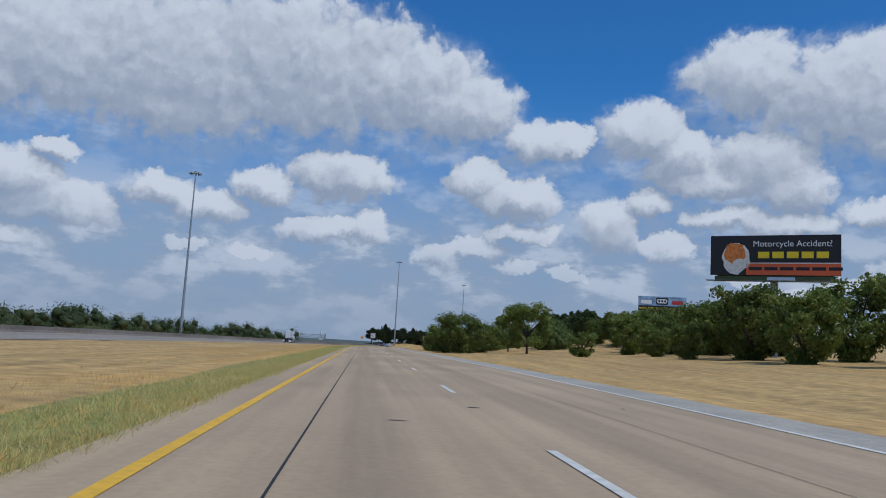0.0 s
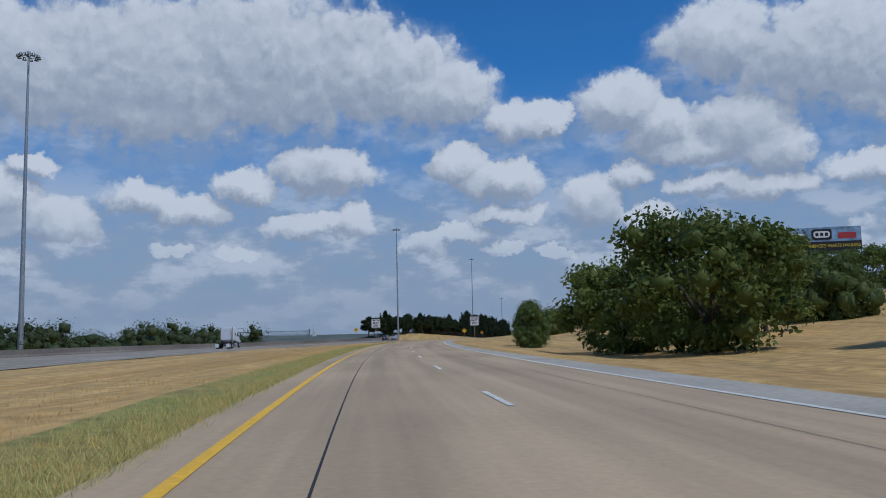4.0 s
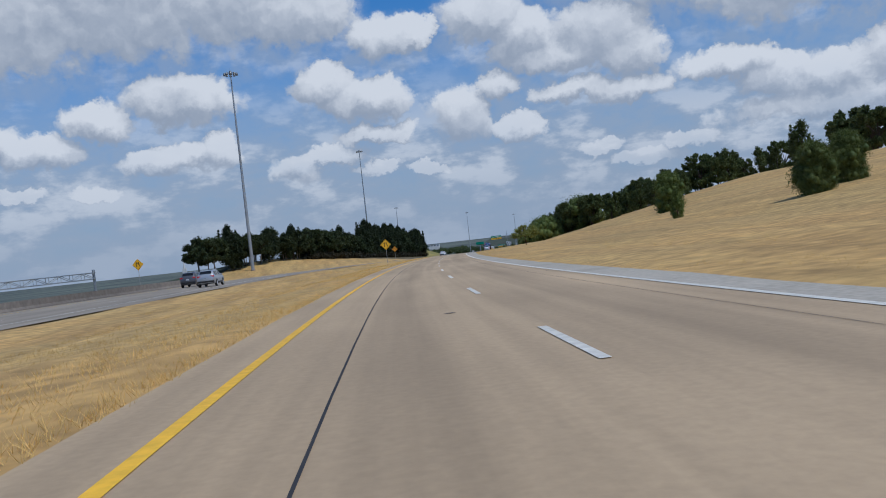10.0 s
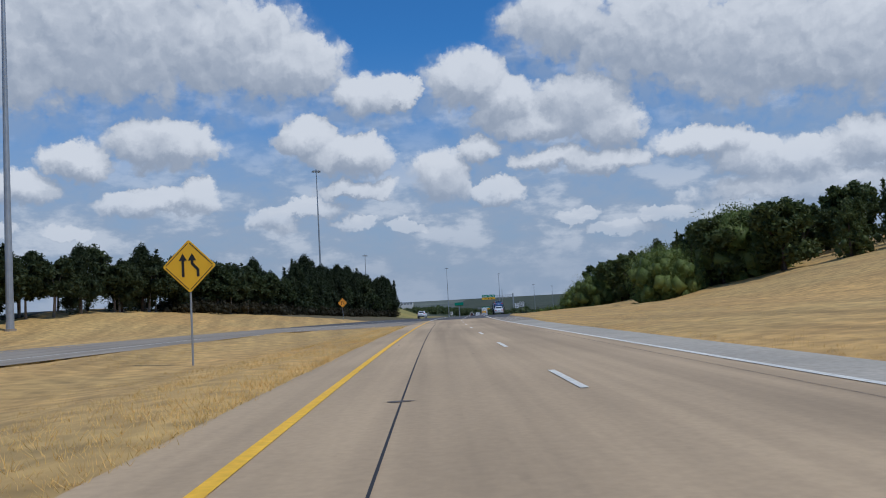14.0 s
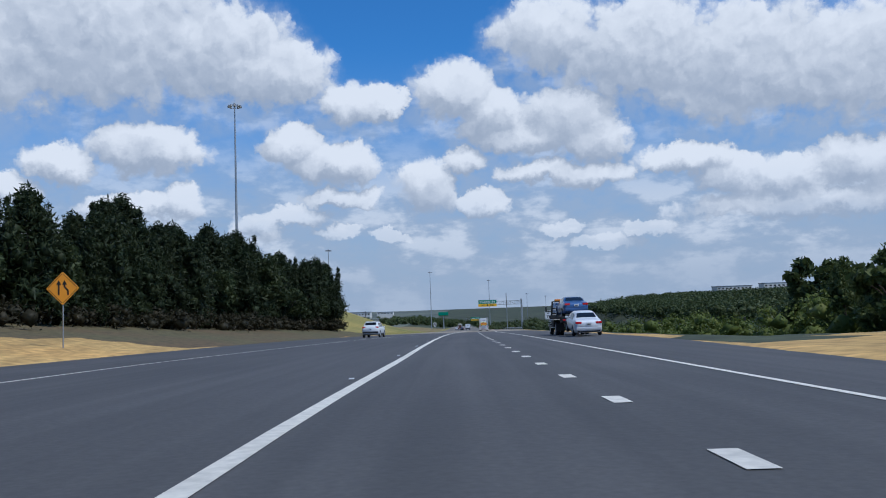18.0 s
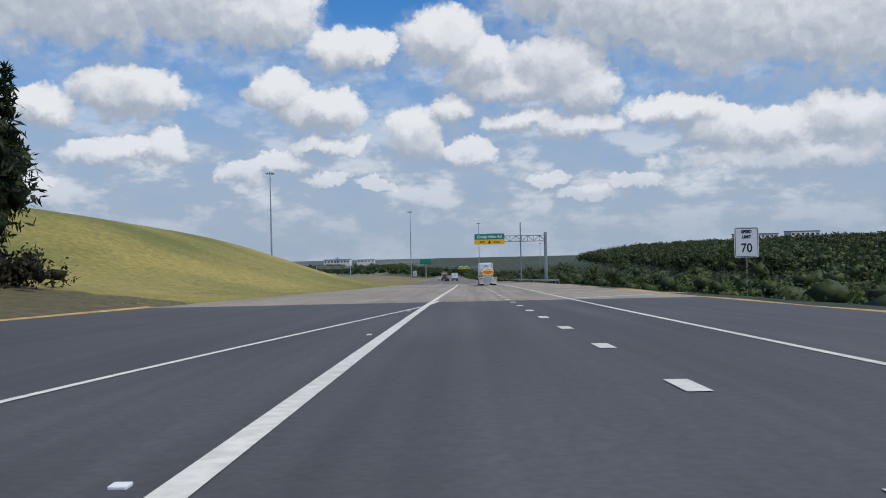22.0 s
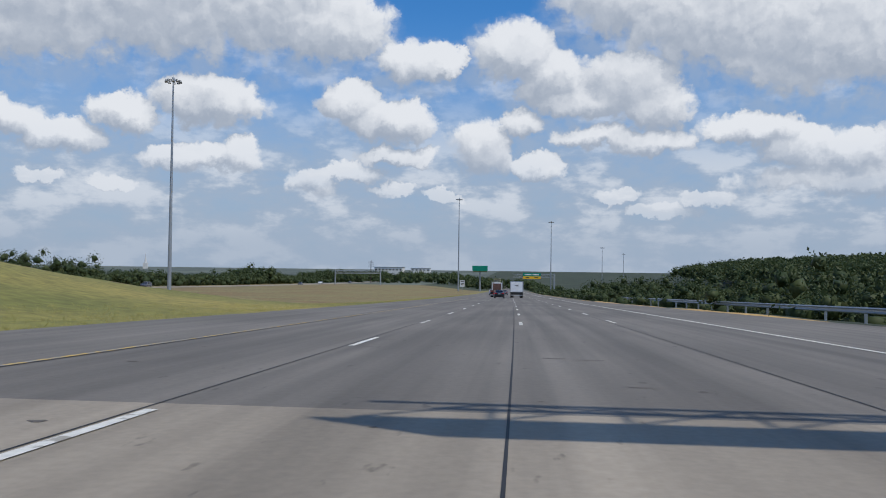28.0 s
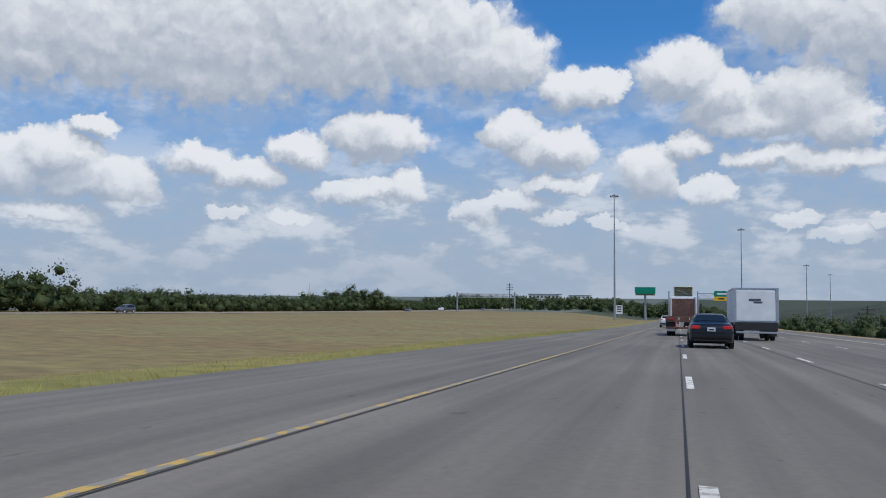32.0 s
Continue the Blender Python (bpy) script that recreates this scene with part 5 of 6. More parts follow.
RED_TAPE = surface("red_reflective_tape", (0.5, 0.015, 0.02), 0.4)
TAR_BLACK = surface("chassis_black", (0.02, 0.02, 0.02), 0.7, spread=0.2, stain=0.2)


def wheel(parent, x, y, r, wide, out, rim=None, name="wheel"):
    """A wheel with tyre and rim; out is +1 or -1, the side it faces."""
    w = new(name)
    w.parent = parent
    w.matrix_basis = pose(x, y, r)
    w.empty_display_size = 0.1
    bm = bmesh.new()
    prof = ((-0.5, 0.62), (-0.5, 0.86), (-0.42, 0.97), (-0.25, 1.0), (0.25, 1.0), (0.42, 0.97), (0.5, 0.86), (0.5, 0.62))
    n = 24
    vs = [[bm.verts.new((p * wide, r * q * math.cos(k * math.tau / n), r * q * math.sin(k * math.tau / n))) for p, q in prof] for k in range(n)]
    for k in range(n):
        for j in range(len(prof) - 1):
            bm.faces.new((vs[k][j], vs[k][j + 1], vs[(k + 1) % n][j + 1], vs[(k + 1) % n][j]))
    bmesh.ops.recalc_face_normals(bm, faces=bm.faces)
    part("tyre", bm, RUBBER, w, smooth=True)
    bm = bmesh.new()
    tube(bm, (out * wide * 0.05, 0, 0), (out * wide * 0.45, 0, 0), r * 0.66, r * 0.64, 24)
    tube(bm, (out * wide * 0.40, 0, 0), (out * wide * 0.52, 0, 0), r * 0.2, r * 0.16, 12)
    for k in range(5):
        a = k * math.tau / 5
        box(bm, (wide * 0.12, r * 0.16, r * 0.5), (out * wide * 0.46, r * 0.36 * math.sin(a), r * 0.36 * math.cos(a)), turn=pose(0, 0, 0, -math.degrees(a), 0, 0))
    part("rim", bm, rim or ALLOY, w)
    return w


def shell(keys, sub=6):
    """Smoothed stations of a car body: y, sill height, half width, belt height, top height, half width of the top."""
    k = np.array(keys, float)
    y = np.linspace(k[0, 0], k[-1, 0], sub * (len(k) - 1) + 1)
    st = np.stack([y] + [np.interp(y, k[:, 0], k[:, j]) for j in range(1, 6)], 1)
    for _ in range(2):
        st[1:-1, 1:] = 0.25 * st[:-2, 1:] + 0.5 * st[1:-1, 1:] + 0.25 * st[2:, 1:]
    return st


def ring(y, low, w, belt, top, wt_):
    side = [(0.0, low), (w * 0.80, low), (w * 0.95, low + 0.05), (w * 0.99, low + 0.22), (w, (low + belt) / 2 + 0.08), (w * 0.985, belt - 0.07), (w * 0.95, belt),
            (w * 0.95 + (wt_ - w * 0.95) * 0.5, belt + (top - belt) * 0.52), (wt_ + 0.012, top - min(0.07, (top - belt) * 0.3)), (wt_ - 0.06, top - 0.012), (wt_ * 0.55, top + 0.004), (0.0, top + 0.012)]
    return [(x, y, z) for x, z in side] + [(-x, y, z) for x, z in side[-2:0:-1]]


def car(name, m, keys, coat, label, roof, side, rear_lamps, wheels, r=0.32, rear_glass=None, front_glass=None, group="traffic", trim=None, category="car"):
    """A passenger car lofted from stations; roof, side and glass are spans of y."""
    v = thing(name, m, label, category, group)
    st = shell(keys)
    rows = [ring(*s) for s in st]
    n = len(rows[0])
    verts = [p for row in rows for p in row]
    faces = [(i * n + k, i * n + (k + 1) % n, (i + 1) * n + (k + 1) % n, (i + 1) * n + k) for i in range(len(rows) - 1) for k in range(n)]
    faces += [tuple(range(n - 1, -1, -1)), tuple((len(rows) - 1) * n + k for k in range(n))]
    mesh_object("body", verts, faces, coat, v, smooth=True)

    def at(y):
        return [float(np.interp(y, st[:, 0], st[:, j])) for j in range(1, 6)]

    def pane(name_, ya, yb, xs):
        p, f = [], []
        ys = np.linspace(ya, yb, 9)
        for y in ys:
            low, w, belt, top, wt_ = at(y)
            for t in np.linspace(-xs, xs, 7):
                p.append((t * (wt_ - 0.05), y, top + 0.012 * (1 - abs(t)) + 0.014))
        for i in range(8):
            for k in range(6):
                f.append((i * 7 + k, i * 7 + k + 1, i * 7 + k + 8, i * 7 + k + 7))
        mesh_object(name_, p, f, GLASS, v, smooth=True)

    pane("rear_window", *rear_glass, 0.93)
    pane("windscreen", *front_glass, 0.93)
    for sgn in (-1, 1):
        for ya, yb in side:
            p = []
            for y in np.linspace(ya, yb, 5):
                low, w, belt, top, wt_ = at(y)
                for q in (0.10, 0.52, 0.80):
                    x = w * 0.95 + (wt_ - w * 0.95) * q
                    z = belt + (top - belt) * q
                    p.append((sgn * (x + 0.016), y, z))
            f = [(i * 3 + k, i * 3 + k + 1, i * 3 + k + 4, i * 3 + k + 3) for i in range(4) for k in range(2)]
            mesh_object("side_window", p, f, GLASS, v, smooth=True)
        low, w, belt, top, wt_ = at(roof[1] - 0.05)
        part("mirror", boxed((0.2, 0.1, 0.13), (sgn * (w + 0.06), roof[1] + 0.12, belt + 0.07), 0.03), coat, v)
    for x0, x1, z0, z1, y in rear_lamps:
        for sgn in (-1, 1):
            part("tail_lamp", boxed((x1 - x0, 0.12, z1 - z0), (sgn * (x0 + x1) / 2, y, (z0 + z1) / 2), 0.025), RED_LAMP, v)
    low, w, belt, top, wt_ = at(0.12)
    zc = 0.5 * (low + belt)
    part("rear_bumper", boxed((w * 1.92, 0.16, 0.2), (0, 0.06, low + 0.22), 0.05), trim or coat, v)
    part("lower_bumper", boxed((w * 1.7, 0.12, 0.12), (0, 0.07, low + 0.07), 0.03), BLACK_TRIM, v)
    part("number_plate", boxed((0.32, 0.012, 0.16), (0, -0.028, zc + 0.22), 0.005), PLATE, v)
    bar = boxed((0.2, 0.006, 0.05), (0, -0.037, zc + 0.21))
    part("plate_bar", bar, INK, v)
    for sgn in (-1, 1):
        part("head_lamp", boxed((0.34, 0.12, 0.13), (sgn * keys[-2][2] * 0.72, keys[-2][0] - 0.02, keys[-2][3] - 0.02), 0.03), PLATE, v)
        if trim:
            part("sill_trim", boxed((0.05, wheels[1] - wheels[0] - 2.5 * r, 0.2), (sgn * (at(2.0)[1] - 0.005), sum(wheels) / 2, at(2.0)[0] + 0.1), 0.02), trim, v)
            part("roof_rail", boxed((0.04, 1.7, 0.04), (sgn * 0.6, 1.6, at(1.6)[3] + 0.03), 0.012), BRUSHED, v)
        for y in wheels:
            w = at(y)[1]
            part("wheel_arch", tube(bmesh.new(), (sgn * (w - 0.14), y, r + 0.01), (sgn * (w + 0.004), y, r + 0.01), r * 1.13, sides=28), BLACK_TRIM, v)
            wheel(v, sgn * (w - 0.08), y, r, 0.21, sgn)
    return v


SEDAN = ((0.0, 0.38, 0.72, 0.70, 0.84, 0.62), (0.12, 0.26, 0.84, 0.90, 1.00, 0.76), (0.5, 0.2, 0.88, 0.95, 1.05, 0.78), (0.8, 0.19, 0.89, 0.96, 1.09, 0.74),
         (1.4, 0.19, 0.89, 0.96, 1.39, 0.60), (1.85, 0.19, 0.89, 0.95, 1.45, 0.60), (2.5, 0.19, 0.89, 0.94, 1.45, 0.61), (2.95, 0.19, 0.89, 0.93, 1.37, 0.62),
         (3.6, 0.19, 0.89, 0.90, 1.0, 0.74), (4.2, 0.2, 0.88, 0.80, 0.88, 0.72), (4.5, 0.22, 0.80, 0.66, 0.74, 0.64), (4.62, 0.3, 0.66, 0.55, 0.6, 0.5))
WAGON = ((0.0, 0.4, 0.78, 0.86, 1.02, 0.68), (0.1, 0.3, 0.89, 1.02, 1.16, 0.72), (0.25, 0.28, 0.92, 1.05, 1.36, 0.68), (0.5, 0.27, 0.92, 1.06, 1.62, 0.66),
         (1.0, 0.26, 0.92, 1.06, 1.68, 0.66), (2.2, 0.26, 0.92, 1.05, 1.68, 0.67), (2.7, 0.26, 0.92, 1.03, 1.58, 0.68), (3.4, 0.26, 0.92, 1.0, 1.12, 0.78),
         (4.2, 0.28, 0.9, 0.92, 0.98, 0.76), (4.42, 0.33, 0.82, 0.76, 0.84, 0.64), (4.52, 0.4, 0.7, 0.66, 0.7, 0.5))


def sedan(m, coat, label, group="traffic"):
    return car("sedan", m, SEDAN, coat, label, (1.4, 2.95), ((1.25, 2.05), (2.12, 2.95)), ((0.44, 0.82, 0.80, 0.94, 0.05),), (0.95, 3.72), 0.32, (0.86, 1.36), (3.0, 3.5), group)


def crossover(m, coat, label, group="traffic"):
    return car("suv", m, WAGON, coat, label, (0.5, 2.7), ((0.5, 0.95), (1.02, 1.75), (1.82, 2.6)), ((0.52, 0.86, 0.98, 1.14, 0.08),), (0.85, 3.55), 0.35, (0.2, 0.47), (2.78, 3.32), group, BLACK_TRIM, "SUV")


def letter_bar(parent, x, z, w, h, material, y, name="text_bar"):
    return part(name, boxed((w, 0.006, h), (x, y, z)), material, parent)


def rod(parent, name, pts, r, material, sides=8):
    bm = bmesh.new()
    for a, b in zip(pts, pts[1:]):
        tube(bm, a, b, r, sides=sides)
    return part(name, bm, material, parent)


def axle_pair(v, y, r=0.5, half=1.22, rim=None):
    """Dual truck wheels on both sides of one axle."""
    for sgn in (-1, 1):
        wheel(v, sgn * (half - 0.14), y, r, 0.27, sgn, rim or BRUSHED)
        wheel(v, sgn * (half - 0.46), y, r, 0.27, sgn, rim or BRUSHED)


def highway_tractor(v, y0, coat, tall=3.6):
    """Sleeper tractor whose frame begins at y0; parts go under v."""
    for sgn in (-1, 1):
        part("frame_rail", boxed((0.1, 7.0, 0.26), (sgn * 0.42, y0 + 3.5, 0.92)), TAR_BLACK, v)
        part("fuel_tank", tube(bmesh.new(), (sgn * 0.98, y0 + 3.1, 0.62), (sgn * 0.98, y0 + 4.6, 0.62), 0.32, sides=20), BRUSHED, v)
        part("mud_flap", boxed((0.6, 0.02, 0.62), (sgn * 0.92, y0 + 0.05, 0.55), 0.004), WHITE_PAINT, v)
        part("step", boxed((0.25, 0.9, 0.1), (sgn * 1.08, y0 + 5.1, 0.45), 0.02), BRUSHED, v)
        bm = bmesh.new()
        box(bm, (0.10, 0.22, 0.62), (sgn * 1.52, y0 + 5.75, 2.35), 0.03)
        tube(bm, (sgn * 1.2, y0 + 5.6, 2.0), (sgn * 1.5, y0 + 5.72, 2.05), 0.03)
        part("mirror", bm, BLACK_TRIM, v)
        rod(v, "exhaust_pipe", ((sgn * 1.02, y0 + 2.45, 1.0), (sgn * 1.02, y0 + 2.45, tall - 0.15), (sgn * 1.02, y0 + 2.3, tall)), 0.06, CHROME)
        part("side_window", boxed((0.02, 0.75, 0.6), (sgn * 1.215, y0 + 5.15, 2.35), 0.006), GLASS, v)
        part("bunk_window", boxed((0.02, 0.4, 0.5), (sgn * 1.215, y0 + 3.7, 2.4), 0.006), GLASS, v)
        part("front_fender", boxed((0.36, 1.25, 0.36), (sgn * 1.0, y0 + 6.7, 1.08), 0.12), coat, v)
        wheel(v, sgn * 1.04, y0 + 6.65, 0.5, 0.28, sgn, BRUSHED)
    part("sleeper", boxed((2.4, 1.75, tall - 1.35), (0, y0 + 3.55, 1.35 + (tall - 1.35) / 2), 0.16), coat, v)
    part("cab", boxed((2.38, 1.35, 1.75), (0, y0 + 5.05, 2.02), 0.15), coat, v)
    fair = bmesh.new()
    box(fair, (2.2, 1.7, 0.9), (0, y0 + 4.9, tall - 0.62), 0.2)
    part("roof_fairing", fair, coat, v)
    part("windscreen", boxed((2.0, 0.05, 0.72), (0, y0 + 5.76, 2.42), 0.01, pose(0, 0, 0, -18, 0, 0)), GLASS, v)
    part("hood", boxed((1.9, 1.75, 0.85), (0, y0 + 6.55, 1.55), 0.18), coat, v)
    part("front_bumper", boxed((2.4, 0.3, 0.35), (0, y0 + 7.45, 0.6), 0.08), CHROME, v)
    part("grille", boxed((1.0, 0.06, 0.75), (0, y0 + 7.44, 1.35), 0.03), CHROME, v)
    part("fifth_wheel", boxed((0.9, 0.95, 0.14), (0, y0 + 1.25, 1.15), 0.04), TAR_BLACK, v)
    for y in (0.75, 2.05):
        axle_pair(v, y0 + y)
    return v


def tank_truck(m):
    v = thing("tank_truck", m, "white tractor with a polished steel milk tanker, yellow and white tail", "truck", "traffic")
    z0, rad, length = 1.95, 0.88, 12.2
    bm = bmesh.new()
    prof = ((0.0, 0.0), (0.0, 0.80), (0.04, 0.93), (0.12, 1.0), (length * 0.5, 1.0), (length - 0.1, 1.0), (length - 0.04, 0.9), (length, 0.75), (length, 0.0))
    n = 48
    vs = [[bm.verts.new((rad * q * math.sin(k * math.tau / n), y, z0 - 0.00 * y + rad * q * math.cos(k * math.tau / n))) for y, q in prof] for k in range(n)]
    for k in range(n):
        for j in range(len(prof) - 1):
            bm.faces.new((vs[k][j], vs[k][j + 1], vs[(k + 1) % n][j + 1], vs[(k + 1) % n][j]))
    bmesh.ops.remove_doubles(bm, verts=bm.verts, dist=0.0005)
    bmesh.ops.recalc_face_normals(bm, faces=bm.faces)
    part("tank", bm, CHROME, v, "polished stainless steel tank", smooth=True)
    bm = bmesh.new()
    disc = [bm.verts.new((rad * 0.955 * math.sin(k * math.tau / 64), -0.012, z0 + rad * 0.955 * math.cos(k * math.tau / 64))) for k in range(64)]
    low = [d for d in disc if d.co.z > z0 - 0.62]
    bm.faces.new(low)
    part("tail_decal", bm, TAIL, v, "white to yellow painted tail")
    # the flourished mark: one tall slanted ring and short slanted loops on a rising line
    for x, z, w, h, r in ((-0.22, z0 + 0.44, 0.20, 0.36, 0.016), (-0.02, z0 + 0.40, 0.11, 0.15, 0.015), (0.19, z0 + 0.44, 0.10, 0.14, 0.014), (0.33, z0 + 0.46, 0.08, 0.15, 0.014)):
        bm = bmesh.new()
        for k in range(16):
            a, b = k * math.tau / 16, (k + 1) * math.tau / 16
            (xa, za), (xb, zb) = ((w / 2 * math.cos(q), h / 2 * math.sin(q)) for q in (a, b))
            tube(bm, (x + xa + 0.45 * za, -0.014, z + za), (x + xb + 0.45 * zb, -0.014, z + zb), r, sides=5)
        bmesh.ops.scale(bm, vec=(1, 0.12, 1), space=Matrix.Translation((0, 0.016, 0)), verts=bm.verts)
        part("logo_swirl", bm, INK, v)
    for x0, zl, x1, zh in ((-0.16, z0 + 0.20, -0.03, z0 + 0.46), (0.07, z0 + 0.36, 0.12, z0 + 0.50), (0.26, z0 + 0.38, 0.29, z0 + 0.50)):
        ang = math.degrees(math.atan2(x1 - x0, zh - zl))
        part("logo_stroke", boxed((0.03, 0.006, math.hypot(x1 - x0, zh - zl)), ((x0 + x1) / 2, -0.017, (zl + zh) / 2), 0.0, pose(0, 0, 0, 0, ang, 0)), INK, v)
    for text, z, size in (("HIRING COMPANY", z0 + 0.10, 0.165), ("& OWNER OPERATOR", z0 - 0.06, 0.165), ("DRIVERS", z0 - 0.22, 0.165)):
        words("lettering", text, size * 1.05, face(0, z, -0.02), RED_LETTER, v, 0.94, 0.007, 0.25)
    for x, z, w, h in ((-0.33, z0 - 0.44, 0.56, 0.07), (-0.33, z0 - 0.53, 0.54, 0.025), (0.46, z0 - 0.43, 0.40, 0.03), (0.43, z0 - 0.52, 0.44, 0.055)):
        letter_bar(v, x, z, w, h, INK, -0.018)
    for x in (-0.16, 0, 0.16):
        part("marker_lamp", tube(bmesh.new(), (x, -0.05, z0 + 0.70), (x, 0.0, z0 + 0.70), 0.04, sides=14), RED_LAMP, v)
    # valve cabinet, lamps, bumper and flaps
    cab = part("valve_cabinet", boxed((0.86, 0.5, 1.1), (0, 0.12, 1.0), 0.02), BRUSHED, v)
    part("cabinet_handle", boxed((0.22, 0.04, 0.03), (0.05, -0.17, 1.0), 0.01), CHROME, cab)
    for sgn in (-1, 1):
        part("cabinet_door", boxed((0.40, 0.02, 1.0), (sgn * 0.21, -0.14, 1.0), 0.006), BRUSHED, cab)
        part("hinge", boxed((0.03, 0.03, 0.12), (sgn * 0.40, -0.15, 1.3), 0.005), STEEL, cab)
        part("lamp_bracket", boxed((0.86, 0.1, 0.26), (sgn * 0.93, -0.05, 1.08), 0.015), WHITE_PAINT, v)
        for x in (0.98, 1.16):
            part("tail_lamp", tube(bmesh.new(), (sgn * x, -0.13, 1.08), (sgn * x, -0.08, 1.08), 0.08, sides=18), RED_LAMP, v)
        part("mud_flap", boxed((0.66, 0.02, 0.72), (sgn * 0.92, 0.0, 0.62), 0.004), WHITE_PAINT, v)
        arc = [(0.95 - 0.62 * math.cos(radians(q)), 0.5 + 0.62 * math.sin(radians(q))) for q in range(10, 91, 10)]
        arc += [(2.25 - 0.62 * math.cos(radians(q)), 0.5 + 0.62 * math.sin(radians(q))) for q in range(90, 171, 10)]
        fend = bmesh.new()
        ring_ = [[fend.verts.new((sgn * x, y, z + dz)) for x, dz in ((0.6, 0), (1.27, 0), (1.27, -0.07), (1.25, -0.07), (1.25, -0.02), (0.6, -0.02))] for y, z in arc]
        for a_, b_ in zip(ring_, ring_[1:]):
            for k in range(6):
                fend.faces.new((a_[k], a_[(k + 1) % 6], b_[(k + 1) % 6], b_[k]))
        fend.faces.new(ring_[0]), fend.faces.new(ring_[-1])
        bmesh.ops.recalc_face_normals(fend, faces=fend.faces)
        part("fender", fend, WHITE_PAINT, v, "rounded white fender")
        band = part("reflective_band", boxed((0.02, length - 2.6, 0.09), (sgn * 0.8, length / 2 + 0.9, z0 - 0.82), 0.003), WHITE_SIGN, v)
        for k in range(16):
            part("red_stripe", boxed((0.008, 0.3, 0.085), (sgn * 0.812, 2.5 + 0.6 * k, z0 - 0.82)), RED_TAPE, band)
        part("frame_rail", boxed((0.12, length - 1.2, 0.34), (sgn * 0.55, length / 2, 1.18)), BRUSHED, v)
        rod(v, "landing_leg", ((sgn * 0.55, 8.9, 1.1), (sgn * 0.55, 8.9, 0.35)), 0.06, BRUSHED)
        for k in range(5):
            part("tank_hoop", tube(bmesh.new(), (sgn * 0.4, 2.2 * k + 1.4, z0 - 0.86), (sgn * 0.6, 2.2 * k + 1.4, 1.2), 0.05, sides=8), BRUSHED, v)
    part("number_plate", boxed((0.31, 0.012, 0.16), (-0.72, -0.11, 1.08)), PLATE, v)
    letter_bar(v, -0.72, 1.08, 0.24, 0.06, GREEN_SIGN, -0.12, "plate_bar")
    bump = part("rear_bumper", boxed((2.5, 0.1, 0.11), (0, -0.35, 0.52), 0.01), WHITE_PAINT, v)
    for k in range(6):
        part("red_stripe", boxed((0.27, 0.012, 0.085), (-1.1 + 0.44 * k, -0.405, 0.52)), RED_TAPE, bump)
    for sgn in (-1, 1):
        rod(v, "bumper_arm", ((sgn * 0.55, -0.33, 0.55), (sgn * 0.55, 0.4, 1.05)), 0.045, BRUSHED)
    for y in (0.95, 2.25):
        axle_pair(v, y)
    # ladder, top walkway and railing
    lad = bmesh.new()
    for y in (7.0, 7.42):
        tube(lad, (-1.14, y, 0.75), (-1.14, y, z0 + 0.55), 0.025, sides=6)
        tube(lad, (-1.14, y, z0 + 0.55), (-0.75, y, z0 + 1.12), 0.025, sides=6)
        tube(lad, (-0.75, y, z0 + 1.12), (0.1, y, z0 + 1.16), 0.025, sides=6)
    for k in range(9):
        tube(lad, (-1.14, 7.0, 0.85 + 0.23 * k), (-1.14, 7.42, 0.85 + 0.23 * k), 0.018, sides=6)
    part("ladder", lad, BRUSHED, v)
    part("walkway", boxed((0.75, 2.4, 0.06), (0.05, 7.2, z0 + 0.99), 0.01), BRUSHED, v)
    part("manhole", tube(bmesh.new(), (0.1, 7.8, z0 + 0.9), (0.1, 7.8, z0 + 1.2), 0.3, 0.28, 20), BRUSHED, v)
    for k in range(2):
        hoop = bmesh.new()
        for j in range(20):
            a, b = radians(-200 + 11 * j), radians(-200 + 11 * (j + 1))
            y = 5.6 + 3.6 * k
            tube(hoop, (-(rad + 0.03) * math.cos(a), y, z0 - (rad + 0.03) * math.sin(a)), (-(rad + 0.03) * math.cos(b), y, z0 - (rad + 0.03) * math.sin(b)), 0.03, sides=6)
        part("gutter_band", hoop, BRUSHED, v)
    part("hose_tube", tube(bmesh.new(), (-0.9, 3.0, 1.05), (-0.9, 6.4, 1.05), 0.11, sides=14), BRUSHED, v)
    highway_tractor(v, length - 2.1, WHITE_PAINT)
    return v


def tail_material():
    m = bpy.data.materials.new("tail_white_to_yellow")
    m.use_nodes = True
    t = m.node_tree
    b = t.nodes["Principled BSDF"]
    b.inputs["Roughness"].default_value = 0.35
    sep_, ramp_ = t.nodes.new("ShaderNodeSeparateXYZ"), t.nodes.new("ShaderNodeValToRGB")
    t.links.new(t.nodes.new("ShaderNodeTexCoord").outputs["Object"], sep_.inputs[0])
    span = t.nodes.new("ShaderNodeMapRange")
    span.inputs[1].default_value, span.inputs[2].default_value = 1.35, 2.9
    t.links.new(sep_.outputs[2], span.inputs[0])
    t.links.new(span.outputs[0], ramp_.inputs[0])
    ramp_.color_ramp.elements[0].position, ramp_.color_ramp.elements[0].color = 0.1, (0.88, 0.47, 0.01, 1)
    ramp_.color_ramp.elements[1].position, ramp_.color_ramp.elements[1].color = 0.72, (0.86, 0.86, 0.84, 1)
    for spot_, tint in ((0.34, (0.9, 0.55, 0.02, 1)), (0.58, (0.88, 0.68, 0.20, 1))):
        ramp_.color_ramp.elements.new(spot_).color = tint
    t.links.new(ramp_.outputs[0], b.inputs["Base Color"])
    return m


TAIL = tail_material()
RED_LETTER = surface("red_lettering", (0.60, 0.015, 0.02), 0.5, spread=0.02)
tank_truck(on_road(568.2, 2.95))


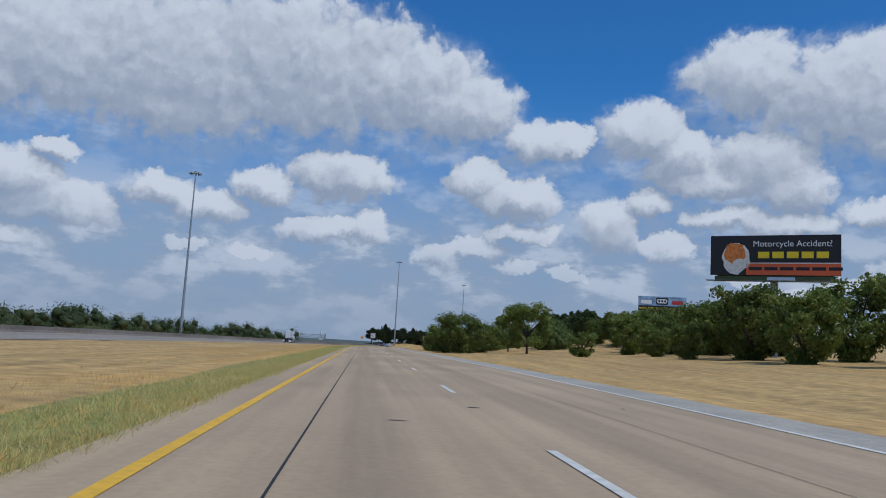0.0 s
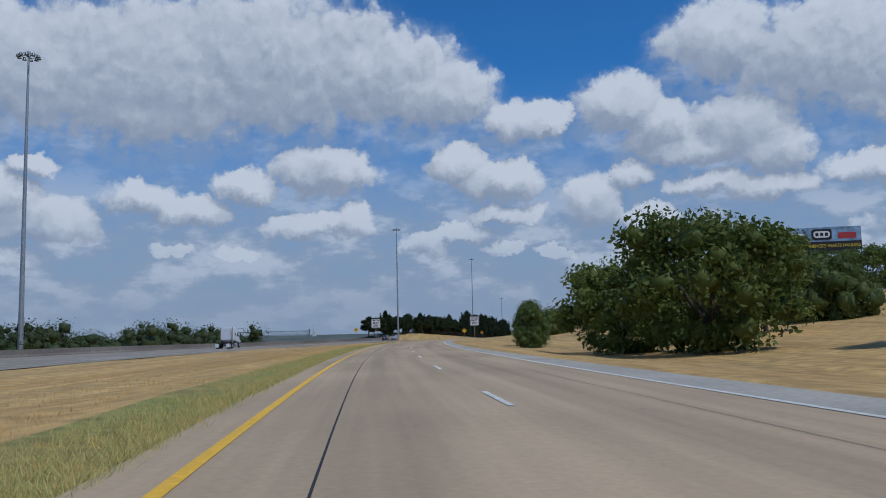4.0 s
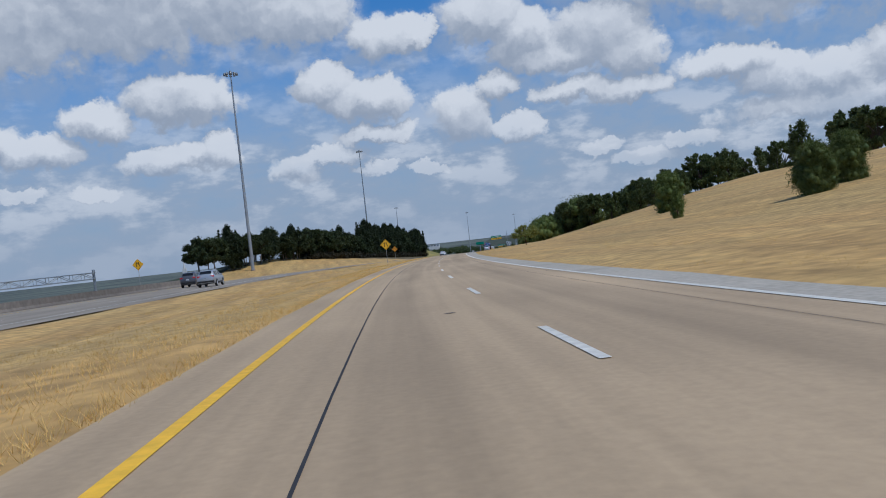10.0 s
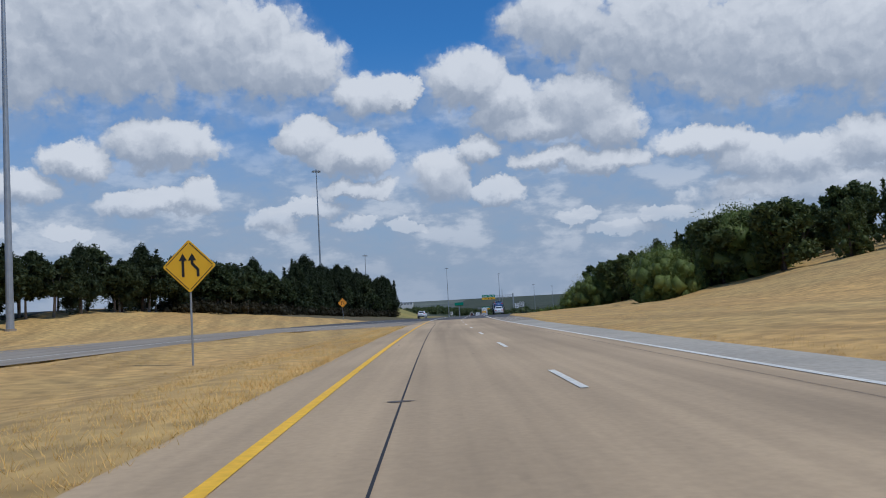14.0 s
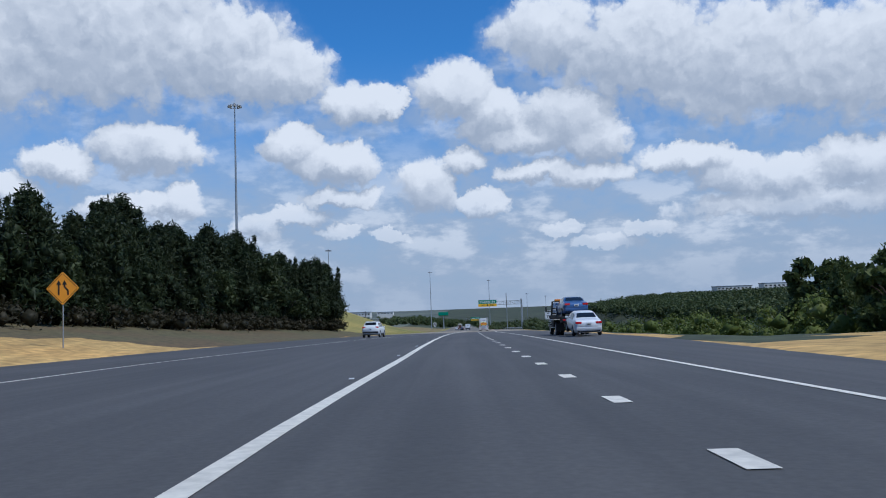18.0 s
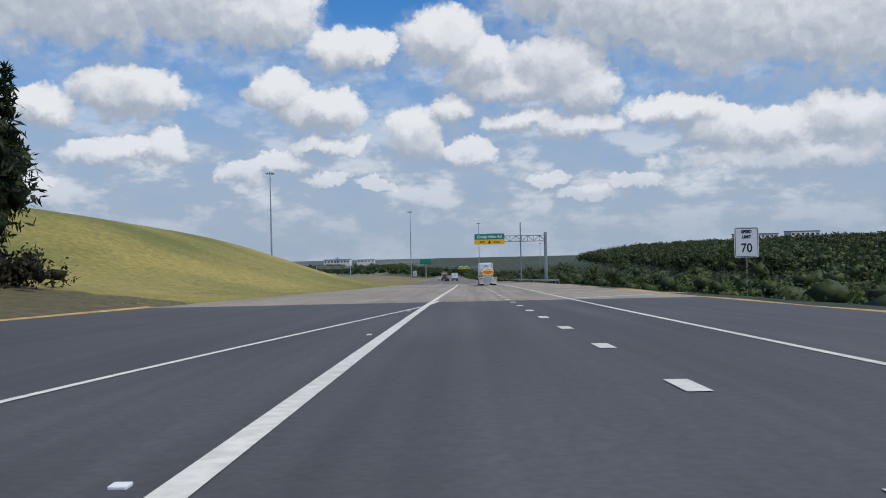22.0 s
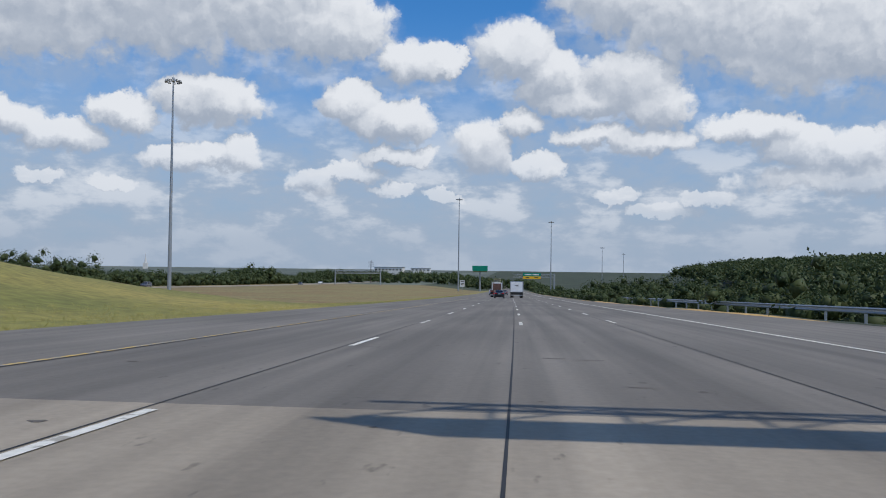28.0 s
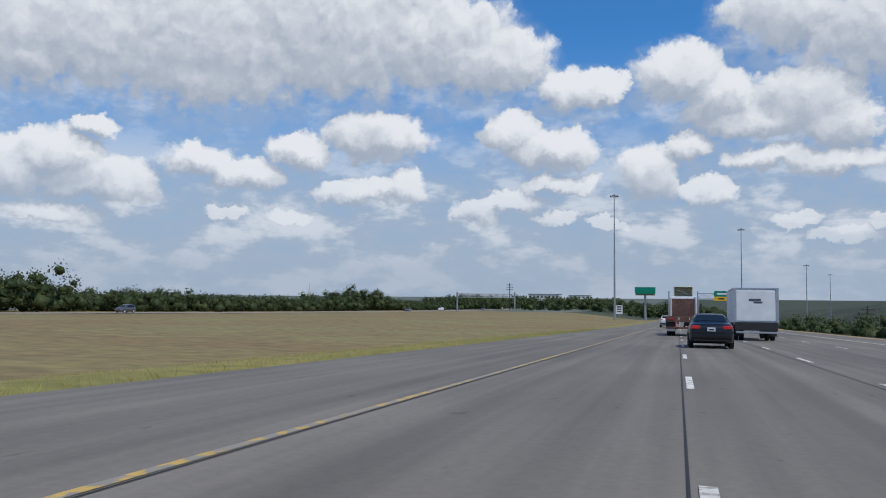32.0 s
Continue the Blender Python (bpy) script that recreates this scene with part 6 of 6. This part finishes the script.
def flatbed_truck(m):
    v = thing("flatbed_truck", m, "flatbed truck with rusty brown bulkhead and cream roof fairing", "truck", "traffic")
    part("deck", boxed((2.55, 6.8, 0.16), (0, 3.4, 1.32), 0.02), DARK_DECK, v)
    part("tail_sill", boxed((2.58, 0.12, 0.42), (0, -0.02, 1.24), 0.02), RUST, v)
    part("bulkhead", boxed((1.75, 0.14, 1.55), (0, 6.6, 2.1), 0.02), RUST, v)
    for sgn in (-1, 1):
        words("lettering", "3", 0.24, face(sgn * 0.36, 1.26, -0.085), WHITE_SIGN, v, 1)
        for x in (0.84, 1.08):
            part("tail_lamp", boxed((0.16, 0.03, 0.11), (sgn * x, -0.1, 1.24), 0.02), RED_LAMP, v)
        part("tail_post", boxed((0.1, 0.1, 0.62), (sgn * 0.58, -0.02, 0.78), 0.01), RED_TAPE, v)
        part("mud_flap", boxed((0.62, 0.02, 0.42), (sgn * 0.96, 0.05, 0.88), 0.004), TAR_BLACK, v)
        part("flap_plate", boxed((0.62, 0.02, 0.2), (sgn * 0.96, 0.03, 0.45), 0.004), BRUSHED, v, "bright lower flap")
        part("deck_rail", boxed((0.06, 6.6, 0.12), (sgn * 1.27, 3.4, 1.22), 0.01), RUST, v)
        bm = bmesh.new()
        box(bm, (0.12, 0.2, 0.55), (sgn * 1.42, 9.4, 2.3), 0.03)
        tube(bm, (sgn * 1.1, 9.3, 2.0), (sgn * 1.4, 9.4, 2.1), 0.03)
        part("mirror", bm, BLACK_TRIM, v)
        rod(v, "exhaust_pipe", ((sgn * 1.12, 7.1, 1.2), (sgn * 1.12, 7.1, 3.5)), 0.05, BRUSHED)
        wheel(v, sgn * 1.04, 10.2, 0.5, 0.28, sgn, BRUSHED)
        part("frame_rail", boxed((0.1, 10.4, 0.26), (sgn * 0.42, 5.3, 1.0)), TAR_BLACK, v)
    part("bumper_bar", boxed((2.5, 0.12, 0.14), (0, -0.05, 0.6), 0.02), RUST, v)
    part("number_plate", boxed((0.32, 0.012, 0.18), (0, -0.06, 0.95)), PLATE, v)
    letter_bar(v, 0, 0.95, 0.24, 0.06, INK, -0.07, "plate_bar")
    part("cab", boxed((2.2, 1.7, 1.9), (0, 8.1, 2.15), 0.14), WHITE_PAINT, v)
    part("hood", boxed((1.8, 2.0, 0.95), (0, 9.9, 1.5), 0.18), WHITE_PAINT, v)
    fair = bmesh.new()
    for x in (-0.72, 0.72):
        box(fair, (0.06, 1.3, 0.85), (x, 8.1, 3.45), 0.02)
    box(fair, (1.5, 0.08, 0.9), (0, 8.7, 3.45), 0.03)
    box(fair, (1.5, 1.3, 0.06), (0, 8.1, 3.88), 0.02)
    part("roof_fairing", fair, CREAM, v, "open-backed cream roof fairing")
    rod(v, "fairing_brace", ((-0.6, 7.5, 3.65), (0.5, 7.5, 3.2)), 0.03, DARK_STEEL)
    for y in (1.2, 2.5):
        axle_pair(v, y)
    return v


def box_truck(m):
    v = thing("box_truck", m, "white delivery box truck with a plain rear door", "truck", "traffic")
    body = part("cargo_box", boxed((2.55, 6.6, 2.05), (0, 3.4, 2.1), 0.04), WHITE_BOX, v)
    part("rear_door", boxed((2.2, 0.04, 1.8), (0, 0.085, 2.08), 0.01), WHITE_BOX, body)
    for sgn in (-1, 1):
        part("corner_post", boxed((0.16, 0.06, 2.05), (sgn * 1.2, 0.08, 2.1), 0.01), BRUSHED, v)
        part("frame_rail", boxed((0.1, 8.4, 0.26), (sgn * 0.42, 4.4, 0.98)), TAR_BLACK, v)
        part("tail_lamp", boxed((0.3, 0.04, 0.12), (sgn * 1.0, 0.02, 0.98), 0.01), RED_LAMP, v)
        part("mud_flap", boxed((0.55, 0.02, 0.55), (sgn * 0.95, 0.75, 0.55)), TAR_BLACK, v)
        wheel(v, sgn * 1.02, 7.6, 0.46, 0.26, sgn, BRUSHED)
    letter_bar(v, -0.05, 2.45, 0.66, 0.13, GREY_PAINT, 0.055, "logo_bar")
    letter_bar(v, 0.12, 2.3, 0.5, 0.10, GREY_PAINT, 0.055, "logo_bar")
    part("roof_rim", boxed((2.6, 6.64, 0.1), (0, 3.4, 3.13), 0.02), BRUSHED, v)
    part("lift_gate", boxed((2.4, 0.16, 0.5), (0, -0.02, 0.86), 0.03), TAR_BLACK, v)
    part("bumper_bar", boxed((2.3, 0.12, 0.12), (0, -0.1, 0.5), 0.02), BRUSHED, v)
    part("cab", boxed((2.2, 1.9, 1.9), (0, 7.8, 1.7), 0.2), WHITE_PAINT, v)
    axle_pair(v, 1.7, 0.46, 1.2)
    return v


def tow_truck(m):
    v = thing("tow_truck", m, "white rollback tow truck with a black bed parked on the shoulder", "truck", "roadside stop")
    part("bed", boxed((2.5, 4.9, 0.16), (0, 2.45, 1.25), 0.02), TAR_BLACK, v)
    part("tail_board", boxed((2.3, 0.1, 0.3), (0, 0.1, 1.05), 0.02), TAR_BLACK, v)
    for sgn in (-1, 1):
        part("side_rail", boxed((0.08, 4.9, 0.2), (sgn * 1.24, 2.45, 1.36), 0.01), TAR_BLACK, v)
        part("frame_rail", boxed((0.1, 6.2, 0.26), (sgn * 0.42, 3.4, 0.95)), TAR_BLACK, v)
        part("tool_box", boxed((0.5, 1.1, 0.5), (sgn * 0.95, 3.9, 0.85), 0.03), TAR_BLACK, v)
        part("side_window", boxed((0.02, 0.75, 0.52), (sgn * 1.0, 5.55, 1.98), 0.006), GLASS, v)
        part("door_seam", boxed((0.012, 0.015, 1.2), (sgn * 1.0, 5.12, 1.55)), BLACK_TRIM, v)
        fender = bmesh.new()
        for k in range(9):
            a = radians(15 + 18.75 * k)
            box(fender, (0.42, 0.24, 0.07), (sgn * 0.93, 6.0 + 0.66 * math.cos(a), 0.5 + 0.66 * math.sin(a)), 0.02)
        part("front_fender", fender, WHITE_PAINT, v)
        part("head_lamp", boxed((0.3, 0.06, 0.2), (sgn * 0.72, 6.93, 1.1), 0.03), PLATE, v)
        part("tail_lamp", boxed((0.24, 0.04, 0.1), (sgn * 0.85, 0.03, 1.07), 0.01), RED_LAMP, v)
        part("running_board", boxed((0.25, 1.1, 0.06), (sgn * 0.98, 5.25, 0.55), 0.02), WHITE_PAINT, v)
        wheel(v, sgn * 0.98, 6.0, 0.46, 0.26, sgn, BRUSHED)
        bm = bmesh.new()
        box(bm, (0.1, 0.18, 0.45), (sgn * 1.35, 6.1, 1.95), 0.03)
        tube(bm, (sgn * 1.0, 6.0, 1.75), (sgn * 1.33, 6.1, 1.85), 0.025)
        part("mirror", bm, BLACK_TRIM, v)
        rod(v, "tow_arm", ((sgn * 0.3, 0.8, 0.8), (sgn * 0.3, -0.9, 0.42)), 0.06, TAR_BLACK)
        part("mud_flap", boxed((0.55, 0.02, 0.5), (sgn * 0.92, 1.6, 0.55)), TAR_BLACK, v)
    part("cross_arm", boxed((1.7, 0.14, 0.12), (0, -0.9, 0.42), 0.02), TAR_BLACK, v)
    head = bmesh.new()
    for sgn in (-1, 1):
        tube(head, (sgn * 1.1, 5.0, 1.3), (sgn * 0.98, 5.0, 2.5), 0.06)
    for z in (1.6, 2.0, 2.48):
        tube(head, (-1.03, 5.0, z), (1.03, 5.0, z), 0.045)
    part("headboard", head, TAR_BLACK, v)
    part("light_bar", boxed((1.6, 0.25, 0.14), (0, 5.1, 2.6), 0.03), AMBER, v)
    cab = bmesh.new()
    side = ((5.1, 0.75), (5.1, 2.28), (5.25, 2.4), (5.75, 2.4), (6.2, 1.72), (6.2, 0.75))
    rows = [[cab.verts.new((x * (0.94 if z > 1.9 else 1.0), y, z)) for y, z in side] for x in (-1.0, 1.0)]
    n = len(side)
    for k in range(n):
        cab.faces.new((rows[0][k], rows[0][(k + 1) % n], rows[1][(k + 1) % n], rows[1][k]))
    cab.faces.new(rows[0][::-1])
    cab.faces.new(rows[1])
    bmesh.ops.recalc_face_normals(cab, faces=cab.faces)
    bmesh.ops.bevel(cab, geom=list(cab.edges), offset=0.05, segments=2, affect="EDGES")
    part("cab", cab, WHITE_PAINT, v)
    part("rear_window", boxed((1.3, 0.02, 0.45), (0, 5.09, 1.95), 0.006), GLASS, v)
    part("windscreen", boxed((1.6, 0.03, 0.74), (0, 0, 0), 0.006), GLASS, v).matrix_basis = pose(0, 5.99, 2.07, 33, 0, 0)
    part("hood", boxed((1.5, 1.1, 0.75), (0, 6.4, 1.28), 0.16), WHITE_PAINT, v)
    part("front_bumper", boxed((2.1, 0.16, 0.28), (0, 7.0, 0.68), 0.05), BRUSHED, v)
    part("number_plate", boxed((0.32, 0.012, 0.16), (-0.3, 0.04, 1.05)), PLATE, v)
    axle_pair(v, 2.3, 0.46, 1.2)
    return v


tow_truck(on_road(432.1, 7.9, 0.0, 1.0))
sedan(on_road(432.3, 7.95, 1.335, 1.0), BLUE_PAINT, "blue sedan carried on the bed of a tow truck", "roadside stop")
sedan(on_road(427.4, 7.8, -0.02) @ pose(0, 0, 0, 5.2, 0, 0), WHITE_PAINT, "white sedan with a dented tail hooked behind a tow truck", "roadside stop")
sedan(on_road(716.6, -3.6), BLACK_PAINT, "black sedan on the highway lane")
flatbed_truck(on_road(738.0, -4.45))
box_truck(on_road(730.4, -0.6))
crossover(on_road(459.0, -9.5, turn=-3), WHITE_PAINT, "white compact SUV with black lower trim")
crossover(on_road(790, -6.4), WHITE_PAINT, "white SUV far along the highway")
sedan(on_road(800, -3.2), GREY_PAINT, "dark grey sedan far along the highway")


def road_tractor(m):
    v = thing("road_tractor", m, "white sleeper tractor without a trailer on the joining roadway", "truck", "traffic")
    return highway_tractor(v, 0.0, WHITE_PAINT)


road_tractor(spot(195.0, -31.4, turn=2))
crossover(spot(283, -22.0, turn=4), SILVER_PAINT, "silver SUV on the joining roadway")
crossover(spot(291, -27.0, turn=4), GREY_PAINT, "dark SUV on the joining roadway")


# ---- the distant roadway across the field and its traffic ----
def over_field():
    s = np.arange(640, 1300, 10.0)
    verts = []
    for u in (-118.0, -105.0):
        p = ground_at(s, np.full_like(s, u))
        p[:, 2] += 0.10
        verts.append(p)
    verts = np.stack(verts, 1).reshape(-1, 3)
    faces = [(2 * i, 2 * i + 1, 2 * i + 3, 2 * i + 2) for i in range(len(s) - 1)]
    tagged(mesh_object("road_distant", verts, faces, GREY_CONCRETE, smooth=True), "pale concrete roadway across the field", kind="structure")


over_field()
for k, (s, coat) in enumerate(((956, GREY_PAINT), (1008, WHITE_PAINT), (1068, GREY_PAINT), (1125, WHITE_PAINT), (1187, SILVER_PAINT), (810, GREY_PAINT))):
    (crossover if k % 2 else sedan)(spot(s, -109.0 - 4 * (k % 2), 0.11, 180), coat, "car on the distant roadway across the field", "distant traffic")


# ---- billboards ----
def billboard(m, name_label, w=15.6, h=5.0, low=12.4, base=-4.0):
    v = thing("billboard", m, name_label, "billboard", "billboards")
    part("column", tube(bmesh.new(), (0, 0.9, base), (0, 0.9, low - 0.2), 0.55, 0.5, 18), STEEL, v)
    part("crossbeam", boxed((w * 0.9, 0.5, 0.5), (0, 0.9, low + 0.1), 0.03), DARK_STEEL, v)
    part("catwalk", boxed((w * 1.05, 1.0, 0.08), (0, -0.6, low - 0.75), 0.01), DARK_STEEL, v)
    part("back_frame", boxed((w * 0.98, 0.3, h * 0.9), (0, 0.5, low + h / 2), 0.02), DARK_STEEL, v)
    part("apron", boxed((w * 0.93, 0.1, 0.75), (0, 0.1, low - 0.45), 0.02), OLIVE, v)
    return v


OLIVE = surface("olive_slats", (0.10, 0.12, 0.04), 0.7, spread=0.2, grain=3)
BOARD_BLACK = surface("billboard_black", (0.012, 0.012, 0.014), 0.6, spread=0.05)
BOARD_ORANGE = surface("billboard_orange", (0.62, 0.11, 0.03), 0.6, spread=0.05)
BOARD_YELLOW = surface("billboard_yellow", (0.80, 0.60, 0.01), 0.6, spread=0.03)
BOARD_BLUE = surface("billboard_sky", (0.22, 0.33, 0.48), 0.6, spread=0.3, grain=0.8, stain=0.3, patches=0.6)
FUR_ORANGE = surface("printed_orange", (0.60, 0.20, 0.04), 0.7, spread=0.3, grain=3)
FUR_WHITE = surface("printed_white", (0.72, 0.68, 0.62), 0.7, spread=0.15, grain=3)


def blob(parent, name, x, z, rx, rz, material, y, n=22, wob=0.12, seed=1):
    g = random.Random(seed)
    bm = bmesh.new()
    bm.faces.new([bm.verts.new((x + rx * math.cos(k * math.tau / n) * g.uniform(1 - wob, 1 + wob), y, z + rz * math.sin(k * math.tau / n) * g.uniform(1 - wob, 1 + wob))) for k in range(n)])
    return part(name, bm, material, parent)


def board_one():
    a, b = spot(89.4, 45.6, lift=False).translation, spot(81.0, 59.0, lift=False).translation
    mid, d = (a + b) / 2, b - a
    v = billboard(Matrix.Translation((mid.x, mid.y, mid.z)) @ pose(0, 0, 0, 0, 0, math.degrees(math.atan2(d.y, d.x))), "black and orange billboard with white lettering on a steel column", 15.8, 5.3, 12.4)
    zc = 12.4 + 2.65
    part("poster", boxed((15.8, 0.16, 5.3), (0, 0, zc), 0.02), BOARD_BLACK, v)
    part("orange_band", boxed((11.2, 0.02, 1.5), (2.25, -0.09, zc - 1.85)), BOARD_ORANGE, v)
    part("white_rule", boxed((11.2, 0.02, 0.12), (2.25, -0.09, zc - 1.02)), FUR_WHITE, v)
    blob(v, "picture_shape", -4.6, zc - 0.35, 1.75, 2.05, FUR_WHITE, -0.10, seed=3)
    blob(v, "picture_shape", -4.75, zc + 0.25, 1.35, 1.45, FUR_ORANGE, -0.106, seed=4)
    blob(v, "picture_shape", -4.2, zc - 1.1, 0.8, 0.7, FUR_WHITE, -0.11, seed=5)
    words("lettering", "Motorcycle Accident?", 1.12, face(2.2, zc + 1.5, -0.1), WHITE_SIGN, v, 0.96)
    for k in range(5):
        letter_bar(v, -1.2 + 1.75 * k, zc + 0.05, 1.4, 0.85, BOARD_YELLOW, -0.1)
    for k in range(6):
        letter_bar(v, -2.2 + 1.9 * k, zc - 1.75, 1.6, 0.42, BOARD_BLACK, -0.105)
    letter_bar(v, 0.9, 11.95, 3.4, 0.5, WHITE_SIGN, 0.04, "logo_bar")
    return v


def board_two():
    v = billboard(spot(240, 82, 0, -6, lift=False), "billboard with a blue picture and a yellow lettered band", 15.6, 5.0, 17.3, 4)
    zc = 17.3 + 2.5
    part("poster", boxed((15.6, 0.16, 5.0), (0, 0, zc), 0.02), BOARD_BLUE, v)
    part("black_band", boxed((15.6, 0.02, 1.9), (0, -0.09, zc - 1.55)), BOARD_BLACK, v)
    words("lettering", "HIRING EXPERIENCED WASTE HAULERS", 0.98, face(0, zc - 1.55, -0.105), BOARD_YELLOW, v, 0.86)
    part("logo_plate", rounded(4.0, 2.3, 0.5, 0.05, Matrix.Translation((0, -0.11, zc + 0.95))), BOARD_BLACK, v)
    part("logo_plate", rounded(3.3, 1.4, 0.6, 0.05, Matrix.Translation((0, -0.14, zc + 0.95))), WHITE_SIGN, v)
    for k in range(3):
        letter_bar(v, -0.95 + 0.95 * k, zc + 0.95, 0.6, 0.7, INK, -0.18, "logo_bar")
    for x, mat in ((-5.2, WHITE_SIGN), (5.0, RED_PAINT)):
        part("picture_shape", rounded(3.6, 1.3, 0.3, 0.03, Matrix.Translation((x, -0.1, zc + 0.6))), mat, v)
    return v


board_one()
board_two()
green_board = billboard(spot(1010, -19, lift=False), "green billboard far beyond the field", 9, 2.9, 11.6, -2)
part("poster", boxed((9, 0.16, 2.9), (0, 0, 13.05), 0.02), GREEN_SIGN, green_board)


def second_overhead():
    g = thing("overhead_sign", spot(858, -2.5, lift=False), "distant green and yellow overhead sign on a steel truss", "road sign", "signs")
    part("arm", truss(bmesh.new(), (2.0, 0.7, 6.6), (17.0, 0.7, 6.6), 1.1, 0.9, 12, 0.065), STEEL, g)
    part("post", tube(bmesh.new(), (17.0, 0.7, -2), (17.0, 0.7, 7.4), 0.32, 0.3, 12), STEEL, g)
    part("board", rounded(6.4, 1.3, 0.1, 0.08, Matrix.Translation((8.8, 0, 7.1))), GREEN_SIGN, g)
    part("plate", rounded(6.4, 0.9, 0.06, 0.08, Matrix.Translation((8.8, 0, 5.98))), YELLOW_SIGN, g)
    for k in range(2):
        letter_bar(g, 7.4 + 2.8 * k, 7.1, 2.3, 0.4, WHITE_SIGN, -0.05)
        letter_bar(g, 7.2 + 3.2 * k, 5.98, 1.3, 0.3, INK, -0.05)
    return g


second_overhead()
field_sign = thing("road_sign", spot(930, -24), "white sign with dark lettering bars at the foot of a mast", "road sign", "signs")
part("board", rounded(2.2, 3.0, 0.1, 0.03, Matrix.Translation((0, 0, 4.0))), WHITE_SIGN, field_sign)
for k in range(3):
    letter_bar(field_sign, 0, 4.9 - 0.75 * k, 1.5, 0.4, INK, -0.02)
part("post", tube(bmesh.new(), (0, 0.06, -0.4), (0, 0.06, 5.3), 0.06, sides=8), STEEL, field_sign)

# ---- far buildings, tower and power pole ----
def far_building(x, y, z, w, d, h, label, material, turn=0.0, windows=8):
    v = thing("building", pose(x, y, z, 0, 0, turn), label, "building", "far buildings")
    part("wall", boxed((w, d, h + 14), (0, 0, h / 2 - 7)), material, v)
    part("roof", boxed((w * 1.03, d * 1.05, 0.5), (0, 0, h + 0.25), 0.05), DARK_STEEL, v)
    for k in range(windows):
        part("window", boxed((w / windows * 0.5, 0.1, h * 0.3), (-w / 2 + w * (k + 0.5) / windows, -d / 2 - 0.03, h * 0.55)), GLASS, v)
    return v


PALE_WALL = surface("pale_building_wall", (0.62, 0.60, 0.56), 0.8, spread=0.05, stain=0.05)
p = spot(1780, -217, lift=False).translation
far_building(p.x + 12, p.y, -27.5, 48, 30, 9, "long white low building far across the plain", PALE_WALL, -14)
far_building(p.x + 78, p.y + 50, -26, 34, 20, 6, "white low building far across the plain", PALE_WALL, -14, 5)
q = spot(1058, 160, lift=False).translation
far_building(q.x + 108, q.y - 20, -2.2, 34, 14, 4.2, "long pale house on a wooded ridge", PALE_WALL, -10, 9)
far_building(q.x + 165, q.y - 12, -1.1, 26, 12, 5, "pale house on a wooded ridge", PALE_WALL, -10, 6)
r = spot(3205, -1417, lift=False).translation
spire = thing("tower", pose(r.x, r.y, -44), "slender white tower on the horizon", "tower", "far buildings")
part("base", boxed((16, 16, 30), (0, 0, 10)), PALE_WALL, spire)
part("spire", tube(bmesh.new(), (0, 0, 24), (0, 0, 66), 5, 0.4, 12), PALE_WALL, spire)
pole = thing("power_pole", spot(1092, -100, -1.0), "tall power pole with cross-arms", "power pole")
part("pole", tube(bmesh.new(), (0, 0, -1), (0, 0, 17), 0.28, 0.2, 8), BARK, pole)
for z in (15.8, 14.4, 13.0):
    part("cross_arm", boxed((4.2, 0.2, 0.25), (0, 0, z)), BARK, pole)
gantry(990, -100, 1000, -76, 9.5)
side_pole = copy_thing(pole, spot(942, 54.4, -1.0))
